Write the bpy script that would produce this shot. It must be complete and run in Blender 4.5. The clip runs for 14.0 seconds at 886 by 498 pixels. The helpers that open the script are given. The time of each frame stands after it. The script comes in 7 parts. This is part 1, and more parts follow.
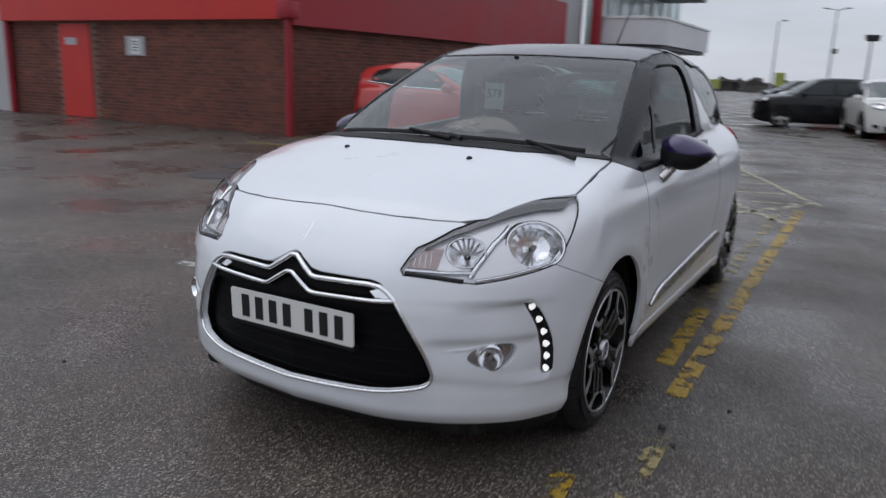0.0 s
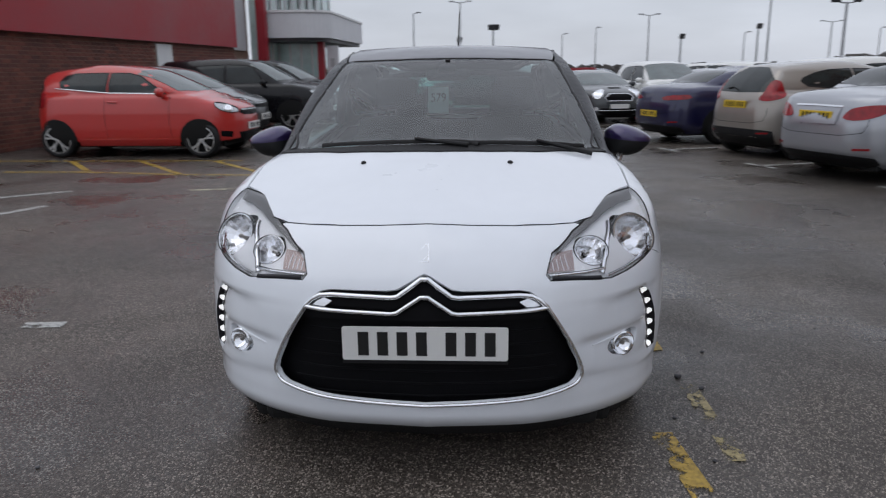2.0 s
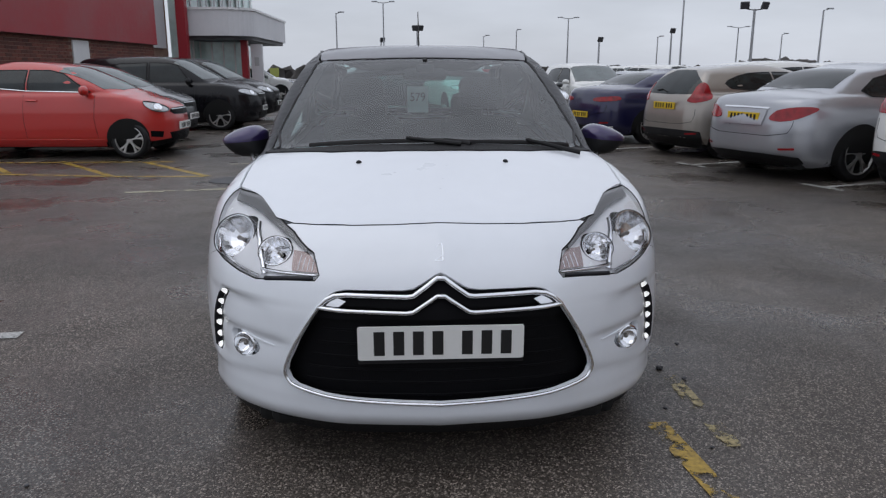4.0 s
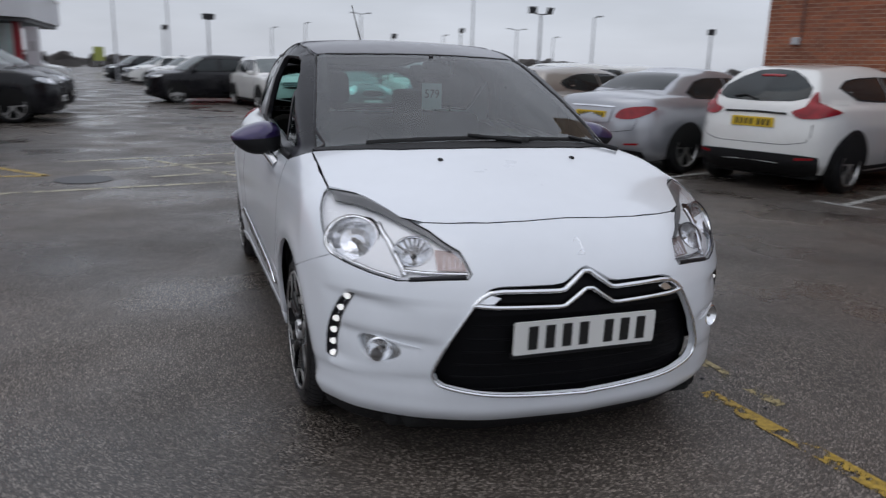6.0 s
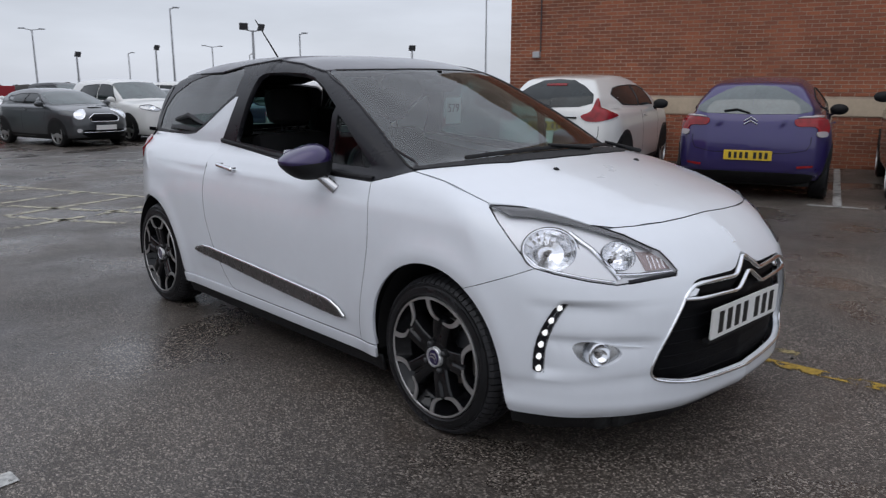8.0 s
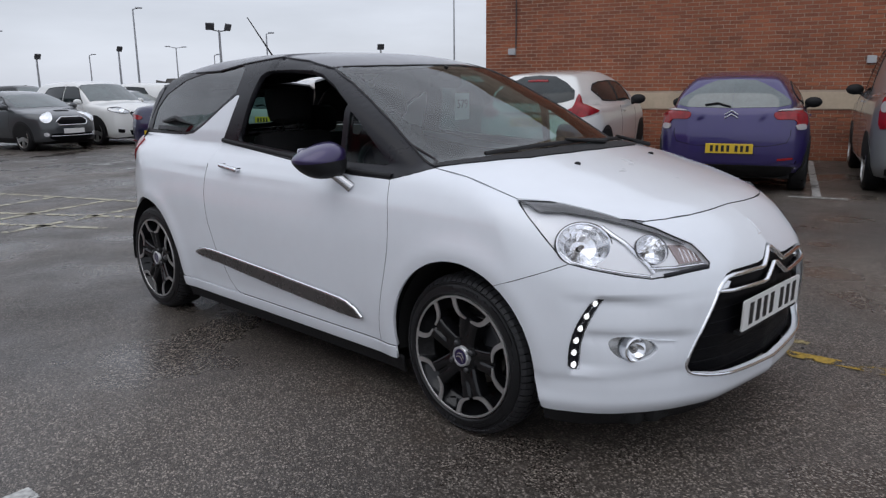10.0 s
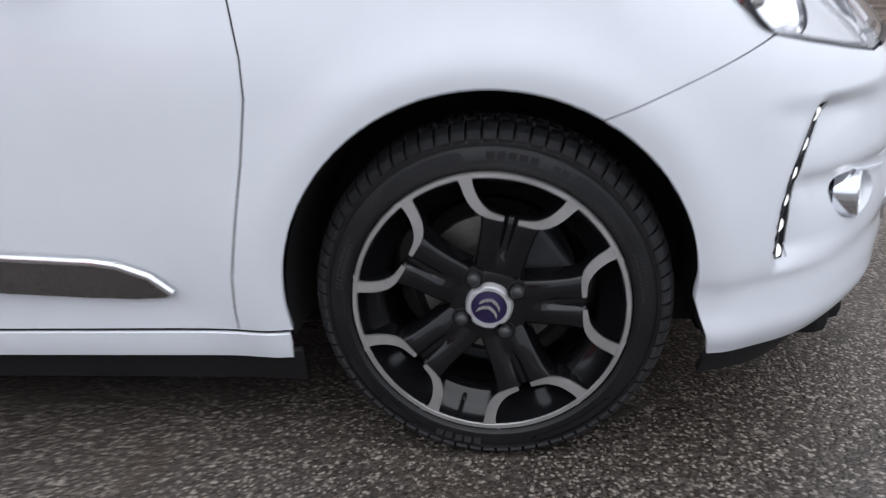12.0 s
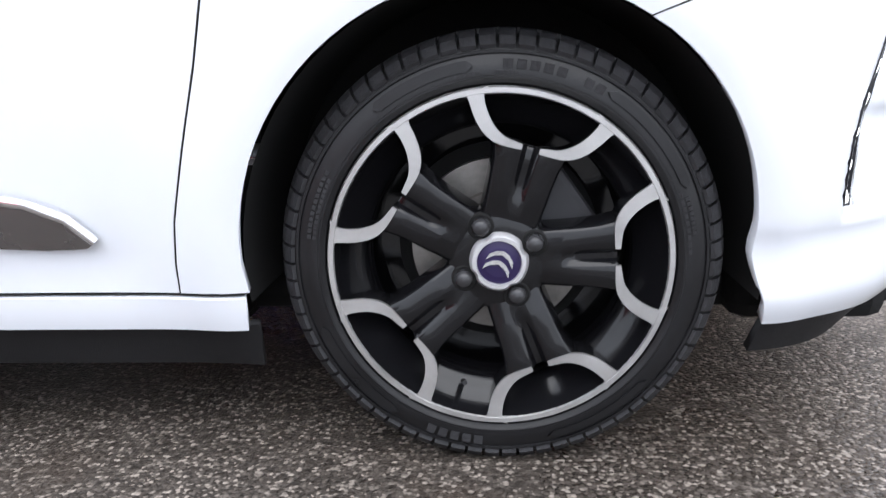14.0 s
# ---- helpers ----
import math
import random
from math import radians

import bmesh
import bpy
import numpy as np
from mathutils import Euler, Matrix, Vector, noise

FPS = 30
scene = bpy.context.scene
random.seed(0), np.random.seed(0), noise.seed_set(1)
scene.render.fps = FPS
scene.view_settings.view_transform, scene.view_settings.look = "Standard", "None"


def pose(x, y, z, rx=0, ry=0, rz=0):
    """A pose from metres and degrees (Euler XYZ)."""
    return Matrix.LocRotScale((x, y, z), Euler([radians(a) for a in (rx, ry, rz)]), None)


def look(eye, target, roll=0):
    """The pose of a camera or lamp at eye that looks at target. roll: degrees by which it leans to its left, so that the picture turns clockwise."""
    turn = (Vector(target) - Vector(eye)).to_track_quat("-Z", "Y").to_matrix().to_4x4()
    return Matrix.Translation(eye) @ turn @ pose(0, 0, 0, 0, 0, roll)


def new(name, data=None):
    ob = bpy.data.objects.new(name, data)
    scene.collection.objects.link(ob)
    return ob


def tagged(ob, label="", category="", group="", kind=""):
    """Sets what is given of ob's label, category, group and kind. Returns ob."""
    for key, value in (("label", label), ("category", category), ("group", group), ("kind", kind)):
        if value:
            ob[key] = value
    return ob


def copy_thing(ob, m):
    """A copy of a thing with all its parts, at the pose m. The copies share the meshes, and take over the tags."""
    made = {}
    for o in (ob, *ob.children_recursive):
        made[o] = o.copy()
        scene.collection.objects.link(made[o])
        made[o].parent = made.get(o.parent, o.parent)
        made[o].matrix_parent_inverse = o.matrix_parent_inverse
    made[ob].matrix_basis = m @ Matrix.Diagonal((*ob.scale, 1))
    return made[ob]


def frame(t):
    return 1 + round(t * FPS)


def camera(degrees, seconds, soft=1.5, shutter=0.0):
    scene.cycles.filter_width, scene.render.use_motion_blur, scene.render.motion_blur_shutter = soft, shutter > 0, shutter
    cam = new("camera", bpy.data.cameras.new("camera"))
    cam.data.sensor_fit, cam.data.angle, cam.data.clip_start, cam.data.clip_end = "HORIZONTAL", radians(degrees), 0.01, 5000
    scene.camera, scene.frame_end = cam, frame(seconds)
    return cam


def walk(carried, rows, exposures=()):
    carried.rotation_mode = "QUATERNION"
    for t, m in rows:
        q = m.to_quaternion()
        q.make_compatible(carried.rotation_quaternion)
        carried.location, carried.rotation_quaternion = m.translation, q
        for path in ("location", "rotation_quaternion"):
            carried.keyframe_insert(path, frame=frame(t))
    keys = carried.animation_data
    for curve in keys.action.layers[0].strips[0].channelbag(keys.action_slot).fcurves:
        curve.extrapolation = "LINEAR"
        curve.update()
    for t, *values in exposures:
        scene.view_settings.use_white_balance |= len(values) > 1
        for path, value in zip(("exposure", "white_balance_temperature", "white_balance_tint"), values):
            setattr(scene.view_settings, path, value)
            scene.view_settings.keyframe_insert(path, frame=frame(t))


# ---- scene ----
cam = camera(61.5, 14.0, soft=1.25, shutter=0.75)
PATH = [
    (0, (1.584, -2.564, 1.279), (0.613, -0.878, 0.818), 1.9),
    (0.5, (1.275, -2.763, 1.283), (0.532, -0.976, 0.781), 1.6),
    (1, (0.856, -2.855, 1.299), (0.361, -0.972, 0.84), -1.1),
    (1.5, (0.475, -2.983, 1.321), (0.208, -1.052, 0.875), -1.0),
    (2, (0.185, -2.987, 1.322), (0.074, -1.046, 0.853), -0.6),
    (2.5, (0.006, -2.97, 1.317), (0.015, -1.027, 0.842), 0.9),
    (3, (-0.053, -2.97, 1.313), (-0.018, -1.026, 0.844), 0.1),
    (3.2, (-0.06, -2.972, 1.313), (-0.008, -1.028, 0.844), 0.0),
    (5.3, (-0.6, -3.024, 1.33), (-0.274, -1.109, 0.853), 0.2),
    (5.5, (-0.76, -2.97, 1.304), (-0.34, -1.076, 0.818), 0.8),
    (6, (-1.23, -2.803, 1.318), (-0.568, -0.977, 0.843), 1.6),
    (6.5, (-1.72, -2.65, 1.318), (-0.805, -0.933, 0.853), 1.2),
    (7, (-2.099, -2.363, 1.276), (-1.021, -0.742, 0.816), 0.5),
    (7.5, (-2.423, -2.126, 1.295), (-1.188, -0.62, 0.841), 0.5),
    (7.7, (-2.53, -2.04, 1.29), (-1.244, -0.614, 0.868), 0.4),
    (9.8, (-2.727, -1.79, 1.275), (-1.33, -0.424, 0.85), -0.4),
    (10, (-2.72, -1.772, 1.272), (-1.32, -0.408, 0.845), -0.6),
    (10.5, (-2.602, -1.454, 1.175), (-1.199, -0.101, 0.726), -0.4),
    (11, (-2.432, -0.923, 1.071), (-0.876, 0.164, 0.443), -3.3),
    (11.5, (-2.138, -0.443, 0.973), (-0.447, 0.332, 0.238), -6.1),
    (12, (-1.945, -0.098, 0.811), (-0.083, 0.18, 0.135), -3.8),
    (12.5, (-1.795, 0.003, 0.686), (0.078, 0.145, 0.001), -1.7),
    (13, (-1.788, 0.006, 0.588), (0.14, 0.13, 0.07), -1.5),
    (13.5, (-1.788, 0.003, 0.58), (0.151, 0.131, 0.104), -1.4),
    (14, (-1.782, 0.009, 0.555), (0.155, 0.141, 0.076), -1.5),
]
walk(cam, [(t, look(eye, target, roll)) for t, eye, target, roll in PATH], exposures=[(0, -0.15), (6.5, -0.2), (7.5, -0.1), (10, 0.0), (10.5, 0.05), (11.5, 0.4), (12, 0.65), (12.5, 1.12), (13, 1.47), (14, 1.62)])

# ---- sky and light: bright overcast, brightest overhead ----
world = bpy.data.worlds.new("world")
scene.world = world
world.use_nodes = True
wn, wl = world.node_tree.nodes, world.node_tree.links
wn.clear()
w_out, w_bg = wn.new("ShaderNodeOutputWorld"), wn.new("ShaderNodeBackground")
w_sky = wn.new("ShaderNodeTexSky")
w_sky.sky_type, w_sky.sun_disc = "NISHITA", False
w_sky.sun_elevation, w_sky.sun_rotation = radians(35), radians(200)
w_co, w_sep = wn.new("ShaderNodeTexCoord"), wn.new("ShaderNodeSeparateXYZ")
w_grad = wn.new("ShaderNodeValToRGB")
w_grad.color_ramp.elements[0].position, w_grad.color_ramp.elements[0].color = 0.0, (6.6, 7.0, 7.95, 1)
w_grad.color_ramp.elements[1].position, w_grad.color_ramp.elements[1].color = 0.9, (10.4, 10.95, 12.35, 1)
w_e = w_grad.color_ramp.elements.new(0.12)
w_e.color = (6.9, 7.3, 8.25, 1)
w_map, w_noise = wn.new("ShaderNodeMapping"), wn.new("ShaderNodeTexNoise")
w_map.inputs["Scale"].default_value = (1.5, 1.5, 6.0)
w_noise.inputs["Scale"].default_value, w_noise.inputs["Detail"].default_value = 2.2, 5
w_cloud = wn.new("ShaderNodeMapRange")
w_cloud.inputs["From Min"].default_value, w_cloud.inputs["From Max"].default_value = 0.3, 0.7
w_cloud.inputs["To Min"].default_value, w_cloud.inputs["To Max"].default_value = 0.86, 1.1
w_mul, w_mix = wn.new("ShaderNodeVectorMath"), wn.new("ShaderNodeMixRGB")
w_mul.operation = "SCALE"
w_mix.inputs[0].default_value = 0.93
wl.new(w_co.outputs["Generated"], w_sep.inputs[0])
wl.new(w_sep.outputs["Z"], w_grad.inputs[0])
wl.new(w_co.outputs["Generated"], w_map.inputs[0])
wl.new(w_map.outputs[0], w_noise.inputs["Vector"])
wl.new(w_noise.outputs[0], w_cloud.inputs[0])
wl.new(w_grad.outputs[0], w_mul.inputs[0])
wl.new(w_cloud.outputs[0], w_mul.inputs["Scale"])
wl.new(w_sky.outputs[0], w_mix.inputs[1])
wl.new(w_mul.outputs[0], w_mix.inputs[2])
wl.new(w_mix.outputs[0], w_bg.inputs[0])
w_bg.inputs[1].default_value = 0.1
wl.new(w_bg.outputs[0], w_out.inputs[0])
sun_data = bpy.data.lights.new("sun", "SUN")
sun_data.energy, sun_data.angle, sun_data.color = 0.5, radians(60), (1.0, 0.97, 0.93)
sun = new("sun", sun_data)
sun.matrix_world = look((-7, -1, 14), (0, 0, 0))


# ---- materials ----
def material(name, colour, rough=0.5, metal=0.0, coat=0.0, vary=0.0, scale=4.0, bump=0.0, bump_scale=60.0, detail=4, stretch=(1, 1, 1), rough_vary=0.0, ior=1.45, emit=None, grain=None):
    m = bpy.data.materials.new(name)
    m.use_nodes = True
    n, l = m.node_tree.nodes, m.node_tree.links
    b = n["Principled BSDF"]
    b.inputs["Base Color"].default_value = (*colour, 1)
    b.inputs["Roughness"].default_value, b.inputs["Metallic"].default_value = rough, metal
    b.inputs["Coat Weight"].default_value, b.inputs["Coat Roughness"].default_value = coat, 0.08
    b.inputs["IOR"].default_value = ior
    if emit:
        b.inputs["Emission Color"].default_value, b.inputs["Emission Strength"].default_value = (*emit[:3], 1), emit[3]
    co, mp = n.new("ShaderNodeTexCoord"), n.new("ShaderNodeMapping")
    mp.inputs["Scale"].default_value = stretch
    l.new(co.outputs["Object"], mp.inputs[0])
    if vary or rough_vary:
        t = n.new("ShaderNodeTexNoise")
        t.inputs["Scale"].default_value, t.inputs["Detail"].default_value = scale, detail
        l.new(mp.outputs[0], t.inputs["Vector"])
        t2 = n.new("ShaderNodeTexNoise")
        t2.inputs["Scale"].default_value, t2.inputs["Detail"].default_value = scale * 9, 3
        l.new(mp.outputs[0], t2.inputs["Vector"])
        s = n.new("ShaderNodeMath")
        s.operation = "MULTIPLY_ADD"
        s.inputs[1].default_value = 0.4
        l.new(t2.outputs[0], s.inputs[0])
        l.new(t.outputs[0], s.inputs[2])
        if vary:
            r = n.new("ShaderNodeMapRange")
            r.inputs["From Min"].default_value, r.inputs["From Max"].default_value = 0.4, 1.0
            r.inputs["To Min"].default_value, r.inputs["To Max"].default_value = 1 - vary, 1 + vary
            l.new(s.outputs[0], r.inputs[0])
            v = n.new("ShaderNodeVectorMath")
            v.operation = "SCALE"
            v.inputs[0].default_value = colour
            l.new(r.outputs[0], v.inputs["Scale"])
            l.new(v.outputs[0], b.inputs["Base Color"])
        if rough_vary:
            r = n.new("ShaderNodeMapRange")
            r.inputs["From Min"].default_value, r.inputs["From Max"].default_value = 0.45, 0.95
            r.inputs["To Min"].default_value, r.inputs["To Max"].default_value = max(0.02, rough - rough_vary), min(1, rough + rough_vary)
            l.new(s.outputs[0], r.inputs[0])
            l.new(r.outputs[0], b.inputs["Roughness"])
    if bump:
        t = n.new("ShaderNodeTexNoise")
        t.inputs["Scale"].default_value, t.inputs["Detail"].default_value = bump_scale, 5
        l.new(mp.outputs[0], t.inputs["Vector"])
        k = n.new("ShaderNodeBump")
        k.inputs["Strength"].default_value, k.inputs["Distance"].default_value = bump, 0.01
        l.new(t.outputs[0], k.inputs["Height"])
        l.new(k.outputs[0], b.inputs["Normal"])
    return m


def glass_material(name, tint, gloss=1.0):
    """Thin glass: tinted see-through with a true mirror sheen."""
    m = bpy.data.materials.new(name)
    m.use_nodes = True
    n, l = m.node_tree.nodes, m.node_tree.links
    n.remove(n["Principled BSDF"])
    tr, gl, mx, fr = n.new("ShaderNodeBsdfTransparent"), n.new("ShaderNodeBsdfGlossy"), n.new("ShaderNodeMixShader"), n.new("ShaderNodeFresnel")
    tr.inputs[0].default_value = (*tint, 1)
    gl.inputs["Roughness"].default_value = 0.02
    fr.inputs["IOR"].default_value = 1.0 + 0.6 * gloss
    l.new(fr.outputs[0], mx.inputs[0])
    l.new(tr.outputs[0], mx.inputs[1])
    l.new(gl.outputs[0], mx.inputs[2])
    l.new(mx.outputs[0], n["Material Output"].inputs[0])
    return m


def asphalt_material():
    m = bpy.data.materials.new("wet_asphalt")
    m.use_nodes = True
    n, l = m.node_tree.nodes, m.node_tree.links
    b = n["Principled BSDF"]
    co = n.new("ShaderNodeTexCoord")

    def tex(kind, scale, detail=4):
        t = n.new(kind)
        t.inputs["Scale"].default_value = scale
        if kind == "ShaderNodeTexNoise":
            t.inputs["Detail"].default_value = detail
        l.new(co.outputs["Object"], t.inputs["Vector"])
        return t

    def ramp(src, stops):
        r = n.new("ShaderNodeValToRGB")
        e = r.color_ramp.elements
        e[0].position, e[0].color = stops[0][0], (*stops[0][1], 1)
        e[1].position, e[1].color = stops[-1][0], (*stops[-1][1], 1)
        for p, c in stops[1:-1]:
            q = e.new(p)
            q.color = (*c, 1)
        l.new(src, r.inputs[0])
        return r

    def mix(kind, fac, a, c):
        x = n.new("ShaderNodeMixRGB")
        x.blend_type = kind
        for i, v in ((0, fac), (1, a), (2, c)):
            if isinstance(v, (int, float)):
                x.inputs[i].default_value = v
            else:
                l.new(v, x.inputs[i])
        return x.outputs[0]

    chips = tex("ShaderNodeTexVoronoi", 170)
    fine = tex("ShaderNodeTexNoise", 420, 3)
    patches = tex("ShaderNodeTexNoise", 0.55, 5)
    damp = tex("ShaderNodeTexNoise", 0.9, 6)
    mud = tex("ShaderNodeTexNoise", 2.6, 6)
    stone = ramp(chips.outputs["Color"], [(0.0, (0.031, 0.026, 0.022)), (0.4, (0.068, 0.058, 0.050)), (0.68, (0.126, 0.11, 0.096)), (0.84, (0.38, 0.34, 0.30))])
    edge = ramp(chips.outputs["Distance"], [(0.0, (1, 1, 1)), (0.55, (0.75, 0.75, 0.75)), (0.9, (0.3, 0.3, 0.3))])
    col = mix("MULTIPLY", 0.75, stone.outputs[0], edge.outputs[0])
    col = mix("MULTIPLY", 1.0, col, ramp(patches.outputs[0], [(0.3, (0.50, 0.50, 0.51)), (0.5, (0.85, 0.83, 0.82)), (0.7, (1.2, 1.16, 1.12))]).outputs[0])
    brown = ramp(mud.outputs[0], [(0.60, (0, 0, 0)), (0.74, (0.5, 0.5, 0.5))])
    brown_col = n.new("ShaderNodeRGB")
    brown_col.outputs[0].default_value = (0.05, 0.034, 0.024, 1)
    col = mix("MIX", brown.outputs[0], col, brown_col.outputs[0])
    l.new(col, b.inputs["Base Color"])
    b.inputs["IOR"].default_value = 1.42
    r = ramp(damp.outputs[0], [(0.36, (0.12, 0.12, 0.12)), (0.47, (0.34, 0.34, 0.34)), (0.66, (0.55, 0.55, 0.55))])
    l.new(r.outputs[0], b.inputs["Roughness"])
    h = mix("ADD", 0.25, edge.outputs[0], fine.outputs["Color"])
    k = n.new("ShaderNodeBump")
    k.inputs["Distance"].default_value = 0.004
    l.new(h, k.inputs["Height"])
    st = ramp(damp.outputs[0], [(0.36, (0.25, 0.25, 0.25)), (0.56, (0.8, 0.8, 0.8))])
    l.new(st.outputs[0], k.inputs["Strength"])
    l.new(k.outputs[0], b.inputs["Normal"])
    return m


def worn_paint(name, colour, cover):
    """Road paint, worn through to the ground in flakes."""
    m = bpy.data.materials.new(name)
    m.use_nodes = True
    n, l = m.node_tree.nodes, m.node_tree.links
    b = n["Principled BSDF"]
    co = n.new("ShaderNodeTexCoord")
    t = n.new("ShaderNodeTexNoise")
    t.inputs["Scale"].default_value, t.inputs["Detail"].default_value, t.inputs["Roughness"].default_value = 7, 8, 0.72
    l.new(co.outputs["Object"], t.inputs["Vector"])
    r = n.new("ShaderNodeMapRange")
    r.inputs["From Min"].default_value, r.inputs["From Max"].default_value = cover - 0.02, cover + 0.03
    l.new(t.outputs[0], r.inputs[0])
    t2 = n.new("ShaderNodeTexNoise")
    t2.inputs["Scale"].default_value, t2.inputs["Detail"].default_value = 45, 5
    l.new(co.outputs["Object"], t2.inputs["Vector"])
    c = n.new("ShaderNodeValToRGB")
    c.color_ramp.elements[0].position, c.color_ramp.elements[0].color = 0.3, (*[v * 0.45 for v in colour], 1)
    c.color_ramp.elements[1].position, c.color_ramp.elements[1].color = 0.65, (*colour, 1)
    l.new(t2.outputs[0], c.inputs[0])
    l.new(c.outputs[0], b.inputs["Base Color"])
    b.inputs["Roughness"].default_value = 0.5
    tr, mx = n.new("ShaderNodeBsdfTransparent"), n.new("ShaderNodeMixShader")
    l.new(r.outputs[0], mx.inputs[0])
    l.new(b.outputs[0], mx.inputs[1])
    l.new(tr.outputs[0], mx.inputs[2])
    l.new(mx.outputs[0], n["Material Output"].inputs[0])
    return m


def brick_material(name, base, dark):
    """Each brick takes its own shade."""
    m = bpy.data.materials.new(name)
    m.use_nodes = True
    n, l = m.node_tree.nodes, m.node_tree.links
    b = n["Principled BSDF"]
    info, geo, co = n.new("ShaderNodeObjectInfo"), n.new("ShaderNodeNewGeometry"), n.new("ShaderNodeTexCoord")
    add, fr = n.new("ShaderNodeMath"), n.new("ShaderNodeMath")
    l.new(info.outputs["Random"], add.inputs[0])
    l.new(geo.outputs["Random Per Island"], add.inputs[1])
    fr.operation = "FRACT"
    l.new(add.outputs[0], fr.inputs[0])
    c = n.new("ShaderNodeValToRGB")
    c.color_ramp.elements[0].color, c.color_ramp.elements[1].color = (*dark, 1), (*base, 1)
    l.new(fr.outputs[0], c.inputs[0])
    t = n.new("ShaderNodeTexNoise")
    t.inputs["Scale"].default_value, t.inputs["Detail"].default_value = 1.3, 6
    l.new(geo.outputs["Position"], t.inputs["Vector"])
    r = n.new("ShaderNodeMapRange")
    r.inputs["From Min"].default_value, r.inputs["From Max"].default_value = 0.3, 0.75
    r.inputs["To Min"].default_value, r.inputs["To Max"].default_value = 0.7, 1.2
    l.new(t.outputs[0], r.inputs[0])
    v = n.new("ShaderNodeVectorMath")
    v.operation = "SCALE"
    l.new(c.outputs[0], v.inputs[0])
    l.new(r.outputs[0], v.inputs["Scale"])
    l.new(v.outputs[0], b.inputs["Base Color"])
    b.inputs["Roughness"].default_value = 0.85
    t3 = n.new("ShaderNodeTexNoise")
    t3.inputs["Scale"].default_value = 90
    l.new(geo.outputs["Position"], t3.inputs["Vector"])
    k = n.new("ShaderNodeBump")
    k.inputs["Strength"].default_value, k.inputs["Distance"].default_value = 0.4, 0.004
    l.new(t3.outputs[0], k.inputs["Height"])
    l.new(k.outputs[0], b.inputs["Normal"])
    return m


def car_paint(name, colour, metal=0.0):
    return material(name, colour, 0.32, metal, coat=1.0, vary=0.04, scale=1.5, rough_vary=0.05)


WHITE = car_paint("white_paint", (0.73, 0.757, 0.80))
ROOF = material("dark_purple_roof_paint", (0.016, 0.013, 0.026), 0.3, coat=0.7, ior=1.4, vary=0.1, scale=2, rough_vary=0.05)
PURPLE = car_paint("purple_paint", (0.030, 0.018, 0.085), 0.3)
GLOSSBLACK = material("gloss_black", (0.010, 0.010, 0.013), 0.3, ior=1.32, rough_vary=0.05, scale=6)
PIANO = material("black_mesh_plastic", (0.003, 0.003, 0.004), 0.5, ior=1.2, bump=0.3, bump_scale=300, vary=0.2)
PLASTIC = material("black_plastic", (0.011, 0.011, 0.012), 0.6, ior=1.35, bump=0.15, bump_scale=400, vary=0.25, scale=8)
RUBBER = material("tyre_rubber", (0.010, 0.010, 0.011), 0.38, ior=1.36, bump=0.06, bump_scale=250, vary=0.35, scale=9, rough_vary=0.12)
TREAD = material("tread_rubber", (0.020, 0.020, 0.022), 0.5, ior=1.4, bump=0.15, bump_scale=200, vary=0.35, scale=12, rough_vary=0.1)
CAPSILVER = material("silver_cap_plastic", (0.58, 0.58, 0.59), 0.35, 0.6, vary=0.1, scale=40)
CHROME = material("chrome", (0.82, 0.83, 0.85), 0.08, 1.0, rough_vary=0.05, scale=12)
MACHINED = material("machined_alloy", (0.50, 0.495, 0.49), 0.38, 0.85, vary=0.12, scale=20, rough_vary=0.1)
ALLOYBLACK = material("black_alloy_lacquer", (0.006, 0.006, 0.007), 0.12, ior=1.38, coat=0.12, vary=0.2, rough_vary=0.05, scale=10)
STEEL = material("brake_steel", (0.26, 0.245, 0.23), 0.5, 1.0, vary=0.3, scale=15)
# near-black: stands for shade in gaps, arches and wells; also colours underside parts
DARK = material("near_black_shade_and_underside", (0.006, 0.006, 0.006), 0.9, vary=0.2)
SCREEN = glass_material("tinted_windscreen_glass", (0.60, 0.84, 0.81), 1.8)
SIDEGLASS = glass_material("side_glass", (0.45, 0.60, 0.57), 0.45)
FARGLASS = glass_material("green_darkening_glass", (0.12, 0.20, 0.19), 0.5)
PRIVACY = glass_material("privacy_glass", (0.10, 0.28, 0.25), 2.2)
LENS = glass_material("clear_lamp_lens", (0.97, 0.97, 0.98), 0.55)
REARGLASS = glass_material("green_tinted_rear_glass", (0.36, 0.66, 0.60), 0.9)
BOWL = material("lamp_bowl_chrome", (0.93, 0.94, 0.96), 0.14, 0.9, rough_vary=0.05, scale=40)
REFLECTOR = material("lamp_reflector", (0.90, 0.91, 0.93), 0.2, 0.1, coat=0.4, rough_vary=0.1, scale=25)
SILVERTRIM = material("satin_silver_trim", (0.55, 0.55, 0.56), 0.25, 0.9, rough_vary=0.1)
TRIMGREY = material("brushed_grey_trim", (0.22, 0.21, 0.21), 0.25, 0.9, rough_vary=0.12, scale=10)
LED = material("white_led", (0.9, 0.9, 0.9), 0.2, emit=(1, 1, 1, 0.7))
CLOTH = material("dark_seat_cloth", (0.008, 0.008, 0.009), 0.9, bump=0.3, bump_scale=500, vary=0.3)
SEATLIGHT = material("seat_stitch_panel", (0.03, 0.03, 0.032), 0.8, bump=0.2, bump_scale=300, vary=0.2)
PLATEWHITE = material("white_number_plate", (0.74, 0.74, 0.72), 0.35, vary=0.05)
PLATEYELLOW = material("yellow_number_plate", (0.62, 0.42, 0.03), 0.35, vary=0.05)
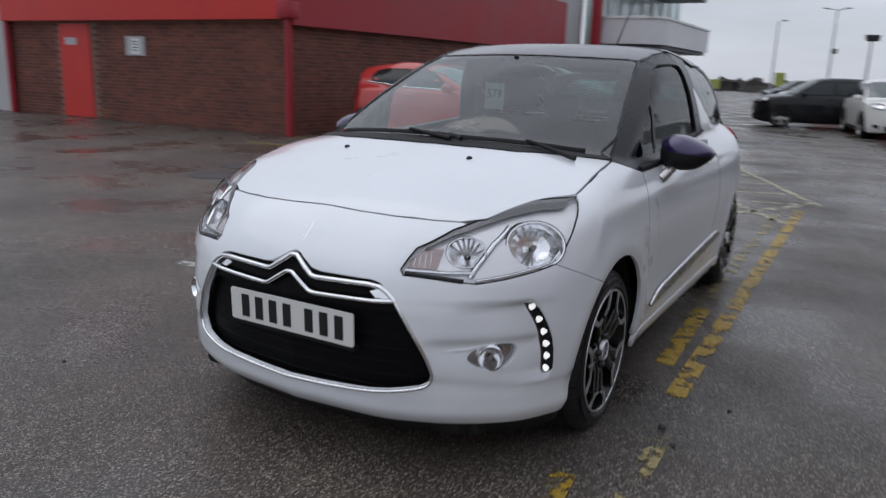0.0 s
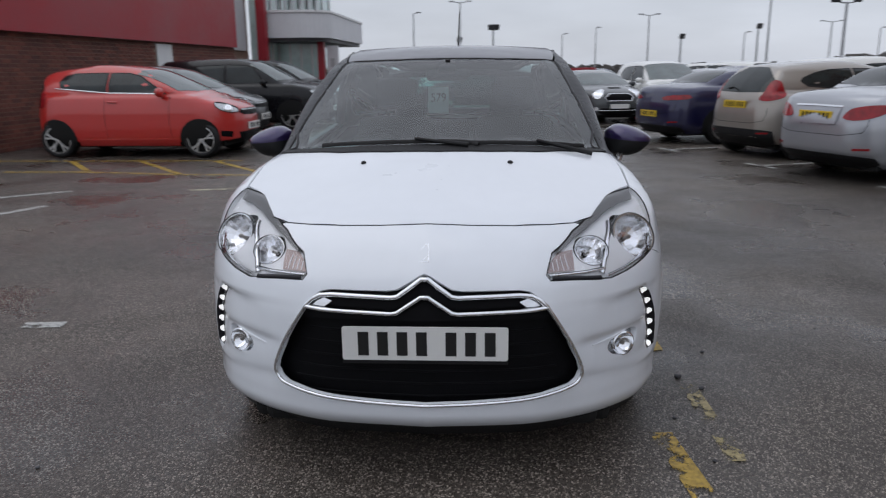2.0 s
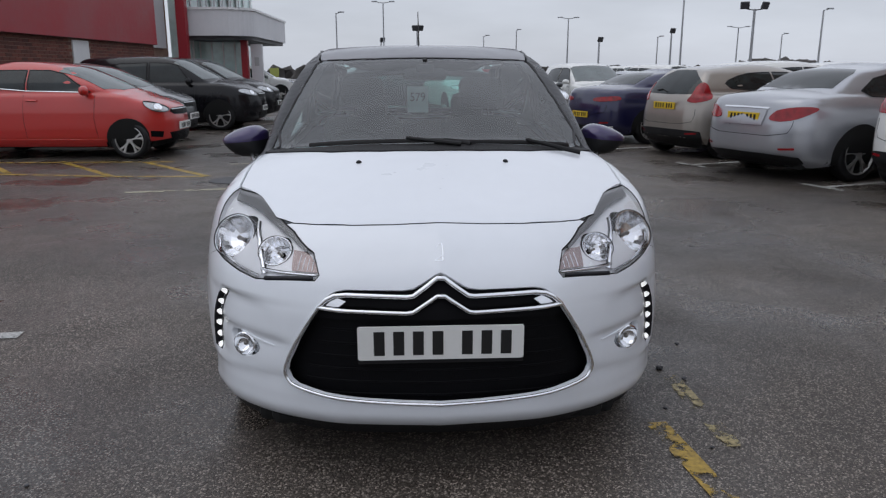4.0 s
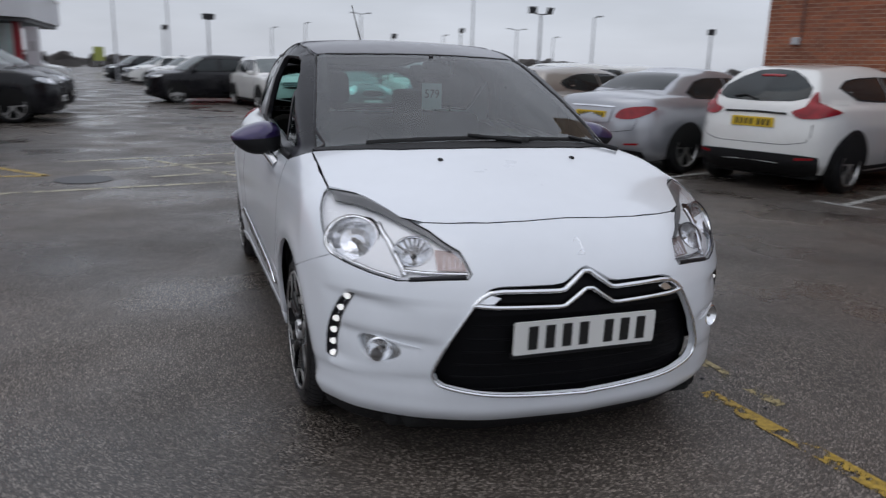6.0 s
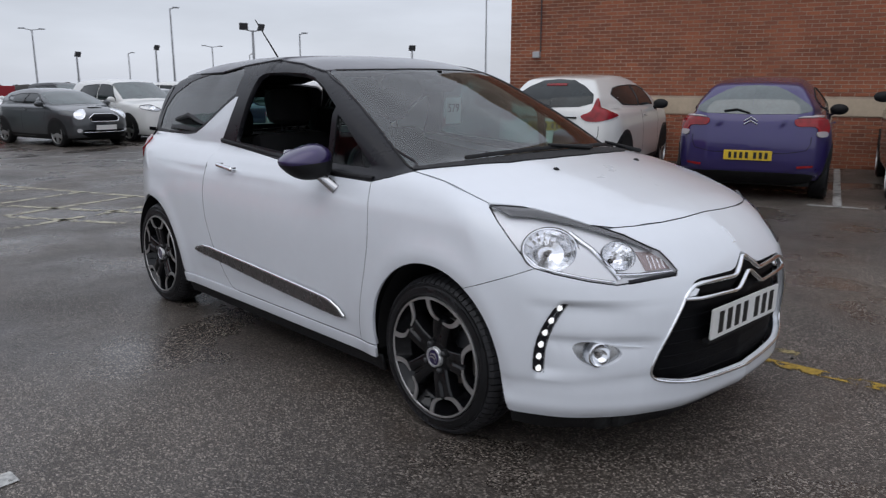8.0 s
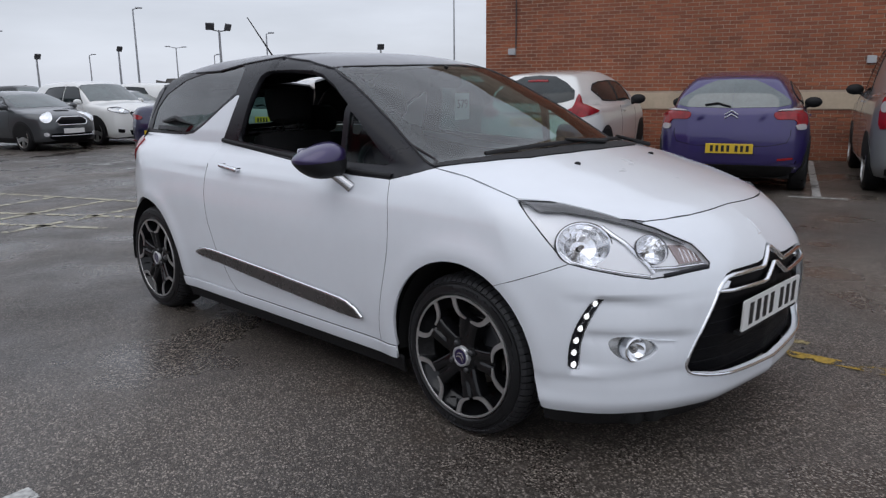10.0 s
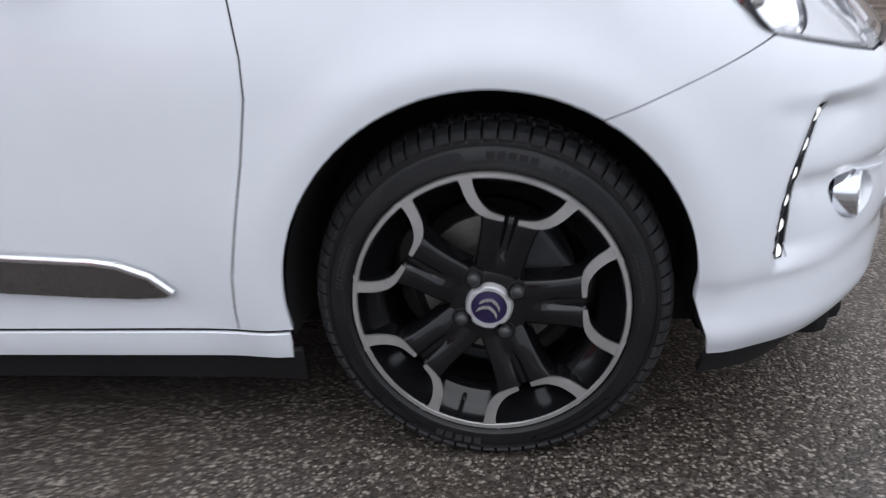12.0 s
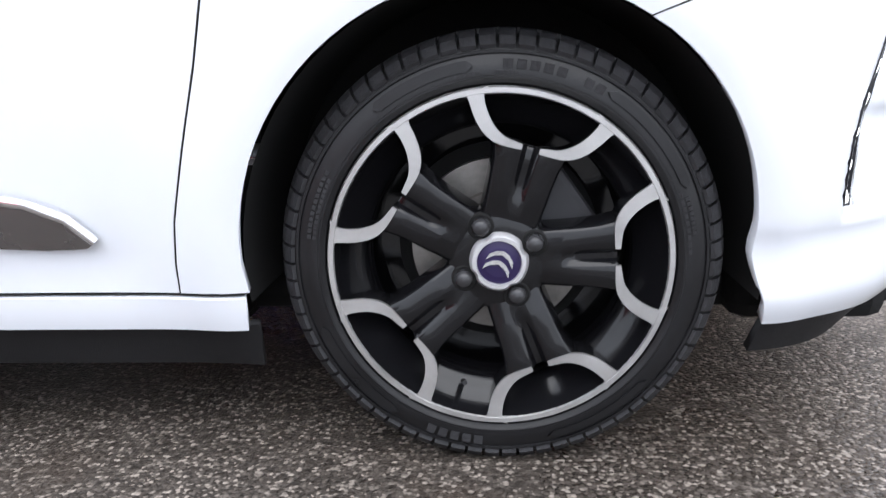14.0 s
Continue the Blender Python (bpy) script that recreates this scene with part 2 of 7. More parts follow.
PLATEBLACK = material("plate_black", (0.012, 0.012, 0.012), 0.5, vary=0.1)
PAPER = material("paper_card", (0.72, 0.73, 0.74), 0.7, vary=0.05)
CARD = material("greyed_card", (0.70, 0.72, 0.73), 0.6, vary=0.05)
AMBER = material("amber_lens", (0.34, 0.27, 0.26), 0.15, 0.5, coat=0.5, vary=0.2, scale=30)
BROWGREY = material("grey_lamp_shade", (0.19, 0.19, 0.195), 0.3, 0.3, vary=0.1)
TAILRED = material("red_tail_lens", (0.26, 0.007, 0.012), 0.15, coat=0.3, vary=0.45, scale=14)
TAILWHITE = material("clear_tail_lens", (0.45, 0.42, 0.43), 0.15, coat=0.5, vary=0.1)
BEZEL = material("dull_chrome_bezel", (0.45, 0.46, 0.47), 0.22, 1.0, vary=0.2, scale=25)
CAP_PURPLE = material("purple_cap", (0.022, 0.014, 0.06), 0.3, 0.2, vary=0.1)
ASPHALT = asphalt_material()
YELLOW = worn_paint("worn_yellow_paint", (0.42, 0.27, 0.03), 0.52)
OLDYELLOW = worn_paint("faded_yellow_paint", (0.36, 0.29, 0.13), 0.46)
HATCH = worn_paint("pale_yellow_hatch_paint", (0.50, 0.46, 0.33), 0.52)
BAYYELLOW = worn_paint("yellow_bay_paint", (0.46, 0.31, 0.05), 0.56)
WHITELINE = worn_paint("worn_white_paint", (0.5, 0.5, 0.48), 0.56)
BRICK = brick_material("red_brick", (0.34, 0.108, 0.049), (0.21, 0.067, 0.035))
BRICKDARK = brick_material("brown_red_brick", (0.20, 0.066, 0.045), (0.10, 0.036, 0.03))
MORTAR = material("mortar", (0.42, 0.33, 0.26), 0.95, vary=0.25, scale=3, bump=0.3)
MORTARDARK = material("dark_mortar", (0.20, 0.13, 0.10), 0.95, vary=0.25, scale=3, bump=0.3)
STONEBAND = material("cream_stone_band", (0.50, 0.40, 0.29), 0.85, vary=0.2, scale=2, bump=0.2)
REDCLAD = material("red_cladding", (0.30, 0.018, 0.028), 0.45, vary=0.12, scale=0.8, rough_vary=0.1)
BRIGHTRED = material("bright_red_paint", (0.52, 0.022, 0.018), 0.4, vary=0.1, scale=1.2)
GREYPANEL = material("grey_wall_panel", (0.42, 0.42, 0.43), 0.6, vary=0.1, scale=1)
WHITEPAINT = material("white_paintwork", (0.72, 0.72, 0.72), 0.5, vary=0.08, scale=2)
GALV = material("galvanised_steel", (0.38, 0.39, 0.41), 0.5, 0.6, vary=0.2, scale=3)
LAMPBLACK = material("dark_lamp_housing", (0.05, 0.05, 0.055), 0.5, vary=0.2)
TREES = material("bare_winter_trees", (0.06, 0.055, 0.052), 0.9, vary=0.4, scale=0.4)
# pale base colour stands for the lit interior and the sky reflection
SHOPGLASS = material("showroom_glass_lit_tone", (0.58, 0.74, 0.72), 0.10, coat=0.5, vary=0.3, scale=0.5)
BALCONY = material("pale_balcony_panel", (0.62, 0.62, 0.64), 0.5, vary=0.06, scale=1)
WHEELBOLT = material("dark_bolt_cap", (0.03, 0.03, 0.032), 0.25, vary=0.2)
DARKGLASS = material("tinted_car_glass", (0.014, 0.019, 0.020), 0.05, coat=0.0, ior=1.45, vary=0.5, scale=3, rough_vary=0.03)
SCREENGLASS = material("parked_windscreen_glass", (0.055, 0.075, 0.075), 0.05, ior=2.0, vary=0.4, scale=3, rough_vary=0.03)
# ---- car surface: smooth forms whose skin every panel is cut from ----
def curve(pts):
    """A smooth monotone curve through (t, value) pairs."""
    xs = np.array([p[0] for p in pts], float)
    ys = np.array([p[1] for p in pts], float)
    d = np.diff(ys) / np.diff(xs)
    m = np.zeros(len(xs))
    for i in range(1, len(xs) - 1):
        if d[i - 1] * d[i] > 0:
            m[i] = 2 * d[i - 1] * d[i] / (d[i - 1] + d[i])
    m[0], m[-1] = d[0], d[-1]

    def at(t):
        t = np.asarray(t, float)
        k = np.clip(np.searchsorted(xs, t) - 1, 0, len(xs) - 2)
        h = xs[k + 1] - xs[k]
        u = np.clip((t - xs[k]) / h, 0, 1)
        v = (ys[k] * (1 + 2 * u) * (1 - u) ** 2 + m[k] * h * u * (1 - u) ** 2 + ys[k + 1] * u * u * (3 - 2 * u) + m[k + 1] * h * u * u * (u - 1))
        return v + np.where(t < xs[0], (t - xs[0]) * m[0], 0) + np.where(t > xs[-1], (t - xs[-1]) * m[-1], 0)
    return at


def smax(a, b, k):
    h = np.clip(0.5 + 0.5 * (a - b) / k, 0, 1)
    return b + (a - b) * h + k * h * (1 - h)


class Skin:
    """The outer form of a car: front axle at y = 0, nose towards -y, ground at z = 0."""

    def __init__(self, front, lean, tail, tail_lean, plan, side, deck, glass, house, crown=0.15, bow=0.45, soft=0.05, soft_side=0.09, bumps=None, arch=0.08):
        self.front, self.lean, self.tail, self.tail_lean = curve(front), curve(lean), curve(tail), curve(tail_lean)
        self.plan, self.side, self.deck, self.glass, self.house = curve(plan), curve(side), curve(deck), curve(glass), curve(house)
        self.known = {}
        self.crown, self.bow, self.soft, self.soft_side, self.bumps, self.arch = crown, bow, soft, soft_side, bumps, arch

    def f(self, x, y, z):
        ax = np.abs(x)
        nose = self.front(ax) + self.lean(z) - y
        tail = y - self.tail(ax) - self.tail_lean(z)
        flank = ax - self.plan(y) - self.side(z)
        top = z - self.deck(y) + self.crown * ax * ax
        low = smax(smax(flank, smax(nose, tail, 0.02), self.soft_side), top, self.soft)
        if self.bumps:
            low = low + self.bumps(ax, y, z)
        roof = z - self.glass(y - self.bow * ax * ax * np.where(y < 1.4, 1, -0.35)) + self.arch * ax * ax
        cabin = smax(ax - self.house(z) + self.taper * np.clip((y - 1.55) / 1.2, 0, 2) ** 2 + self.tuck * np.maximum(z - 1.05, 0) * np.clip((y - 1.45) / 0.55, 0, 1), roof, 0.05)
        cabin = smax(cabin, y - self.tail(ax) - self.tail_lean(z), 0.05)
        return -smax(-low, -np.maximum(cabin, self.sill - z), 0.012)

    def march(self, o, d, far=3.0):
        """Where the rays o + t d leave the form. o and d: arrays of (n, 3)."""
        lo, hi = np.zeros(len(o)), np.full(len(o), far)
        for _ in range(26):
            mid = (lo + hi) / 2
            p = o + d * mid[:, None]
            inside = self.f(p[:, 0], p[:, 1], p[:, 2]) < 0
            lo, hi = np.where(inside, mid, lo), np.where(inside, hi, mid)
        return o + d * ((lo + hi) / 2)[:, None]

    def normal(self, p, e=0.004):
        g = np.stack([self.f(p[:, 0] + e * a, p[:, 1] + e * b, p[:, 2] + e * c) - self.f(p[:, 0] - e * a, p[:, 1] - e * b, p[:, 2] - e * c)
                      for a, b, c in ((1, 0, 0), (0, 1, 0), (0, 0, 1))], 1)
        return g / np.maximum(np.linalg.norm(g, axis=1, keepdims=True), 1e-9)

    def ring(self, q):
        """Points for (s, z): s runs from the nose's middle (0) round the corner and back along the flank; minus: towards -x."""
        q = np.asarray(q, float)
        key = ("ring", q.tobytes())
        if key in self.known:
            return self.known[key].copy()
        s, z, way = np.abs(q[:, 0]), q[:, 1], np.where(q[:, 0] < 0, -1.0, 1.0)
        a = np.clip(s / 0.8, 0, math.pi / 2)
        back = np.maximum(s - 0.4 * math.pi, 0)
        b = np.clip((back - self.rear) / 0.8, 0, math.pi / 2)
        y0 = np.minimum(back, self.rear)
        o = np.stack([0 * s, y0, z], 1)
        d = np.stack([way * np.sin(a) * np.cos(b), np.sin(b) - np.cos(a), 0 * s], 1)
        self.known[key] = self.march(o, d, 2.0)
        return self.known[key].copy()

    rear = 2.3
    sill = 0.9
    taper = 0.09
    tuck = 0.0

    def over(self, q):
        """Points for (x, y), seen from above."""
        q = np.asarray(q, float)
        o = np.stack([q[:, 0], q[:, 1], 0 * q[:, 0] + 0.45], 1)
        return self.march(o, np.tile((0.0, 0.0, 1.0), (len(q), 1)), 2.0)


HERO = Skin(
    front=[(0, -0.835), (0.3, -0.806), (0.5, -0.735), (0.645, -0.637), (0.77, -0.495), (0.84, -0.35), (0.9, -0.1)],
    lean=[(0.15, 0.10), (0.22, 0.035), (0.3, 0.008), (0.43, 0.0), (0.55, 0.008), (0.65, 0.034), (0.76, 0.115), (0.83, 0.20), (0.95, 0.42)],
    tail=[(0, 3.11), (0.4, 3.07), (0.6, 2.98), (0.75, 2.8), (0.85, 2.5)],
    tail_lean=[(0.2, -0.05), (0.4, 0.0), (0.7, 0.0), (0.9, -0.04), (1.0, -0.07), (1.3, -0.22), (1.45, -0.4)],
    plan=[(-0.9, 0.72), (-0.5, 0.80), (-0.35, 0.825), (-0.2, 0.836), (0.1, 0.840), (0.6, 0.844), (1.3, 0.848), (2.0, 0.853), (2.5, 0.842), (2.9, 0.785), (3.1, 0.73)],
    side=[(0.15, -0.06), (0.22, -0.036), (0.35, -0.014), (0.5, 0.0), (0.65, 0.004), (0.8, -0.012), (0.9, -0.050), (0.96, -0.095), (1.05, -0.20)],
    deck=[(-0.8, 0.74), (-0.62, 0.838), (-0.4, 0.91), (-0.13, 0.985), (0.1, 1.035), (0.5, 1.06), (1.5, 1.065), (2.5, 1.08), (3.1, 1.04)],
    glass=[(-0.2, 0.86), (0.05, 1.0), (0.5, 1.225), (0.95, 1.395), (1.25, 1.445), (1.6, 1.458), (2.1, 1.442), (2.6, 1.385), (2.85, 1.31), (3.05, 1.0)],
    house=[(0.9, 0.745), (1.0, 0.73), (1.2, 0.695), (1.33, 0.645), (1.45, 0.56)], soft_side=0.06)


from mathutils.geometry import delaunay_2d_cdt
from mathutils.kdtree import KDTree


# ---- mesh builders ----
def mesh_object(name, verts, faces, mat, parent=None, label="", smooth=False, normals=None):
    me = bpy.data.meshes.new(name)
    me.from_pydata([tuple(map(float, v)) for v in verts], [], [tuple(map(int, f)) for f in faces])
    me.materials.append(mat)
    if smooth or normals is not None:
        me.shade_smooth()
    if normals is not None:
        me.normals_split_custom_set_from_vertices([tuple(map(float, v)) for v in normals])
    ob = new(name, me)
    if parent is not None:
        ob.parent = parent
    return tagged(ob, label)


def part(name, bm, mat, parent, label="", smooth=False):
    me = bpy.data.meshes.new(name)
    bm.to_mesh(me)
    bm.free()
    me.materials.append(mat)
    if smooth:
        me.shade_smooth()
        me.set_sharp_from_angle(angle=radians(38))
    ob = new(name, me)
    if parent is not None:
        ob.parent = parent
    return tagged(ob, label)


def thing(name, label, category, group="", at=None, kind=""):
    ob = new(name)
    if at is not None:
        ob.matrix_world = at
    return tagged(ob, label, category, group, kind)


def box(bm, lo, hi, bevel=0.0, m=None):
    c = [(a + b) / 2 for a, b in zip(lo, hi)]
    d = [abs(b - a) for a, b in zip(lo, hi)]
    got = bmesh.ops.create_cube(bm, size=1, matrix=(m or Matrix()) @ Matrix.LocRotScale(c, None, d))
    if bevel:
        es = list({e for v in got["verts"] for e in v.link_edges})
        bmesh.ops.bevel(bm, geom=es, offset=bevel, segments=2, affect="EDGES", profile=0.5)
    return bm


def rod(bm, a, b, r1, r2=None, n=10):
    a, b = Vector(a), Vector(b)
    q = (b - a).to_track_quat("Z", "Y").to_matrix().to_4x4()
    bmesh.ops.create_cone(bm, cap_ends=True, segments=n, radius1=r1, radius2=r1 if r2 is None else r2, depth=(b - a).length, matrix=Matrix.Translation((a + b) / 2) @ q)
    return bm


def prism(bm, outline, lo, hi, m=None, bevel=0.0):
    """An outline of (u, v) drawn out along w from lo to hi; m takes (u, v, w) into place."""
    m = m or Matrix()
    a = [bm.verts.new(m @ Vector((u, v, lo))) for u, v in outline]
    b = [bm.verts.new(m @ Vector((u, v, hi))) for u, v in outline]
    fs = [bm.faces.new(a[::-1]), bm.faces.new(b)]
    k = len(outline)
    for i in range(k):
        fs.append(bm.faces.new((a[i], a[(i + 1) % k], b[(i + 1) % k], b[i])))
    bmesh.ops.recalc_face_normals(bm, faces=fs)
    if bevel:
        es = [e for e in fs[1].edges]
        bmesh.ops.bevel(bm, geom=es, offset=bevel, segments=2, affect="EDGES", profile=0.5)
    return bm


def lathe(bm, profile, n=64, m=None):
    """A profile of (radius, height) turned about z."""
    m = m or Matrix()
    rings = []
    for r, h in profile:
        rings.append([bm.verts.new(m @ Vector((r * math.cos(2 * math.pi * i / n), r * math.sin(2 * math.pi * i / n), h))) for i in range(n)])
    for p, q in zip(rings, rings[1:]):
        for i in range(n):
            bm.faces.new((p[i], p[(i + 1) % n], q[(i + 1) % n], q[i]))
    bmesh.ops.recalc_face_normals(bm, faces=bm.faces)
    return bm


def inside(poly, pts):
    p, n = np.asarray(poly, float), len(poly)
    r = np.zeros(len(pts), bool)
    for i in range(n):
        (x1, y1), (x2, y2) = p[i], p[(i + 1) % n]
        hit = (y1 > pts[:, 1]) != (y2 > pts[:, 1])
        if y1 != y2:
            r ^= hit & (pts[:, 0] < (x2 - x1) * (pts[:, 1] - y1) / (y2 - y1) + x1)
    return r


def dense(poly, h):
    out = []
    for a, b in zip(poly, list(poly[1:]) + [poly[0]]):
        k = max(1, int(math.dist(a, b) / h))
        out += [(a[0] + (b[0] - a[0]) * i / k, a[1] + (b[1] - a[1]) * i / k) for i in range(k)]
    return out


def rounded(pts, n=6, closed=True):
    """A smooth outline through the points (Catmull-Rom)."""
    out, k = [], len(pts)
    for i in range(k if closed else k - 1):
        p0, p1, p2, p3 = (pts[(i + j) % k] if closed else pts[min(max(i + j, 0), k - 1)] for j in (-1, 0, 1, 2))
        for s in range(n):
            t = s / n
            out.append(tuple(0.5 * (2 * b + (c - a) * t + (2 * a - 5 * b + 4 * c - d) * t * t + (3 * b - a - 3 * c + d) * t ** 3) for a, b, c, d in zip(p0, p1, p2, p3)))
    if not closed:
        out.append(pts[-1])
    return out


def flat_fill(poly, holes, h):
    """Triangles that fill an outline with holes, with even points inside."""
    loops = [dense(poly, h)] + [dense(q, h) for q in holes]
    pts, edges = [], []
    for lp in loops:
        k = len(pts)
        pts += lp
        edges += [(k + i, k + (i + 1) % len(lp)) for i in range(len(lp))]
    arr = np.array(pts)
    gx, gy = np.meshgrid(np.arange(arr[:, 0].min(), arr[:, 0].max(), h), np.arange(arr[:, 1].min(), arr[:, 1].max(), h))
    gx = gx + (np.arange(gx.shape[0]) % 2)[:, None] * h / 2
    g = np.stack([gx.ravel(), gy.ravel()], 1)
    ok = inside(poly, g)
    for q in holes:
        ok &= ~inside(q, g)
    g = g[ok]
    if len(g):
        tree = KDTree(len(arr))
        for i, p in enumerate(arr):
            tree.insert((p[0], p[1], 0), i)
        tree.balance()
        g = g[np.array([tree.find((p[0], p[1], 0))[2] for p in g]) > 0.45 * h]
    vs, _, tris, *_ = delaunay_2d_cdt([Vector(p) for p in pts] + [Vector(p) for p in g], edges, [], 0, 1e-6)
    vs = np.array([tuple(v) for v in vs])
    tri = np.array([tuple(t) for t in tris if len(t) == 3])
    mid = vs[tri].mean(axis=1)
    ok = inside(poly, mid)
    for q in holes:
        ok &= ~inside(q, mid)
    return vs, tri[ok]


def panel(name, skin, poly, mat, parent=None, chart="ring", holes=(), h=0.03, lift=0.0, rim=0.014, label="", mirror=False):
    """A panel cut from the car's skin, with its edges turned inwards."""
    vs, tri = flat_fill(poly, holes, h)
    p = skin.ring(vs) if chart == "ring" else skin.over(vs)
    nv = skin.normal(p)
    p = p + nv * lift
    a, b, c = p[tri[:, 0]], p[tri[:, 1]], p[tri[:, 2]]
    flip = np.einsum("ij,ij->i", np.cross(b - a, c - a), nv[tri[:, 0]]) < 0
    tri[flip] = tri[flip][:, ::-1]
    faces = [tuple(t) for t in tri]
    seen = {}
    for t in faces:
        for i in range(3):
            e = (t[i], t[(i + 1) % 3])
            seen[e] = seen.get(e, 0) + 1
    border = [e for e in seen if (e[1], e[0]) not in seen]
    verts, normals = list(p), list(nv)
    if rim:
        twin, rimv = {}, {}
        out = {}
        for i, j in border:
            side = np.cross(p[j] - p[i], nv[i])
            side = side / max(np.linalg.norm(side), 1e-9)
            for k in (i, j):
                out[k] = out.get(k, 0) + side
        for k in out:
            o = out[k] / max(np.linalg.norm(out[k]), 1e-9)
            twin[k] = len(verts)
            verts.append(p[k])
            normals.append(0.5 * nv[k] + 0.5 * o)
            rimv[k] = len(verts)
            verts.append(p[k] - nv[k] * rim)
            normals.append(o)
        faces += [(twin[j], twin[i], rimv[i], rimv[j]) for i, j in border]
    ob = mesh_object(name, verts, faces, mat, parent, label, normals=np.array(normals))
    if mirror:
        vm = np.array(verts) * (-1, 1, 1)
        ob2 = mesh_object(name, vm, [f[::-1] for f in faces], mat, parent, label, normals=np.array(normals) * (-1, 1, 1))
        return ob, ob2
    return ob


def strip_on(name, skin, line, width, thick, mat, parent, chart="ring", closed=False, lift=0.0, label="", mirror=False, step=0.015):
    """A raised bead laid along a line on the skin."""
    line = dense(line, step) if closed else [p for a, b in zip(line, line[1:]) for p in dense([a, b], step)[:max(1, int(math.dist(a, b) / step))]] + [line[-1]]
    q = np.array(line)
    p = skin.ring(q) if chart == "ring" else skin.over(q)
    nv = skin.normal(p)
    k = len(p)
    d = np.array([p[(i + 1) % k if closed else min(i + 1, k - 1)] - p[i - 1 if closed else max(i - 1, 0)] for i in range(k)])
    side = np.cross(nv, d)
    side /= np.maximum(np.linalg.norm(side, axis=1, keepdims=True), 1e-9)
    verts, normals, faces, steps = [], [], [], 7 if step < 0.03 else 4
    for i in range(k):
        for j in range(steps):
            a = math.pi * j / (steps - 1)
            verts.append(p[i] + side[i] * math.cos(a) * width / 2 + nv[i] * (lift - 0.002 + math.sin(a) * thick))
            normals.append(side[i] * math.cos(a) + nv[i] * max(math.sin(a), 0.05))
    for i in range(k if closed else k - 1):
        for j in range(steps - 1):
            a, b = i * steps + j, ((i + 1) % k) * steps + j
            faces.append((a, a + 1, b + 1, b))
    normals = np.array(normals)
    normals /= np.linalg.norm(normals, axis=1, keepdims=True)
    v = np.array(verts)
    f0 = faces[0]
    if np.dot(np.cross(v[f0[1]] - v[f0[0]], v[f0[2]] - v[f0[0]]), normals[f0[0]]) < 0:
        faces = [f[::-1] for f in faces]
    ob = mesh_object(name, v, faces, mat, parent, label, normals=normals)
    if mirror:
        ob2 = mesh_object(name, v * (-1, 1, 1), [f[::-1] for f in faces], mat, parent, label, normals=normals * (-1, 1, 1))
        return ob, ob2
    return ob


def ribbon(points, width, z):
    """A flat strip along a line on the ground."""
    bm = bmesh.new()
    k, rows = len(points), []
    for i, p in enumerate(points):
        a, b = Vector(points[max(i - 1, 0)]), Vector(points[min(i + 1, k - 1)])
        n = Vector((-(b - a).y, (b - a).x)).normalized() * width / 2
        rows.append((bm.verts.new((p[0] + n.x, p[1] + n.y, z)), bm.verts.new((p[0] - n.x, p[1] - n.y, z))))
    for r, s in zip(rows, rows[1:]):
        bm.faces.new((r[0], r[1], s[1], s[0]))
    bmesh.ops.recalc_face_normals(bm, faces=bm.faces)
    for f in bm.faces:
        if f.normal.z < 0:
            f.normal_flip()
    return bm


# ---- ground ----
bm = bmesh.new()
bmesh.ops.create_grid(bm, x_segments=2, y_segments=2, size=900)
ground = tagged(part("ground", bm, ASPHALT, None), "damp dark grey asphalt car park with gravelly chippings", "ground", kind="structure")


def marking(name, lines, width, mat, label):
    bm = bmesh.new()
    for ln in lines:
        b2 = ribbon(ln, width, 0.004)
        me = bpy.data.meshes.new("tmp")
        b2.to_mesh(me)
        b2.free()
        bm.from_mesh(me)
        bpy.data.meshes.remove(me)
    ob = part(name, bm, mat, None)
    return tagged(ob, label, "road marking", kind="structure")


marking("double_yellow_line", [[(0.84, 1.75), (0.87, 0.75)]], 0.085, YELLOW, "thick worn yellow road line on wet asphalt")
marking("double_yellow_line", [[(0.97, 5.85), (0.98, 3.0), (1.0, 0.40)]], 0.085, YELLOW, "long worn yellow road line beside the parked car")
marking("double_yellow_line", [[(0.80, 5.7), (0.82, 1.85)]], 0.085, OLDYELLOW, "faded inner yellow road line")
marking("double_yellow_line", [[(1.05, 0.02), (1.06, -0.62)]], 0.07, OLDYELLOW, "broken remains of a yellow road line")
marking("double_yellow_line", [[(0.84, -0.42), (0.9, -1.02), (0.93, -1.5)]], 0.085, YELLOW, "chipped end of a yellow road line")
marking("yellow_hatching", [[(1.1, 6.4), (-0.2, 9.45)], [(1.1, 6.4), (-0.75, 5.78), (-3.2, 5.3)], [(0.8, 7.1), (-1.5, 6.3)], [(0.45, 7.9), (-2.2, 6.9)], [(0.1, 8.7), (-2.6, 7.8)],
                            [(0.9, 5.0), (-0.6, 7.4)], [(0.0, 5.3), (-1.6, 8.0)], [(1.05, 6.5), (0.35, 5.1)]], 0.09, HATCH, "faded yellow hatched no-parking area")
marking("yellow_bay_line", [[(-7.9, 6.95), (-5.3, 6.9), (-3.83, 6.62), (-2.6, 6.55)], [(-6.2, 8.2), (-5.3, 7.0)], [(-5.2, 8.3), (-3.85, 6.65)], [(-3.97, 8.2), (-2.6, 6.55)], [(-7.9, 8.2), (-3.5, 8.15)]], 0.09, BAYYELLOW, "yellow hatched strip beside the brick wall")
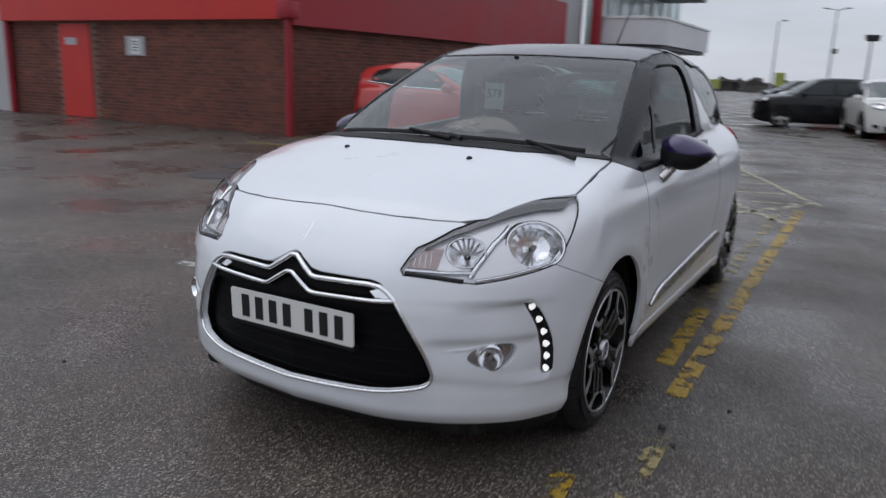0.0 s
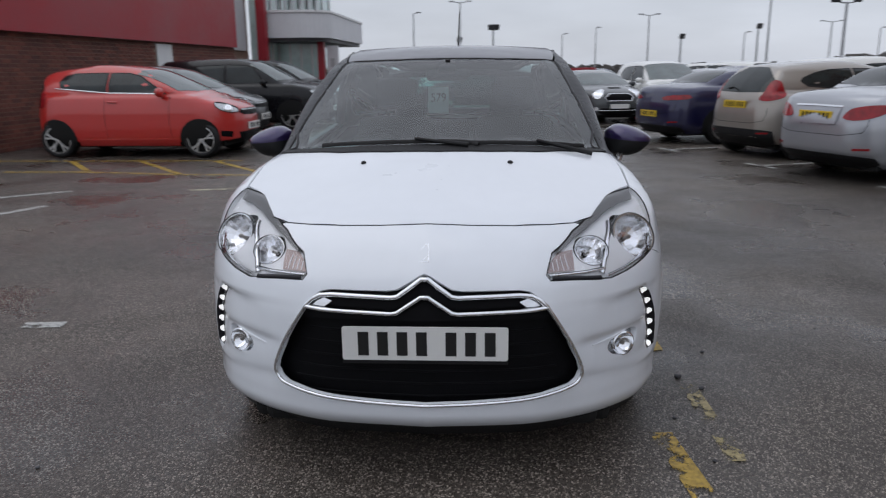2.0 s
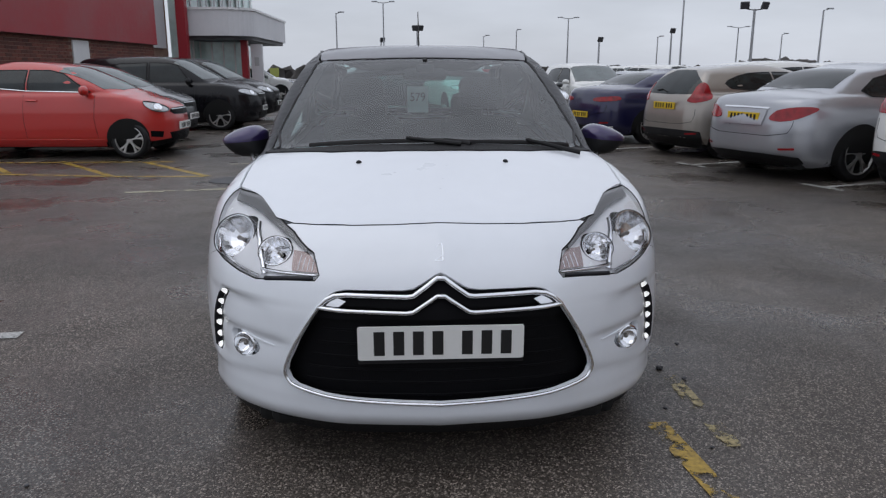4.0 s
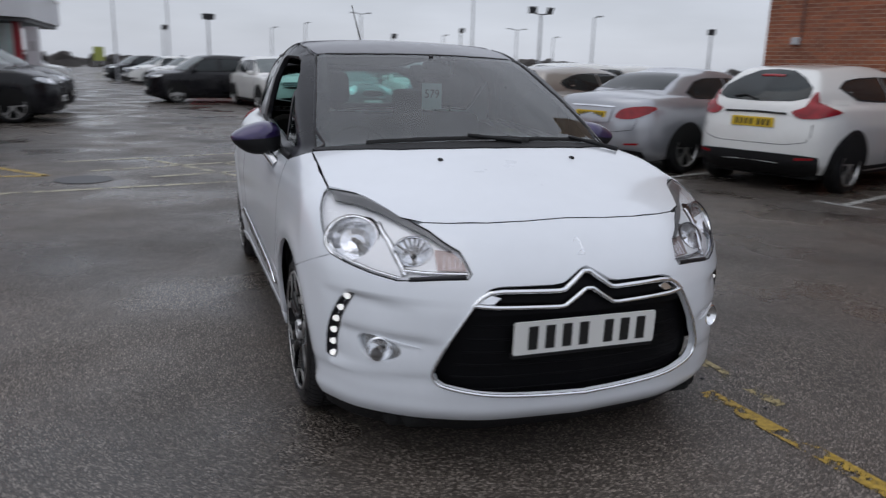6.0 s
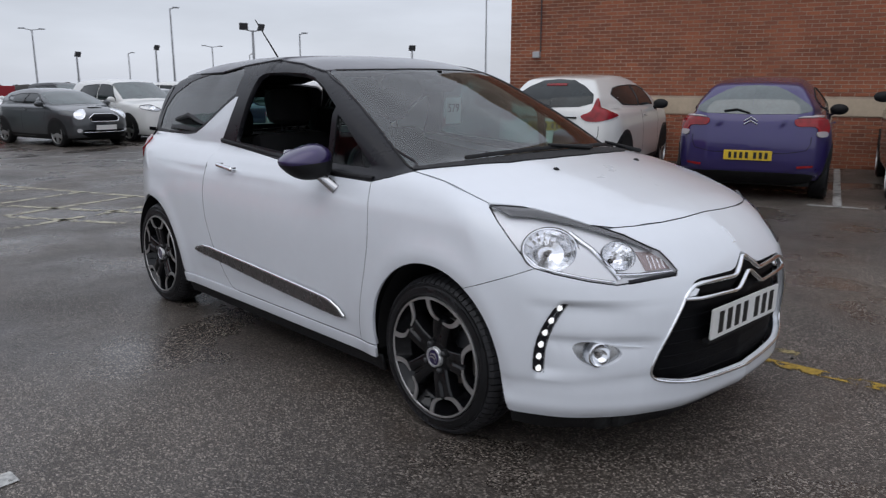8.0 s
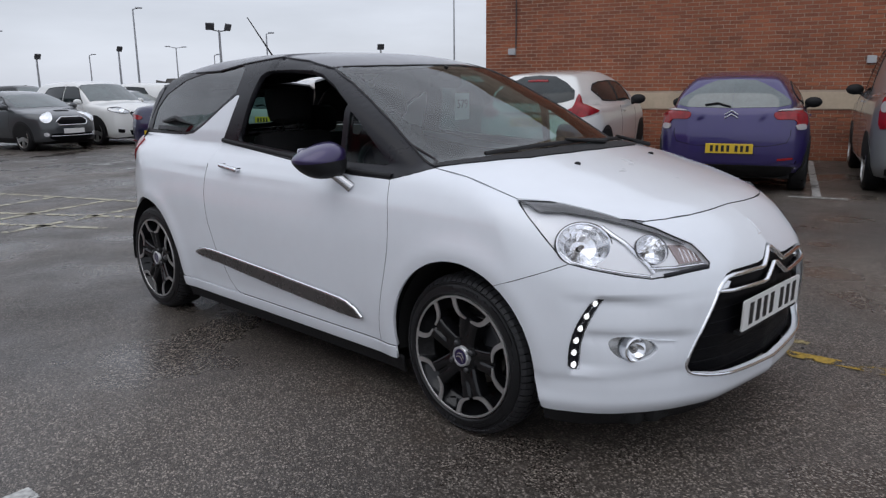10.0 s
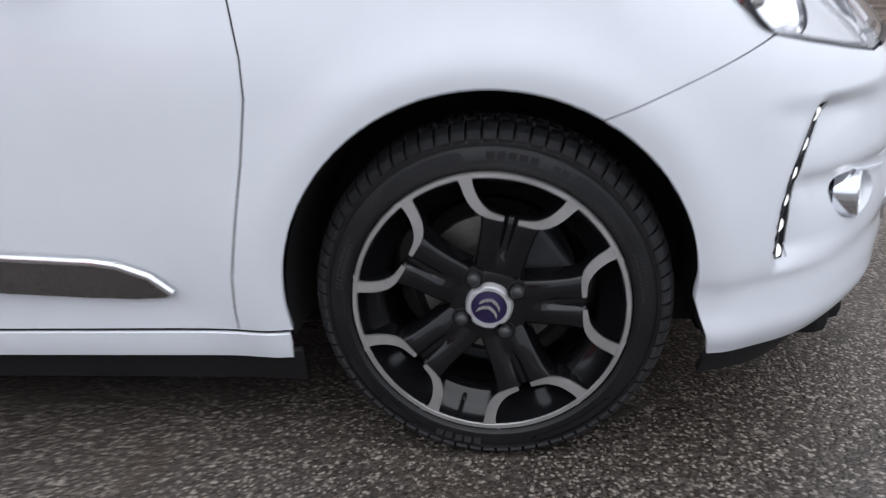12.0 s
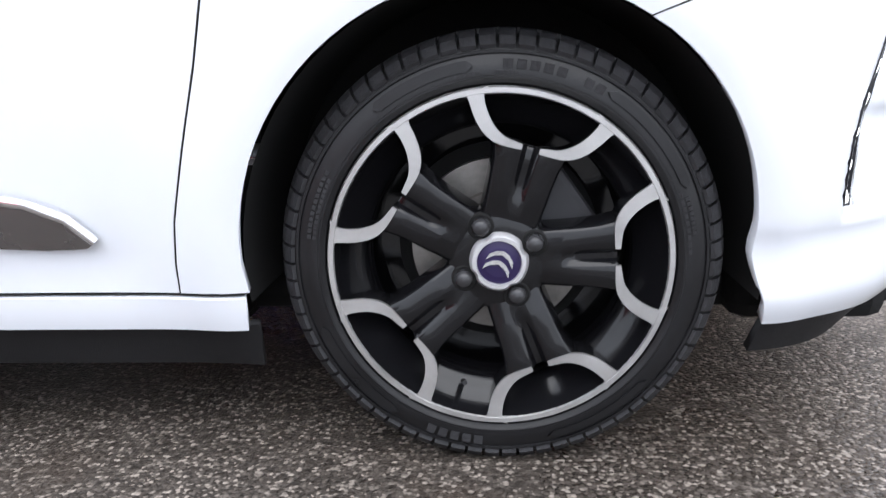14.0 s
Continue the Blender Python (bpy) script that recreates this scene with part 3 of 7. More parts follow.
marking("white_marking", [[(-5.8, 4.8), (-5.1, 4.82), (-4.55, 5.25)], [(-4.6, 3.75), (-4.45, 3.95), (-4.3, 4.3)], [(-4.8, 3.45), (-4.45, 3.52)], [(-2.3, 0.69), (-2.08, 0.71)]], 0.09, WHITELINE, "scuffed white paint marks on asphalt")
BAY = [Vector((6.17 - 0.745 * i, 1.0 + 2.12 * i)) for i in range(-2, 6)]
U, V = Vector((-0.332, 0.943)), Vector((0.943, 0.332))
marking("white_bay_line", [[tuple(p), tuple(p + V * 4.4)] for p in BAY] + [[tuple(p - U * 0.3), tuple(p + U * 0.3)] for p in BAY], 0.09, WHITELINE, "white parking bay lines with T-shaped ends")
marking("white_bay_line", [[(1.6 + 1.1 * i, 13.4 - 0.0 * i), (2.3 + 1.1 * i, 13.2)] for i in range(2)] + [[(2.3, 10.4), (3.2, 10.75)], [(-3.3, 14), (-2.2, 17.5)]], 0.09, WHITELINE, "short white parking lines on wet asphalt")
# loose stones by the kerb line
random.seed(5)
for x, y, r in ((1.03, 0.10, 0.016), (1.10, -0.02, 0.012), (0.92, -0.30, 0.009), (1.22, 0.4, 0.010), (-1.35, -0.75, 0.008), (0.98, -0.62, 0.008)):
    bm = bmesh.new()
    bmesh.ops.create_icosphere(bm, subdivisions=2, radius=r)
    for v in bm.verts:
        v.co *= random.uniform(0.8, 1.15)
        v.co.z = v.co.z * 0.6 + r * 0.5
    bmesh.ops.translate(bm, vec=(x, y, 0), verts=bm.verts)
    tagged(part("pebble", bm, LAMPBLACK, None, smooth=True), "small dark loose stone lying on asphalt", "stone", "loose stones")
# drain covers
for cx, cy, r in ((-5.6, 4.55, 0.3), (-5.2, 3.7, 0.3), (-2.2, 6.2, 0.3)):
    bm = bmesh.new()
    bmesh.ops.create_cone(bm, cap_ends=True, segments=28, radius1=r, radius2=r, depth=0.012, matrix=Matrix.Translation((cx, cy, 0.0)))
    tagged(part("drain_cover", bm, LAMPBLACK, None), "round dark iron drain cover set in asphalt", "drain cover", "drain covers")


# ---- buildings ----
def wall_pose(a, b):
    """u runs from a to b on the ground, w points out of the wall to its right."""
    a, b = Vector((*a, 0)), Vector((*b, 0))
    u = (b - a).normalized()
    w = Vector((u.y, -u.x, 0))
    m = Matrix((u, Vector((0, 0, 1)), w)).transposed().to_4x4()
    m.translation = a
    return m, (b - a).length


def slab(name, a, b, z0, z1, thick, mat, label, category="wall", proud=0.0, u0=0.0, u1=None, bevel=0.0, kind="structure", parent=None):
    m, n = wall_pose(a, b)
    bm = bmesh.new()
    box(bm, (u0, z0, proud - thick), (n if u1 is None else u1, z1, proud), bevel, m)
    ob = part(name, bm, mat, parent)
    return ob if parent is not None else tagged(ob, label, category, kind=kind)


CORNER = (-8.15, 8.4)
LEFT_A, LEFT_B = (-17.0, 8.3), CORNER
BACK_A, BACK_B = CORNER, (-7.52, 20.3)
front_wall = slab("wall_front", LEFT_A, LEFT_B, 0, 2.25, 0.3, MORTARDARK, "brown-red brick wall of the dealership building")
flank_wall = slab("wall_flank", BACK_A, BACK_B, 0, 2.12, 0.3, MORTARDARK, "brown-red brick flank wall below red cladding")
slab("cladding_front", (-17.0, 8.2), (-8.1, 8.3), 2.14, 3.5, 0.3, BRIGHTRED, "bright red flat cladding panel above brick", "cladding", 0.1)
slab("cladding_flank", (-8.1, 8.3), BACK_B, 2.04, 3.5, 0.3, REDCLAD, "dull red ribbed cladding above the brick wall", "cladding", 0.12)
slab("wall_grey", (-24, 8.4), (-17.0, 8.3), 0, 4.3, 0.3, GREYPANEL, "plain grey wall panel beside the red trim")
slab("wall_rear", (-24, 8.4), (-24, 9), 0, 6.5, 0.3, GREYPANEL, "plain grey return wall")
door = thing("door_1", "bright red flush door in brick wall", "door", kind="structure")
slab("leaf", LEFT_A, LEFT_B, 0.02, 2.08, 0.08, BRIGHTRED, "", proud=0.03, u0=1.98, u1=3.05, parent=door)
slab("sign_plate", LEFT_A, LEFT_B, 1.62, 1.78, 0.02, GREYPANEL, "", proud=0.045, u0=2.2, u1=2.6, parent=door)
notice = thing("notice_board", "small white notice on a grey board", "notice")
slab("board", LEFT_A, LEFT_B, 1.42, 1.82, 0.03, GREYPANEL, "", proud=0.03, u0=4.25, u1=4.85, parent=notice)
slab("sheet", LEFT_A, LEFT_B, 1.45, 1.78, 0.008, PAPER, "", proud=0.04, u0=4.42, u1=4.72, parent=notice)
for i in range(4):
    slab("text_bar", LEFT_A, LEFT_B, 1.52 + 0.06 * i, 1.54 + 0.06 * i, 0.004, LAMPBLACK, "", proud=0.044, u0=4.47, u1=4.66, parent=notice)
bm = bmesh.new()
rod(bm, (CORNER[0] + 0.05, CORNER[1] - 0.12, 0), (CORNER[0] + 0.05, CORNER[1] - 0.12, 2.6), 0.075, n=16)
box(bm, (CORNER[0] - 0.09, CORNER[1] - 0.28, 2.15), (CORNER[0] + 0.2, CORNER[1] + 0.03, 2.45), 0.02)
tagged(part("drainpipe", bm, REDCLAD, None, smooth=True), "red painted downpipe at the brick corner", "drainpipe")
bm = bmesh.new()
rod(bm, (-16.9, 8.2, 0), (-16.9, 8.2, 2.3), 0.08, n=14)
tagged(part("drainpipe", bm, REDCLAD, None, smooth=True), "red painted downpipe beside the grey panel", "drainpipe")
wd = thing("door_2", "plain white door in the brick flank wall", "door", kind="structure")
slab("leaf", BACK_A, BACK_B, 0.02, 2.0, 0.06, WHITEPAINT, "", proud=0.03, u0=6.9, u1=7.7, parent=wd)
# recess and red pillar at the far end, then the showroom
slab("wall_recess", (-7.52, 20.3), (-7.35, 23.1), 0, 4.2, 0.3, MORTARDARK, "dark recessed brick bay", proud=-0.6)
slab("wall_recess_panel", (-7.52, 20.9), (-7.35, 22.6), 2.0, 4.2, 0.1, GREYPANEL, "grey panel in the recess", proud=-0.5)
slab("red_pillar", (-7.4, 23.0), (-7.38, 23.25), 0, 4.3, 0.3, REDCLAD, "tall red corner pillar", "pillar", 0.12)
showroom = thing("showroom", "glass-fronted showroom with a pale rounded balcony parapet", "building")
slab("glazing", (-7.6, 23.3), (-7.0, 33), 0, 6.0, 0.3, SHOPGLASS, "", parent=showroom)
for i in range(1, 9):
    slab("mullion", (-7.6, 23.3), (-7.0, 33), 0, 6.0, 0.12, WHITEPAINT, "", proud=0.05, u0=0.05 + 1.15 * i, u1=0.15 + 1.15 * i, parent=showroom)


def deck_outline(grow):
    """A slab with a quarter-round corner towards the car park."""
    x0, x1, y0, y1, r = -7.6, -5.25 + grow, 23.4 - grow, 31.0, 0.9
    return [(x0, y1), (x0, y0), (x1 - r, y0)] + [(x1 - r + r * math.sin(a), y0 + r - r * math.cos(a)) for a in np.linspace(0.2, math.pi / 2, 8)] + [(x1, y1)]


for nm, grow, z0, z1, mat in (("soffit", -0.12, 2.32, 2.44, LAMPBLACK), ("balcony", 0.0, 2.44, 3.28, BALCONY), ("parapet_cap", 0.04, 3.28, 3.36, WHITEPAINT), ("fascia", -0.25, 4.45, 4.6, LAMPBLACK), ("roof", 0.1, 4.6, 4.85, BALCONY)):
    bm = bmesh.new()
    prism(bm, deck_outline(grow), z0, z1)
    part(nm, bm, mat, showroom)
for i in range(7):
    slab("balcony_rail", (-7.4, 23.5), (-5.6, 23.5), 3.3, 4.5, 0.05, GALV, "", proud=0.0, u0=0.15 + 0.27 * i, u1=0.18 + 0.27 * i, parent=showroom)
slab("lower_glazing", (-7.5, 25.2), (-5.75, 25.4), 0, 2.3, 0.2, SHOPGLASS, "", parent=showroom)
for i in range(5):
    slab("door_frame", (-7.5, 25.2), (-5.75, 25.4), 0, 2.3, 0.1, WHITEPAINT, "", proud=0.06, u0=0.05 + 0.4 * i, u1=0.10 + 0.4 * i, parent=showroom)
slab("pillar", (-5.80, 24.3), (-5.58, 24.3), 0, 2.32, 0.25, REDCLAD, "", parent=showroom)
totem = thing("totem_sign", "tall plain pale totem sign with a dark motif", "sign")
slab("board", (-5.52, 24.6), (-5.12, 24.6), 0, 2.2, 0.18, BALCONY, "", parent=totem)
slab("motif", (-5.52, 24.6), (-5.12, 24.6), 1.45, 1.75, 0.02, GREYPANEL, "", proud=0.015, u0=0.12, u1=0.28, parent=totem)

# right-hand brick hall: flank along the row of bays
HALL_A, HALL_B = Vector((8.56, 8.0)), Vector((10.45, 2.6))
HALL_C = HALL_A + (HALL_B - HALL_A).normalized() * 26
hall_wall = slab("wall_hall", HALL_A, HALL_C, 0, 7.5, 0.35, MORTAR, "orange-red brick wall with a cream stone band")
slab("wall_hall_end", HALL_A + V * 14 - U * 0.36, HALL_A - U * 0.36 + V * 0.36, 0, 7.5, 0.35, MORTAR, "brick return wall of the hall")
slab("stone_band", HALL_A, HALL_C, 0.845, 1.12, 0.06, STONEBAND, "cream stone band course in the brick wall", "trim", proud=0.022)
slab("stone_coping", HALL_A, HALL_C, 7.5, 7.7, 0.45, STONEBAND, "pale stone coping", "trim", proud=0.05)


# ---- the white hatchback ----
def dents(ax, y, z):
    """Scoops and folds in the front bumper, shoulder crease along the flank."""
    fwd = np.clip((-0.26 - y) / 0.10, 0, 1)

    def fold(z0, depth, fade, lo, hi, soft=0.007):
        d = z0 - z
        win = np.clip((ax - lo) / 0.08, 0, 1) * np.clip((hi - ax) / 0.03, 0, 1)
        return depth / (1 + np.exp(np.clip(-d / soft, -40, 40))) * np.exp(-np.maximum(d, 0) / fade) * win * fwd

    fog = fold(0.478 + 0.03 * (ax - 0.6), 0.024, 0.060, 0.46, 0.76)
    brow = fold(0.592 + 0.10 * (ax - 0.70), 0.012, 0.060, 0.54, 0.80)
    under = fold(0.345 - 0.10 * (ax - 0.60), 0.013, 0.045, 0.44, 0.83, 0.010)
    sr = 0.8 * np.arctan2(ax, np.maximum(-y, 1e-3))
    d = 0.842 - 1.7 * np.maximum(z - 0.40, 0) ** 2 - sr
    pod = 0.033 / (1 + np.exp(np.clip(-(d - 0.013) / 0.0030, -40, 40))) * np.exp(-np.maximum(d - 0.013, 0) / 0.095) * np.clip((0.606 - z) / 0.012, 0, 1) * np.clip((z - 0.335) / 0.04, 0, 1) * (y < -0.05)
    lip = -0.010 * np.exp(-((z - 0.235) / 0.03) ** 2) * fwd
    wave = 0.006 * np.exp(-((z - 0.30) / 0.05) ** 2) * np.clip((y - 0.45) / 0.1, 0, 1) * np.clip((1.95 - y) / 0.1, 0, 1)
    line = -0.005 * np.exp(-((z - 0.835 - 0.03 * y) / 0.020) ** 2) * np.clip((y - 0.45) / 0.3, 0, 1)
    flare = -0.010 * np.exp(-((np.hypot(y, z - 0.30) - 0.39) / 0.05) ** 2) - 0.010 * np.exp(-((np.hypot(y - 2.455, z - 0.30) - 0.39) / 0.05) ** 2)
    return fog + brow + under + pod + lip + wave + line + flare * np.clip((ax - 0.7) / 0.08, 0, 1)


HERO.bumps, HERO.tuck = dents, 0.13
S0 = 0.4 * math.pi
hero = thing("hatchback_car", "white three-door hatchback with dark purple roof and black alloy wheels", "car")


def sof(p):
    return 0.8 * math.atan2(abs(p[0]), -p[1]) if p[1] < 0 else S0 + p[1]


def edge_to_ring(xy):
    return [(sof(p), p[2]) for p in HERO.over(np.array(xy, float))]


def shrink(poly, d):
    """An outline drawn in by d all round."""
    k, out = len(poly), []
    area = sum(a[0] * b[1] - b[0] * a[1] for a, b in zip(poly, list(poly[1:]) + [poly[0]]))
    g = 1 if area > 0 else -1
    for i in range(k):
        a, p, b = (Vector(poly[j % k]) for j in (i - 1, i, i + 1))
        e, f = (p - a), (b - p)
        n = (Vector((-e.y, e.x)).normalized() if e.length else Vector((0, 0))) + (Vector((-f.y, f.x)).normalized() if f.length else Vector((0, 0)))
        n = n.normalized() if n.length else n
        out.append(tuple(p + n * d * g))
    return out


def both(half):
    """Mirror a half outline that runs from the middle to the middle."""
    return list(half) + [(-a, b) for a, b in reversed(half) if a > 1e-6]


def arch(yc, a0, a1, ry=0.347, rz=0.358, n=26):
    return [(S0 + yc + ry * math.cos(a0 + (a1 - a0) * i / n), 0.30 + rz * math.sin(a0 + (a1 - a0) * i / n)) for i in range(n + 1)]


GAP = 0.0018
# front arch in ring numbers: the nose side wraps round the corner
front_arch = []
for i in range(41):
    a = math.pi * i / 40
    yy, zz = 0.347 * math.cos(a), 0.30 + 0.358 * math.sin(a)
    x = 0.842
    front_arch.append((S0 + yy if yy >= 0 else 0.8 * math.atan2(x, -yy), zz))
arch_low_f = (0.8 * math.atan2(0.782, 0.351), 0.199)
k_gap = min(range(41), key=lambda i: abs(front_arch[i][1] - 0.605) + (0 if front_arch[i][0] < S0 else 9))

bonnet_edge = [(0.0, -0.612), (0.15, -0.611), (0.28, -0.60), (0.40, -0.572), (0.48, -0.54), (0.545, -0.488), (0.585, -0.40), (0.625, -0.31), (0.68, -0.235), (0.722, -0.185), (0.722, -0.08), (0.718, 0.05), (0.706, 0.225)]
bonnet_back = [(0.66, 0.185), (0.55, 0.095), (0.4, 0.01), (0.2, -0.035), (0.0, -0.05)]
panel("bonnet", HERO, shrink(both(bonnet_edge + bonnet_back), GAP), WHITE, hero, "over", h=0.03, label="white bonnet with a curved front edge")

lamp_out = [(1.045, 0.889), (0.96, 0.885), (0.882, 0.880), (0.77, 0.862), (0.663, 0.836), (0.55, 0.803), (0.462, 0.764), (0.430, 0.751), (0.405, 0.722), (0.384, 0.692), (0.393, 0.676), (0.49, 0.671),
            (0.565, 0.664), (0.60, 0.660), (0.68, 0.672), (0.78, 0.692), (0.845, 0.708), (0.88, 0.738), (0.915, 0.775), (0.96, 0.820), (1.01, 0.862)]
edge3 = edge_to_ring(bonnet_edge)
grille_half = [(0.0, 0.707), (0.018, 0.701), (0.086, 0.662), (0.12, 0.657), (0.20, 0.657), (0.295, 0.657), (0.325, 0.650), (0.348, 0.632), (0.372, 0.598), (0.412, 0.528), (0.450, 0.458), (0.474, 0.405), (0.483, 0.368), (0.475, 0.344), (0.45, 0.328), (0.36, 0.309), (0.26, 0.298), (0.12, 0.290), (0.0, 0.288)]
bump_half = [edge3[0], edge3[1], edge3[2], edge3[3], edge3[4], (0.60, 0.818), (0.55, 0.803), (0.462, 0.764), (0.430, 0.751), (0.405, 0.722), (0.384, 0.692), (0.393, 0.676), (0.49, 0.671),
             (0.565, 0.664), (0.60, 0.660), (0.68, 0.672), (0.78, 0.692), (0.845, 0.708), front_arch[k_gap], *front_arch[k_gap + 1:], arch_low_f, (0.82, 0.198), (0.70, 0.197), (0.5, 0.197), (0.25, 0.197), (0.0, 0.197)]
step_line = lambda z: 0.842 - 1.7 * max(z - 0.40, 0) ** 2
drl_z = [0.597, 0.58, 0.555, 0.52, 0.48, 0.44, 0.40, 0.372, 0.358]
drl = [(step_line(z) - 0.004 - 0.012 * (i in (0, 8)), z) for i, z in enumerate(drl_z)] + [(step_line(z) - 0.034 + 0.006 * (i == 0), z) for i, z in enumerate(drl_z[::-1])]
fog_hole = rounded([(0.578, 0.430), (0.600, 0.456), (0.645, 0.469), (0.70, 0.471), (0.724, 0.456), (0.715, 0.425), (0.688, 0.398), (0.645, 0.390), (0.602, 0.402)], 3)
neg = lambda poly: [(-a, b) for a, b in poly]
panel("front_bumper", HERO, shrink(both(bump_half), GAP), WHITE, hero, holes=[both(grille_half), fog_hole, neg(fog_hole)], h=0.011, rim=0.024, label="white front bumper with a wide open grille")

door_front = [(S0 + a, b) for a, b in ((0.442, 0.256), (0.440, 0.30), (0.432, 0.36), (0.406, 0.46), (0.380, 0.56), (0.359, 0.66), (0.358, 0.72), (0.368, 0.80), (0.388, 0.87))]
wing = [(0.845, 0.708), (0.88, 0.738), (0.915, 0.775), (0.96, 0.820), (1.01, 0.862), edge3[9], edge3[10], edge3[11], edge3[12], (S0 + 0.30, 0.945), (S0 + 0.402, 0.918)] + door_front[::-1] + [(S0 + 0.342, 0.256)] + front_arch[:k_gap + 1]
panel("front_wing", HERO, shrink(wing, GAP), WHITE, hero, h=0.026, rim=0.016, mirror=True)

belt = [(S0 + 0.402, 0.918), (S0 + 0.643, 0.920), (S0 + 0.9, 0.936), (S0 + 1.2, 0.957), (S0 + 1.5, 0.98), (S0 + 1.757, 1.0)]
door_rear = [(S0 + 1.775, 0.90), (S0 + 1.77, 0.75), (S0 + 1.74, 0.60), (S0 + 1.69, 0.48), (S0 + 1.63, 0.38), (S0 + 1.60, 0.31), (S0 + 1.56, 0.27), (S0 + 1.52, 0.256)]
panel("door", HERO, shrink(belt + door_rear + door_front, GAP), WHITE, hero, h=0.03, mirror=True)

fin = [(S0 + 1.757, 1.0), (S0 + 1.72, 1.07), (S0 + 1.665, 1.19), (S0 + 1.648, 1.238), (S0 + 1.675, 1.240), (S0 + 1.78, 1.19), (S0 + 2.0, 1.075), (S0 + 2.10, 1.035), (S0 + 2.2, 1.024), (S0 + 2.6, 1.018), (S0 + 2.9, 1.015)]
rear_arch = arch(2.455, math.pi, 0)
quarter = fin + [(S0 + 2.3 + 0.8, 1.0), (S0 + 2.3 + 0.8 * 1.5, 0.98), (S0 + 2.3 + 0.8 * 1.5, 0.25), (S0 + 2.3 + 0.75, 0.22)] + [(S0 + 2.80, 0.2)] + rear_arch[::-1] + [(S0 + 2.095, 0.256)] + [(S0 + 1.52, 0.256)] + door_rear[::-1][1:]
panel("rear_quarter", HERO, shrink(quarter, GAP), WHITE, hero, h=0.032, mirror=True)
panel("sill", HERO, [(S0 + 0.35, 0.250), (S0 + 0.352, 0.201), (S0 + 2.10, 0.201), (S0 + 2.10, 0.250)], WHITE, hero, h=0.03, lift=0.004, mirror=True)
panel("under_sill", HERO, [(S0 + 0.34, 0.199), (S0 + 0.345, 0.128), (S0 + 2.10, 0.128), (S0 + 2.1, 0.199)], PLASTIC, hero, h=0.05, lift=-0.012, mirror=True)
panel("front_lip", HERO, both([(0.0, 0.195), (0.5, 0.195), (0.82, 0.196), (0.915, 0.197), (0.915, 0.148), (0.82, 0.138), (0.5, 0.125), (0.0, 0.13)]), PLASTIC, hero, h=0.04, lift=-0.006)

# dark shut lines between the panels
strip_on("shut_line", HERO, [(-a, b) for a, b in bonnet_edge[5::-1]] + bonnet_edge[1:6], 0.0034, 0.0024, DARK, hero, "over")
strip_on("shut_line", HERO, bonnet_edge[9:], 0.0017, 0.0014, DARK, hero, "over", mirror=True)
strip_on("shut_line", HERO, [front_arch[k_gap], (0.5 * (front_arch[k_gap][0] + 0.845), 0.5 * (front_arch[k_gap][1] + 0.708) + 0.004), (0.845, 0.708)], 0.0013, 0.0010, DARK, hero, mirror=True)
strip_on("shut_line", HERO, door_front + [(S0 + 0.402, 0.918)], 0.0030, 0.0022, DARK, hero, mirror=True)
strip_on("shut_line", HERO, door_rear, 0.005, 0.0026, DARK, hero, mirror=True)
strip_on("shut_line", HERO, [(S0 + 0.35, 0.254), (S0 + 1.5, 0.254)], 0.0026, 0.0020, DARK, hero, mirror=True)

# greenhouse
roof_edge = [(0.537, 1.055), (0.556, 1.2), (0.570, 1.4), (0.575, 1.7), (0.570, 2.0), (0.55, 2.3), (0.51, 2.55), (0.44, 2.75)]
screen_side = [(0.692, 0.245), (0.665, 0.40), (0.635, 0.55), (0.605, 0.70), (0.575, 0.86), (0.545, 1.02)]
screen_top = [(0.50, 1.025), (0.4, 0.965), (0.25, 0.905), (0.1, 0.878), (0.0, 0.874)]
roof_front = [(0.0, 0.882), (0.1, 0.886), (0.25, 0.913), (0.4, 0.973), (0.50, 1.033)]
panel("roof", HERO, both(roof_front + roof_edge + [(0.3, 2.82), (0.0, 2.84)]), ROOF, hero, "over", h=0.04, label="dark purple painted roof")
screen = both([(0.0, -0.045), (0.2, -0.03), (0.4, 0.015), (0.55, 0.10), (0.66, 0.19)] + screen_side + screen_top)
glass = panel("windscreen", HERO, screen, SCREEN, hero, "over", h=0.05, rim=0.0, label="tinted windscreen reflecting grey sky")
glass.visible_shadow = False
frit_in = both([(0.0, 0.05), (0.2, 0.06), (0.4, 0.10), (0.53, 0.17), (0.625, 0.26), (0.60, 0.40), (0.572, 0.55), (0.545, 0.70), (0.52, 0.85), (0.497, 0.985), (0.40, 0.925), (0.25, 0.87), (0.0, 0.835)])
panel("screen_surround", HERO, shrink(screen, 0.004), GLOSSBLACK, hero, "over", holes=[frit_in], h=0.04, lift=-0.006, rim=0.0, label="black printed windscreen border")
roof_ring = edge_to_ring(roof_edge)
screen_ring = edge_to_ring(screen_side)
side_outer = [(S0 + 0.225, edge3[12][1])] + screen_ring + roof_ring + [(S0 + 2.78, 1.22), (S0 + 2.85, 1.08), (S0 + 2.86, 1.018)] + fin[:-1][::-1] + belt[::-1][1:] + [(S0 + 0.30, 0.945)]
opening = [(S0 + a, b) for a, b in ((0.772, 0.968), (1.2, 0.988), (1.585, 1.012), (1.597, 1.025), (1.552, 1.163), (1.521, 1.259), (1.508, 1.300), (1.490, 1.332), (1.455, 1.350), (1.40, 1.356), (1.244, 1.356), (1.10, 1.350), (1.02, 1.332), (0.909, 1.284), (0.772, 1.205))]
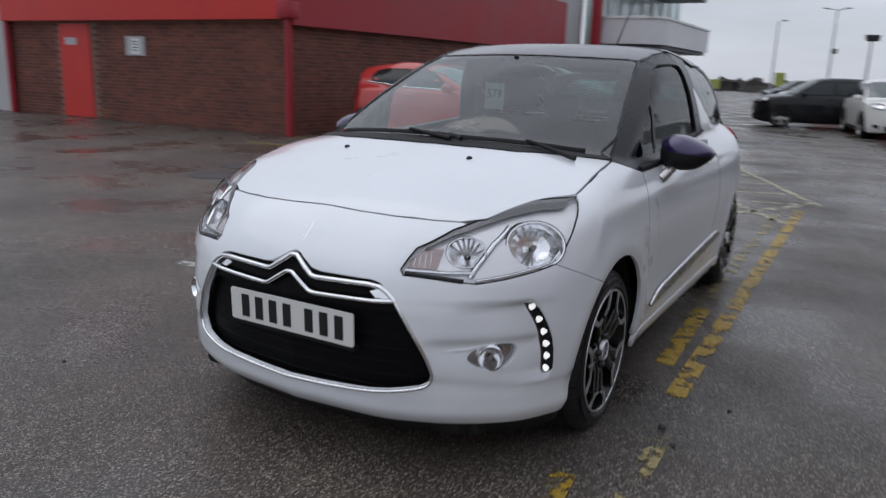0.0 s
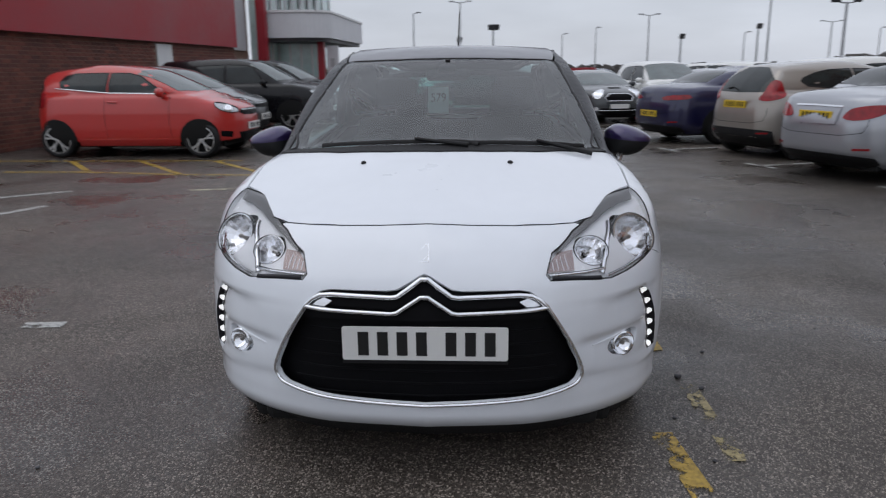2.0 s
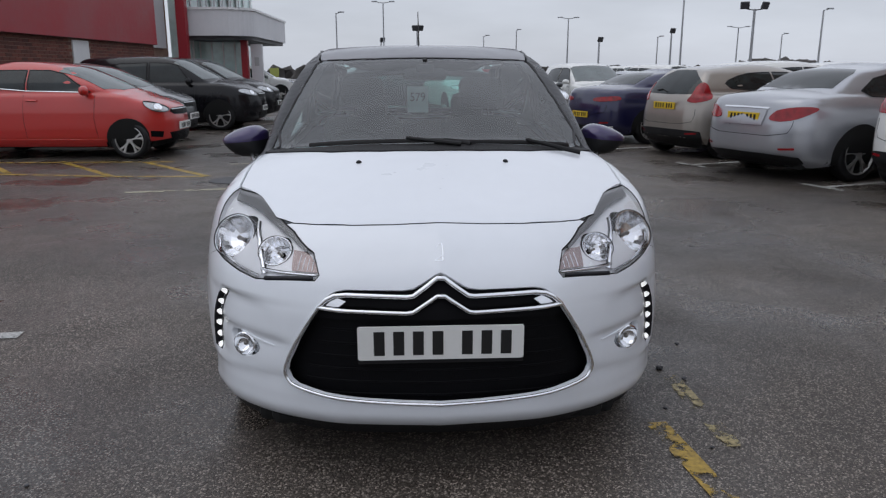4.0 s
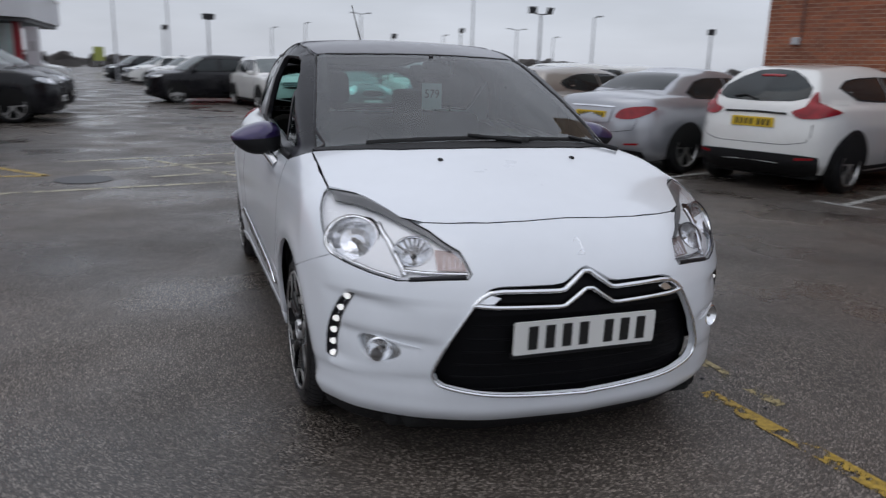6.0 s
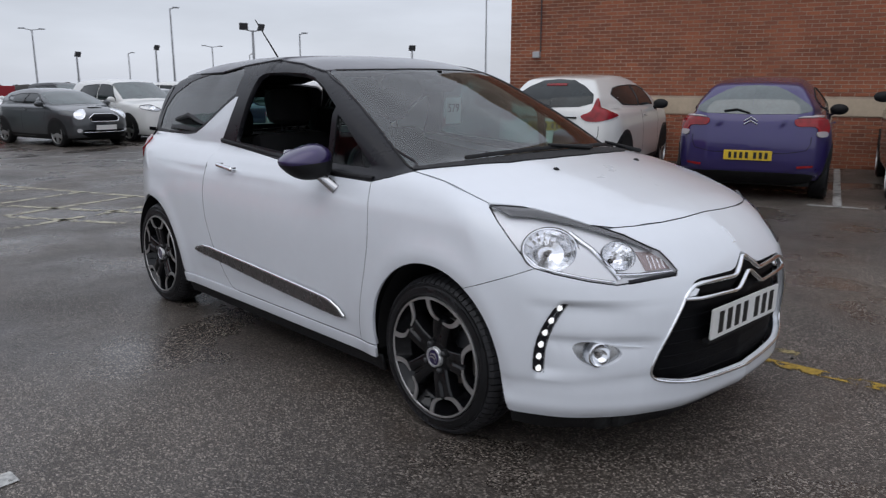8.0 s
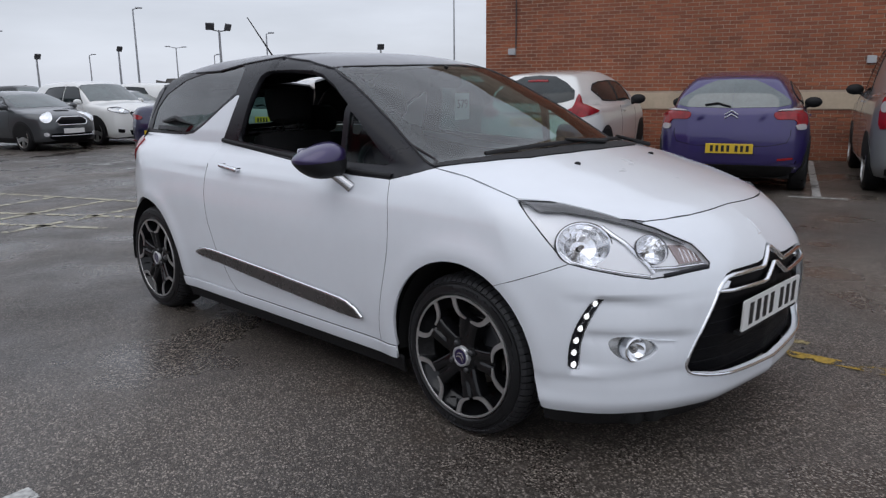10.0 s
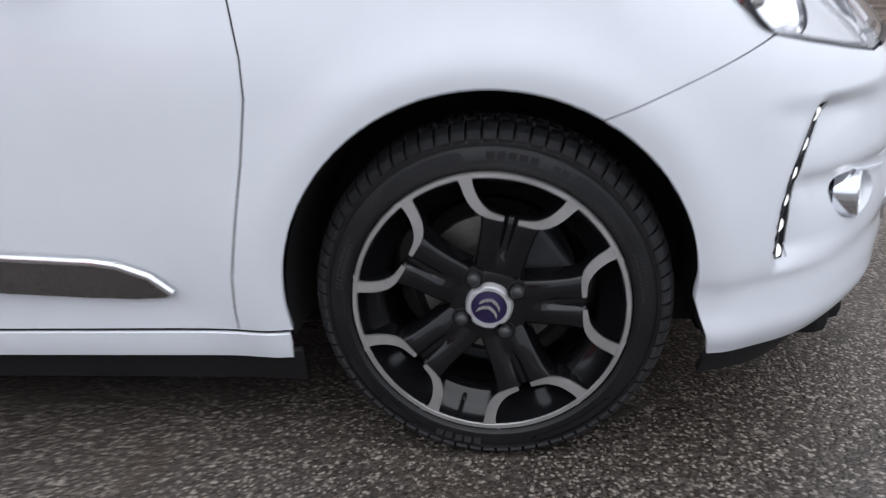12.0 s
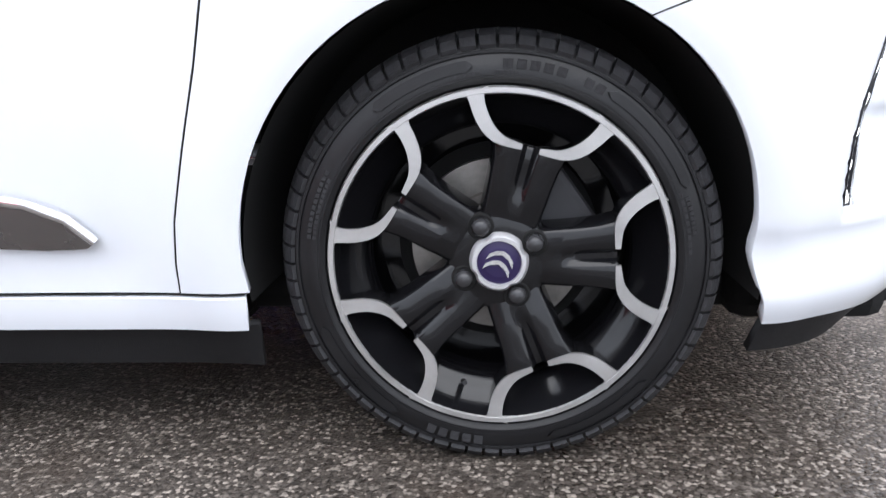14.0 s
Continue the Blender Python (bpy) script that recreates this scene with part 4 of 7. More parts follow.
light = [(S0 + a, b) for a, b in ((0.455, 0.975), (0.475, 0.964), (0.738, 0.966), (0.738, 1.172), (0.715, 1.162), (0.666, 1.130), (0.535, 1.030))]
qglass = [(S0 + a, b) for a, b in ((1.690, 1.254), (1.79, 1.202), (2.0, 1.089), (2.10, 1.049), (2.2, 1.037), (2.6, 1.031), (2.80, 1.036), (2.775, 1.16), (2.68, 1.245), (2.45, 1.318), (2.1, 1.366), (1.85, 1.386), (1.725, 1.386), (1.69, 1.355))]
panel("window_surround", HERO, shrink(side_outer, GAP), GLOSSBLACK, hero, holes=[opening, light, qglass], h=0.02, rim=0.025, mirror=True, label="gloss black pillar and window surround")
for g in panel("quarter_light", HERO, light, SIDEGLASS, hero, h=0.05, lift=-0.004, rim=0, mirror=True) + panel("quarter_glass", HERO, qglass, PRIVACY, hero, h=0.06, lift=-0.003, rim=0, mirror=True, label="dark tinted rear side glass"):
    g.visible_shadow = False
# pane added in the open far side to darken the view through the cabin
pane = panel("darkening_pane", HERO, opening, FARGLASS, hero, h=0.06, lift=-0.012, rim=0, label="added green tinted pane darkening the far side opening")
pane.visible_shadow = False
strip_on("window_trim", HERO, [(a, b + 0.012) for a, b in belt], 0.022, 0.010, PLASTIC, hero, mirror=True)
strip_on("roof_rail", HERO, edge_to_ring([(0.70, 0.24)] + screen_side[1:] + roof_edge[1:6]), 0.014, 0.008, GLOSSBLACK, hero, mirror=True)
strip_on("screen_seal", HERO, screen_side[0:1] + screen_side[1:] + [(0.53, 1.03)], 0.012, 0.006, PLASTIC, hero, "over", mirror=True)
strip_on("screen_seal", HERO, [(-a, b) for a, b in screen_top] + screen_top[::-1][1:], 0.012, 0.006, PLASTIC, hero, "over")
rear_inner = [(3.5566, 1.03), (3.2, 1.03), (2.98, 1.06), (2.95, 1.15), (2.97, 1.23), (3.05, 1.27), (3.25, 1.278), (3.5566, 1.28)]
rear_outer = [(3.5566, 1.318), (3.25, 1.318), (3.0, 1.312), (2.83, 1.292), (2.79, 1.26), (2.845, 1.10), (2.86, 0.985), (3.2, 0.974), (3.5566, 0.974)]
panel("tailgate_frame", HERO, [(S0 + a, b) for a, b in rear_outer + rear_inner], GLOSSBLACK, hero, h=0.04, mirror=True)
for g in panel("rear_window", HERO, [(S0 + a, b) for a, b in rear_inner], REARGLASS, hero, h=0.06, lift=-0.004, rim=0, mirror=True, label="green tinted rear window"):
    g.visible_shadow = False
panel("tailgate", HERO, [(S0 + 2.3 + 1.2566, 0.97), (S0 + 2.3 + 0.8 * 1.5, 0.975), (S0 + 2.3 + 0.8 * 1.5, 0.25), (S0 + 2.3 + 1.2566, 0.25)], WHITE, hero, h=0.06, mirror=True)
panel("tail_lamp", HERO, rounded([(S0 + 2.70, 0.955), (S0 + 2.86, 0.985), (S0 + 3.25, 0.97), (S0 + 3.22, 0.80), (S0 + 3.0, 0.76), (S0 + 2.84, 0.82)], 3), TAILRED, hero, h=0.05, lift=0.010, mirror=True)
bm = bmesh.new()
rod(bm, (0.0, 2.30, 1.42), (-0.0, 2.62, 1.72), 0.006, 0.003, 8)
rod(bm, (0.0, 2.29, 1.415), (0.0, 2.32, 1.45), 0.016, 0.010, 10)
part("antenna", bm, PLASTIC, hero, smooth=True)

# grille
panel("grille_mesh", HERO, both([(a * 1.03, b + (0.012 if b > 0.45 else -0.012)) for a, b in grille_half]), PIANO, hero, h=0.04, lift=-0.045, rim=0, label="gloss black honeycomb grille")
low = grille_half[8:]
strip_on("grille_surround", HERO, [(a, b) for a, b in rounded(low, 4, False)] + [(-a, b) for a, b in rounded(low, 4, False)[::-1]][1:], 0.011, 0.007, CHROME, hero, label="thin chrome grille surround")
upper_bar = [(-0.372, 0.599), (-0.348, 0.624), (-0.325, 0.637), (-0.29, 0.641), (-0.105, 0.637), (-0.085, 0.640), (-0.012, 0.691), (0.012, 0.691), (0.085, 0.640), (0.105, 0.637), (0.29, 0.641), (0.325, 0.637), (0.348, 0.624), (0.372, 0.599)]
lower_bar = [(-0.372, 0.599), (-0.31, 0.594), (-0.105, 0.589), (-0.085, 0.592), (-0.012, 0.640), (0.012, 0.640), (0.085, 0.592), (0.105, 0.589), (0.31, 0.594), (0.372, 0.599)]
strip_on("chevron_bar", HERO, upper_bar, 0.016, 0.012, CHROME, hero, lift=-0.003, label="chrome chevron grille bar")
strip_on("chevron_bar", HERO, lower_bar, 0.014, 0.012, CHROME, hero, lift=-0.003, label="chrome chevron grille bar")
for g in (-1, 1):
    panel("bar_end", HERO, [(g * 0.366, 0.602), (g * 0.342, 0.625), (g * 0.325, 0.633), (g * 0.29, 0.622), (g * 0.31, 0.604)], CHROME, hero, h=0.02, lift=-0.014)
panel("grille_band", HERO, both([(0.0, 0.628), (0.086, 0.583), (0.375, 0.588), (0.392, 0.560), (0.20, 0.566), (0.0, 0.566)]), PIANO, hero, h=0.03, lift=-0.022, rim=0.006)
panel("grille_band", HERO, both([(0.0, 0.705), (0.086, 0.660), (0.30, 0.655), (0.34, 0.635), (0.345, 0.610), (0.10, 0.600), (0.0, 0.650)]), PIANO, hero, h=0.03, lift=-0.022, rim=0.004)
for i in range(6):
    z = 0.30 + 0.045 * i
    w = 0.40 + 0.05 * min(i, 1) - 0.016 * i
    strip_on("grille_slat", HERO, [(-w, z), (w, z)], 0.008, 0.004, PIANO, hero, lift=-0.045)
plate = thing("number_plate", "", "")
plate.parent = hero
for k in ("label", "category"):
    plate[k] = "" if k == "category" else "white front number plate with dark characters"
del plate["category"]
pm = pose(0, -0.806, 0.4895, 92, 0, 0)
bm = bmesh.new()
prism(bm, [(a * 0.26, b * 0.0555) for a, b in ((-1, -0.9), (-0.98, -1), (0.98, -1), (1, -0.9), (1, 0.9), (0.98, 1), (-0.98, 1), (-1, 0.9))], -0.006, 0.0, pm, 0.001)
part("plate", bm, PLATEWHITE, plate)
for x in (-0.193, -0.132, -0.071, -0.010, 0.082, 0.143, 0.204):
    bm = bmesh.new()
    box(bm, (x - 0.017, -0.0395, -0.001), (x + 0.017, 0.0395, 0.0012), 0, pm)
    part("character_bar", bm, PLATEBLACK, plate)
bm = bmesh.new()
box(bm, (-0.26, -0.07, -0.03), (0.26, -0.055, -0.004), 0.003, pm)
part("plate_holder", bm, PLASTIC, plate)
emblem = new("emblem")
emblem.parent = hero
emblem["label"] = "small chrome bonnet emblem"
for line in ([(-0.015, 0.771), (0.006, 0.786), (0.012, 0.772), (0.012, 0.740)], [(-0.016, 0.738), (0.010, 0.752), (0.011, 0.737), (-0.016, 0.737)]):
    strip_on("stroke", HERO, line, 0.0035, 0.003, CHROME, emblem, step=0.006)

# headlamps
for g in (-1, 1):
    head = new("headlamp")
    head.parent = hero
    head["label"] = "clear headlamp with chrome reflector bowls"
    side = lamp_out if g > 0 else neg(lamp_out)
    rings = [[(g * cs + 1.06 * r * math.cos(a), cz + 0.84 * r * math.sin(a)) for a in np.linspace(0, 2 * math.pi, 28)[:-1]] for cs, cz, r in ((0.803, 0.770, 0.081), (0.582, 0.751, 0.052))]
    panel("housing", HERO, side, REFLECTOR, head, holes=rings, h=0.02, lift=-0.020, rim=0)
    # walls of the housing
    lp = dense(side, 0.02)
    p0 = HERO.ring(np.array(lp))
    n0 = HERO.normal(p0)
    k = len(lp)
    mesh_object("housing_wall", np.vstack([p0 - n0 * 0.002, p0 - n0 * 0.028]), [(i, (i + 1) % k, k + (i + 1) % k, k + i) for i in range(k)], REFLECTOR, head, smooth=True)
    lens = panel("lens", HERO, shrink(side, 0.004), LENS, head, h=0.03, lift=-0.001, rim=0)
    lens.visible_shadow = False
    top = [p for p in side[:7]]
    inner = [(p[0] - g * 0.004, p[1] - 0.025 + 0.0022 * i) for i, p in enumerate(top)]
    inner[0] = (top[0][0] - g * 0.03, top[0][1] - 0.006)
    panel("brow", HERO, top + inner[::-1], BROWGREY, head, h=0.03, lift=-0.004, rim=0.004)
    strip_on("seal", HERO, side, 0.006, 0.0026, PLASTIC, head, closed=True, lift=-0.001)
    strip_on("lower_lip", HERO, [(g * 0.398, 0.682), (g * 0.49, 0.675), (g * 0.565, 0.667)], 0.016, 0.006, GLOSSBLACK, head)
    strip_on("divider", HERO, [(g * 0.742, 0.822), (g * 0.67, 0.774), (g * 0.605, 0.708), (g * 0.585, 0.680)], 0.022, 0.012, CHROME, head, lift=-0.018)
    strip_on("divider", HERO, [(g * 0.60, 0.694), (g * 0.52, 0.692), (g * 0.398, 0.694)], 0.014, 0.010, CHROME, head, lift=-0.014)
    strip_on("divider", HERO, [(g * 0.60, 0.670), (g * 0.68, 0.682), (g * 0.78, 0.701), (g * 0.838, 0.716), (g * 0.875, 0.746)], 0.012, 0.008, CHROME, head, lift=-0.012)
    for s, z, r in ((0.803, 0.770, 0.083), (0.582, 0.751, 0.054)):
        p = HERO.ring(np.array([(g * s, z)]))[0]
        nn = HERO.normal(p[None])[0]
        c = Vector(p - nn * 0.020)
        m = Matrix.Translation(c) @ Vector(0.78 * nn + 0.22 * np.array((0, -1, 0))).to_track_quat("Z", "Y").to_matrix().to_4x4() @ Matrix.Diagonal((1.08, 0.88, 1, 1))
        bm = bmesh.new()
        lathe(bm, [(0.010, -0.046), (r * 0.35, -0.042), (r * 0.62, -0.032), (r * 0.85, -0.014), (r, 0.002)], 18, m)
        part("bowl", bm, BOWL, head)
        bm = bmesh.new()
        bmesh.ops.create_uvsphere(bm, u_segments=14, v_segments=8, radius=r * 0.11, matrix=m @ Matrix.Translation((0, 0, -0.020)))
        rod(bm, m @ Vector((0, 0, -0.046)), m @ Vector((0, 0, -0.020)), r * 0.08)
        part("bulb", bm, STEEL, head, smooth=True)
        bm = bmesh.new()
        lathe(bm, [(r * 0.97, 0.0), (r * 1.0, 0.007), (r * 1.05, 0.007), (r * 1.08, -0.012)], 40, m)
        part("bezel", bm, CHROME, head, smooth=True)
        bm = bmesh.new()
        lathe(bm, [(r * 1.05, 0.0075), (r * 1.06, 0.0095), (r * 1.085, 0.0095), (r * 1.095, 0.0)], 48, m)
        part("bowl_ring", bm, LAMPBLACK, head, smooth=True)
    panel("indicator", HERO, [(g * 0.415, 0.728), (g * 0.400, 0.703), (g * 0.49, 0.702), (g * 0.515, 0.760), (g * 0.46, 0.757)], AMBER, head, h=0.02, lift=-0.016, rim=0.004)
    for i in range(4):
        strip_on("indicator_rib", HERO, [(g * (0.420 + 0.017 * i), 0.706), (g * (0.426 + 0.017 * i), 0.732 + 0.005 * i)], 0.003, 0.003, BOWL, head, lift=-0.014)
    # daytime lamp strip
    strip = new("daytime_lamp")
    strip.parent = hero
    dp = drl if g > 0 else neg(drl)
    panel("backing", HERO, dp, GLOSSBLACK, strip, h=0.006, lift=0.002, rim=0.004)
    for i in range(6):
        z = 0.582 - 0.042 * i
        panel("led", HERO, [(g * (step_line(z) - 0.0195 + 0.0085 * math.cos(a)), z + 0.0115 * math.sin(a)) for a in np.linspace(0, 2 * math.pi, 13)[:-1]], LED, strip, h=0.005, lift=0.005, rim=0.004)
    strip_on("edge_trim", HERO, [(g * (step_line(z) - 0.036), z) for z in drl_z], 0.004, 0.004, BEZEL, strip)
    # pressed lips over the lamp recesses
    panel("scoop_lip", HERO, [(g * a, b) for a, b in ((0.665, 0.476), (0.60, 0.464), (0.52, 0.452), (0.52, 0.451), (0.598, 0.456), (0.625, 0.464))], WHITE, hero, h=0.01, lift=0.005, rim=0.006)
    # fog lamp
    fog = new("fog_lamp")
    fog.parent = hero
    fog["label"] = "round fog lamp in a chrome bezel"
    fp = fog_hole if g > 0 else neg(fog_hole)
    panel("bezel", HERO, fp, BEZEL, fog, h=0.02, lift=-0.022, rim=0)
    p = HERO.ring(np.array([(g * 0.645, 0.430)]))[0]
    m = Matrix.Translation(Vector(p) + Vector((0, 0.004, 0))) @ Vector((g * 0.42, -1, 0.03)).to_track_quat("Z", "Y").to_matrix().to_4x4()
    bm = bmesh.new()
    lathe(bm, [(0.003, -0.024), (0.02, -0.017), (0.034, 0.002), (0.037, 0.009), (0.0415, 0.006), (0.042, -0.03)], 32, m)
    part("bowl", bm, CHROME, fog, smooth=True)
    bm = bmesh.new()
    bmesh.ops.create_uvsphere(bm, u_segments=12, v_segments=8, radius=0.008, matrix=m @ Matrix.Translation((0, 0, -0.004)))
    part("bulb", bm, STEEL, fog, smooth=True)

# door furniture
strip3 = [(S0 + a, b) for a, b in ((1.88, 0.424), (1.85, 0.442), (1.78, 0.456), (1.70, 0.457), (1.2, 0.430), (0.85, 0.409), (0.675, 0.397), (0.628, 0.389), (0.578, 0.368), (0.545, 0.336), (0.558, 0.327), (0.613, 0.325), (0.70, 0.329), (1.2, 0.362), (1.64, 0.398), (1.80, 0.408), (1.86, 0.414))]
panel("side_moulding", HERO, strip3, TRIMGREY, hero, h=0.03, lift=0.010, rim=0.012, mirror=True, label="grey metal-look side moulding with bright edge")
strip_on("moulding_edge", HERO, strip3[0:10], 0.016, 0.008, CHROME, hero, lift=0.009, mirror=True)
for g in (-1, 1):
    h0 = HERO.ring(np.array([(g * (S0 + 1.47), 0.886), (g * (S0 + 1.62), 0.898), (g * (S0 + 1.56), 0.893)]))
    hand = new("door_handle")
    hand.parent = hero
    bm = bmesh.new()
    a, b = Vector(h0[0]) + Vector((g * 0.022, 0, 0)), Vector(h0[1]) + Vector((g * 0.022, 0, 0))
    rod(bm, a, b, 0.012, n=14)
    bmesh.ops.create_uvsphere(bm, u_segments=12, v_segments=8, radius=0.012, matrix=Matrix.Translation(a))
    bmesh.ops.create_uvsphere(bm, u_segments=12, v_segments=8, radius=0.012, matrix=Matrix.Translation(b))
    rod(bm, a, a - Vector((g * 0.03, 0, 0)), 0.009)
    rod(bm, b, b - Vector((g * 0.03, 0, 0)), 0.009)
    part("grip", bm, CHROME, hand, "chrome door grip", smooth=True)
    panel("handle_cup", HERO, [(g * (S0 + 1.54 + 0.05 * math.cos(a)), 0.905 + 0.035 * math.sin(a)) for a in np.linspace(0, 2 * math.pi, 20)[:-1]], WHITE, hand, h=0.02, lift=-0.001, rim=0.0)
    # mirror
    mir = new("door_mirror")
    mir.parent = hero
    mir["label"] = "purple door mirror on a chrome foot"
    bm = bmesh.new()
    outline = rounded([(-0.112, 0.018), (-0.108, 0.046), (-0.072, 0.071), (-0.030, 0.074), (0.030, 0.058), (0.080, 0.034), (0.106, 0.014), (0.110, -0.004), (0.092, -0.030), (0.050, -0.062), (0.005, -0.076), (-0.055, -0.074), (-0.100, -0.058), (-0.112, -0.022)], 3)
    rows = []
    for depth, size in ((0.036, 0.90), (0.040, 0.95), (0.034, 0.985), (0.018, 1.0), (-0.010, 0.985), (-0.040, 0.90), (-0.062, 0.76), (-0.078, 0.56), (-0.086, 0.34), (-0.089, 0.12)):
        rows.append([bm.verts.new((x * size - 0.012 * (1 - size), depth, z * size)) for x, z in outline])
    k = len(outline)
    for p, q in zip(rows, rows[1:]):
        for n in range(k):
            bm.faces.new((p[n], p[(n + 1) % k], q[(n + 1) % k], q[n]))
    bm.faces.new(rows[-1])
    bm.faces.new(rows[0])
    bmesh.ops.transform(bm, matrix=Matrix.Diagonal((g, 1, 1, 1)), verts=bm.verts)
    bmesh.ops.recalc_face_normals(bm, faces=bm.faces)
    bmesh.ops.transform(bm, matrix=pose(g * 0.885, 0.715, 0.981, 0, 0, g * 14), verts=bm.verts)
    lower = bm.copy()
    cut = Vector((g * 0.885, 0.715, 0.982))
    for half, keep in ((bm, 1), (lower, -1)):
        bmesh.ops.bisect_plane(half, geom=half.verts[:] + half.edges[:] + half.faces[:], plane_co=cut, plane_no=(g * keep * 0.10, 0.0, keep), clear_inner=True)
    for v in lower.verts:
        v.co.x -= g * 0.001
    part("shell", bm, PURPLE, mir, "glossy purple mirror shell", smooth=True)
    part("under_shell", lower, PLASTIC, mir, "black lower mirror casing", smooth=True)
    bm = bmesh.new()
    prism(bm, [(-0.085, -0.05), (0.07, -0.045), (0.085, 0.0), (0.07, 0.05), (-0.07, 0.056)], 0.0, 0.006, pose(g * 0.880, 0.752, 0.981, 90, 0, 180 + g * 14), 0.002)
    part("mirror_glass", bm, CHROME, mir)
    bm = bmesh.new()
    rod(bm, (g * 0.803, 0.612, 0.868), (g * 0.850, 0.69, 0.935), 0.023, 0.019, 14)
    part("foot", bm, SILVERTRIM, mir, "chrome mirror foot", smooth=True)
# washer jets and wipers
for x in (-0.282, 0.282):
    p = HERO.over(np.array([(x, -0.13)]))[0]
    bm = bmesh.new()
    bmesh.ops.create_uvsphere(bm, u_segments=12, v_segments=8, radius=0.011, matrix=Matrix.Translation(p) @ Matrix.Diagonal((1, 1.3, 0.8, 1)))
    part("washer_jet", bm, PLASTIC, hero, smooth=True)
for line in ([(-0.50, 0.155), (-0.30, 0.085), (-0.1, 0.055), (0.10, 0.05), (0.16, 0.02)], [(0.10, 0.035), (0.25, 0.065), (0.40, 0.115), (0.56, 0.19), (0.60, 0.22)]):
    wip = new("wiper")
    wip.parent = hero
    strip_on("blade", HERO, rounded(line, 4, False), 0.013, 0.016, PLASTIC, wip, "over", lift=0.005)
    p = HERO.over(np.array([line[2], line[3]]))
    q = HERO.over(np.array([(line[2][0] + 0.22, line[2][1] - 0.05)]))[0]
    bm = bmesh.new()
    rod(bm, Vector(p[0]) + Vector((0, 0, 0.022)), Vector(q) + Vector((0, 0, 0.012)), 0.007, 0.010, 8)
    part("arm", bm, PLASTIC, wip, smooth=True)
panel("scuttle", HERO, both([(0.0, -0.046), (0.2, -0.031), (0.4, 0.014), (0.55, 0.099), (0.66, 0.189), (0.70, 0.235), (0.685, 0.26), (0.55, 0.165), (0.4, 0.085), (0.2, 0.04), (0.0, 0.025)]), PLASTIC, hero, "over", h=0.04, lift=0.004, label="black scuttle panel")


# ---- wheels ----
def alloy_wheel(parent, centre, side, turn, radius=0.306, lip=0.231, width=0.205, cap=-22):
    """side: -1 or +1, the way the wheel faces along x."""
    w = new("wheel")
    w.parent = parent
    # u towards the nose or tail, v up, w outwards
    m = Matrix(((0, 0, side), (side, 0, 0), (0, 1, 0))).to_4x4()
    m.translation = centre
    bm = bmesh.new()
    prof = [(lip - 0.012, -width + 0.02), (lip + 0.02, -width), (radius - 0.03, -width + 0.005), (radius - 0.010, -width + 0.03), (radius - 0.007, -width + 0.05), (radius - 0.007, -0.052), (radius - 0.010, -0.036), (radius - 0.017, -0.020),
            (radius - 0.026, -0.010), (radius - 0.029, -0.0085), (radius - 0.030, -0.0045), (radius - 0.033, -0.0045), (radius - 0.034, -0.0065), (radius - 0.045, -0.001), (radius - 0.056, 0.002), (lip + 0.0150, 0.0020), (lip + 0.0135, 0.0035), (lip + 0.0115, 0.0035), (lip + 0.010, 0.0008), (lip + 0.005, -0.002), (lip + 0.001, -0.012)]
    lathe(bm, prof, 180, m)
    part("tyre", bm, RUBBER, w, "black road tyre with a blocky shoulder", smooth=True)
    # tread blocks round the shoulder, and two ribs of blocks behind them
    bm = bmesh.new()
    pitch, ang = 2 * math.pi / 72, 0.0
    for k in range(72):
        for line, gap, drop in (([(radius - 0.0275, -0.0085), (radius - 0.0225, -0.0065), (radius - 0.011, -0.018), (radius - 0.003, -0.035), (radius, -0.055), (radius - 0.007, -0.056)], 0.0048, 0.0), ([(radius - 0.008, -0.062), (radius, -0.063), (radius, -0.094), (radius - 0.008, -0.095)], 0.006, 0.4), ([(radius - 0.008, -0.100), (radius, -0.101), (radius, -0.134), (radius - 0.008, -0.135)], 0.006, 0.1)):
            rows = []
            for q in (0, 0.5, 1):
                aa = ang + drop * pitch + gap / radius / 2 + (pitch - gap / radius) * q
                rows.append([bm.verts.new(m @ Vector((r * math.cos(aa + 0.25 * (h + 0.03) * (h < -0.02)), r * math.sin(aa + 0.25 * (h + 0.03) * (h < -0.02)), h))) for r, h in line])
            for p, q in zip(rows, rows[1:]):
                for i in range(len(line) - 1):
                    bm.faces.new((p[i], p[i + 1], q[i + 1], q[i]))
            bm.faces.new(rows[0])
            bm.faces.new(rows[-1])
        ang += pitch
    bmesh.ops.recalc_face_normals(bm, faces=bm.faces)
    part("tread", bm, TREAD, w, "dull black tread blocks")
    # raised plates and lettering bars on the sidewall
    for a0, a1, r0, r1 in ((97, 128, lip + 0.022, lip + 0.036), (22, 58, lip + 0.024, lip + 0.036), (200, 236, lip + 0.022, lip + 0.036), (285, 320, lip + 0.024, lip + 0.034)):
        bm = bmesh.new()
        rows = []
        for i in range(19):
            t = i / 18
            aa, cut = radians(a0 + (a1 - a0) * t), 0.006 * (abs(2 * t - 1) > 0.95)
            rows.append([bm.verts.new(m @ Vector((r * math.cos(aa), r * math.sin(aa), h))) for r, h in ((r0 + cut, 0.0012), (r0 + cut, 0.0030), (r1 - cut, 0.0014), (r1 - cut, -0.002))])
        for p, q in zip(rows, rows[1:]):
            for i in range(3):
                bm.faces.new((p[i], p[i + 1], q[i + 1], q[i]))
        bmesh.ops.recalc_face_normals(bm, faces=bm.faces)
        part("sidewall_plate", bm, RUBBER, w, smooth=True)
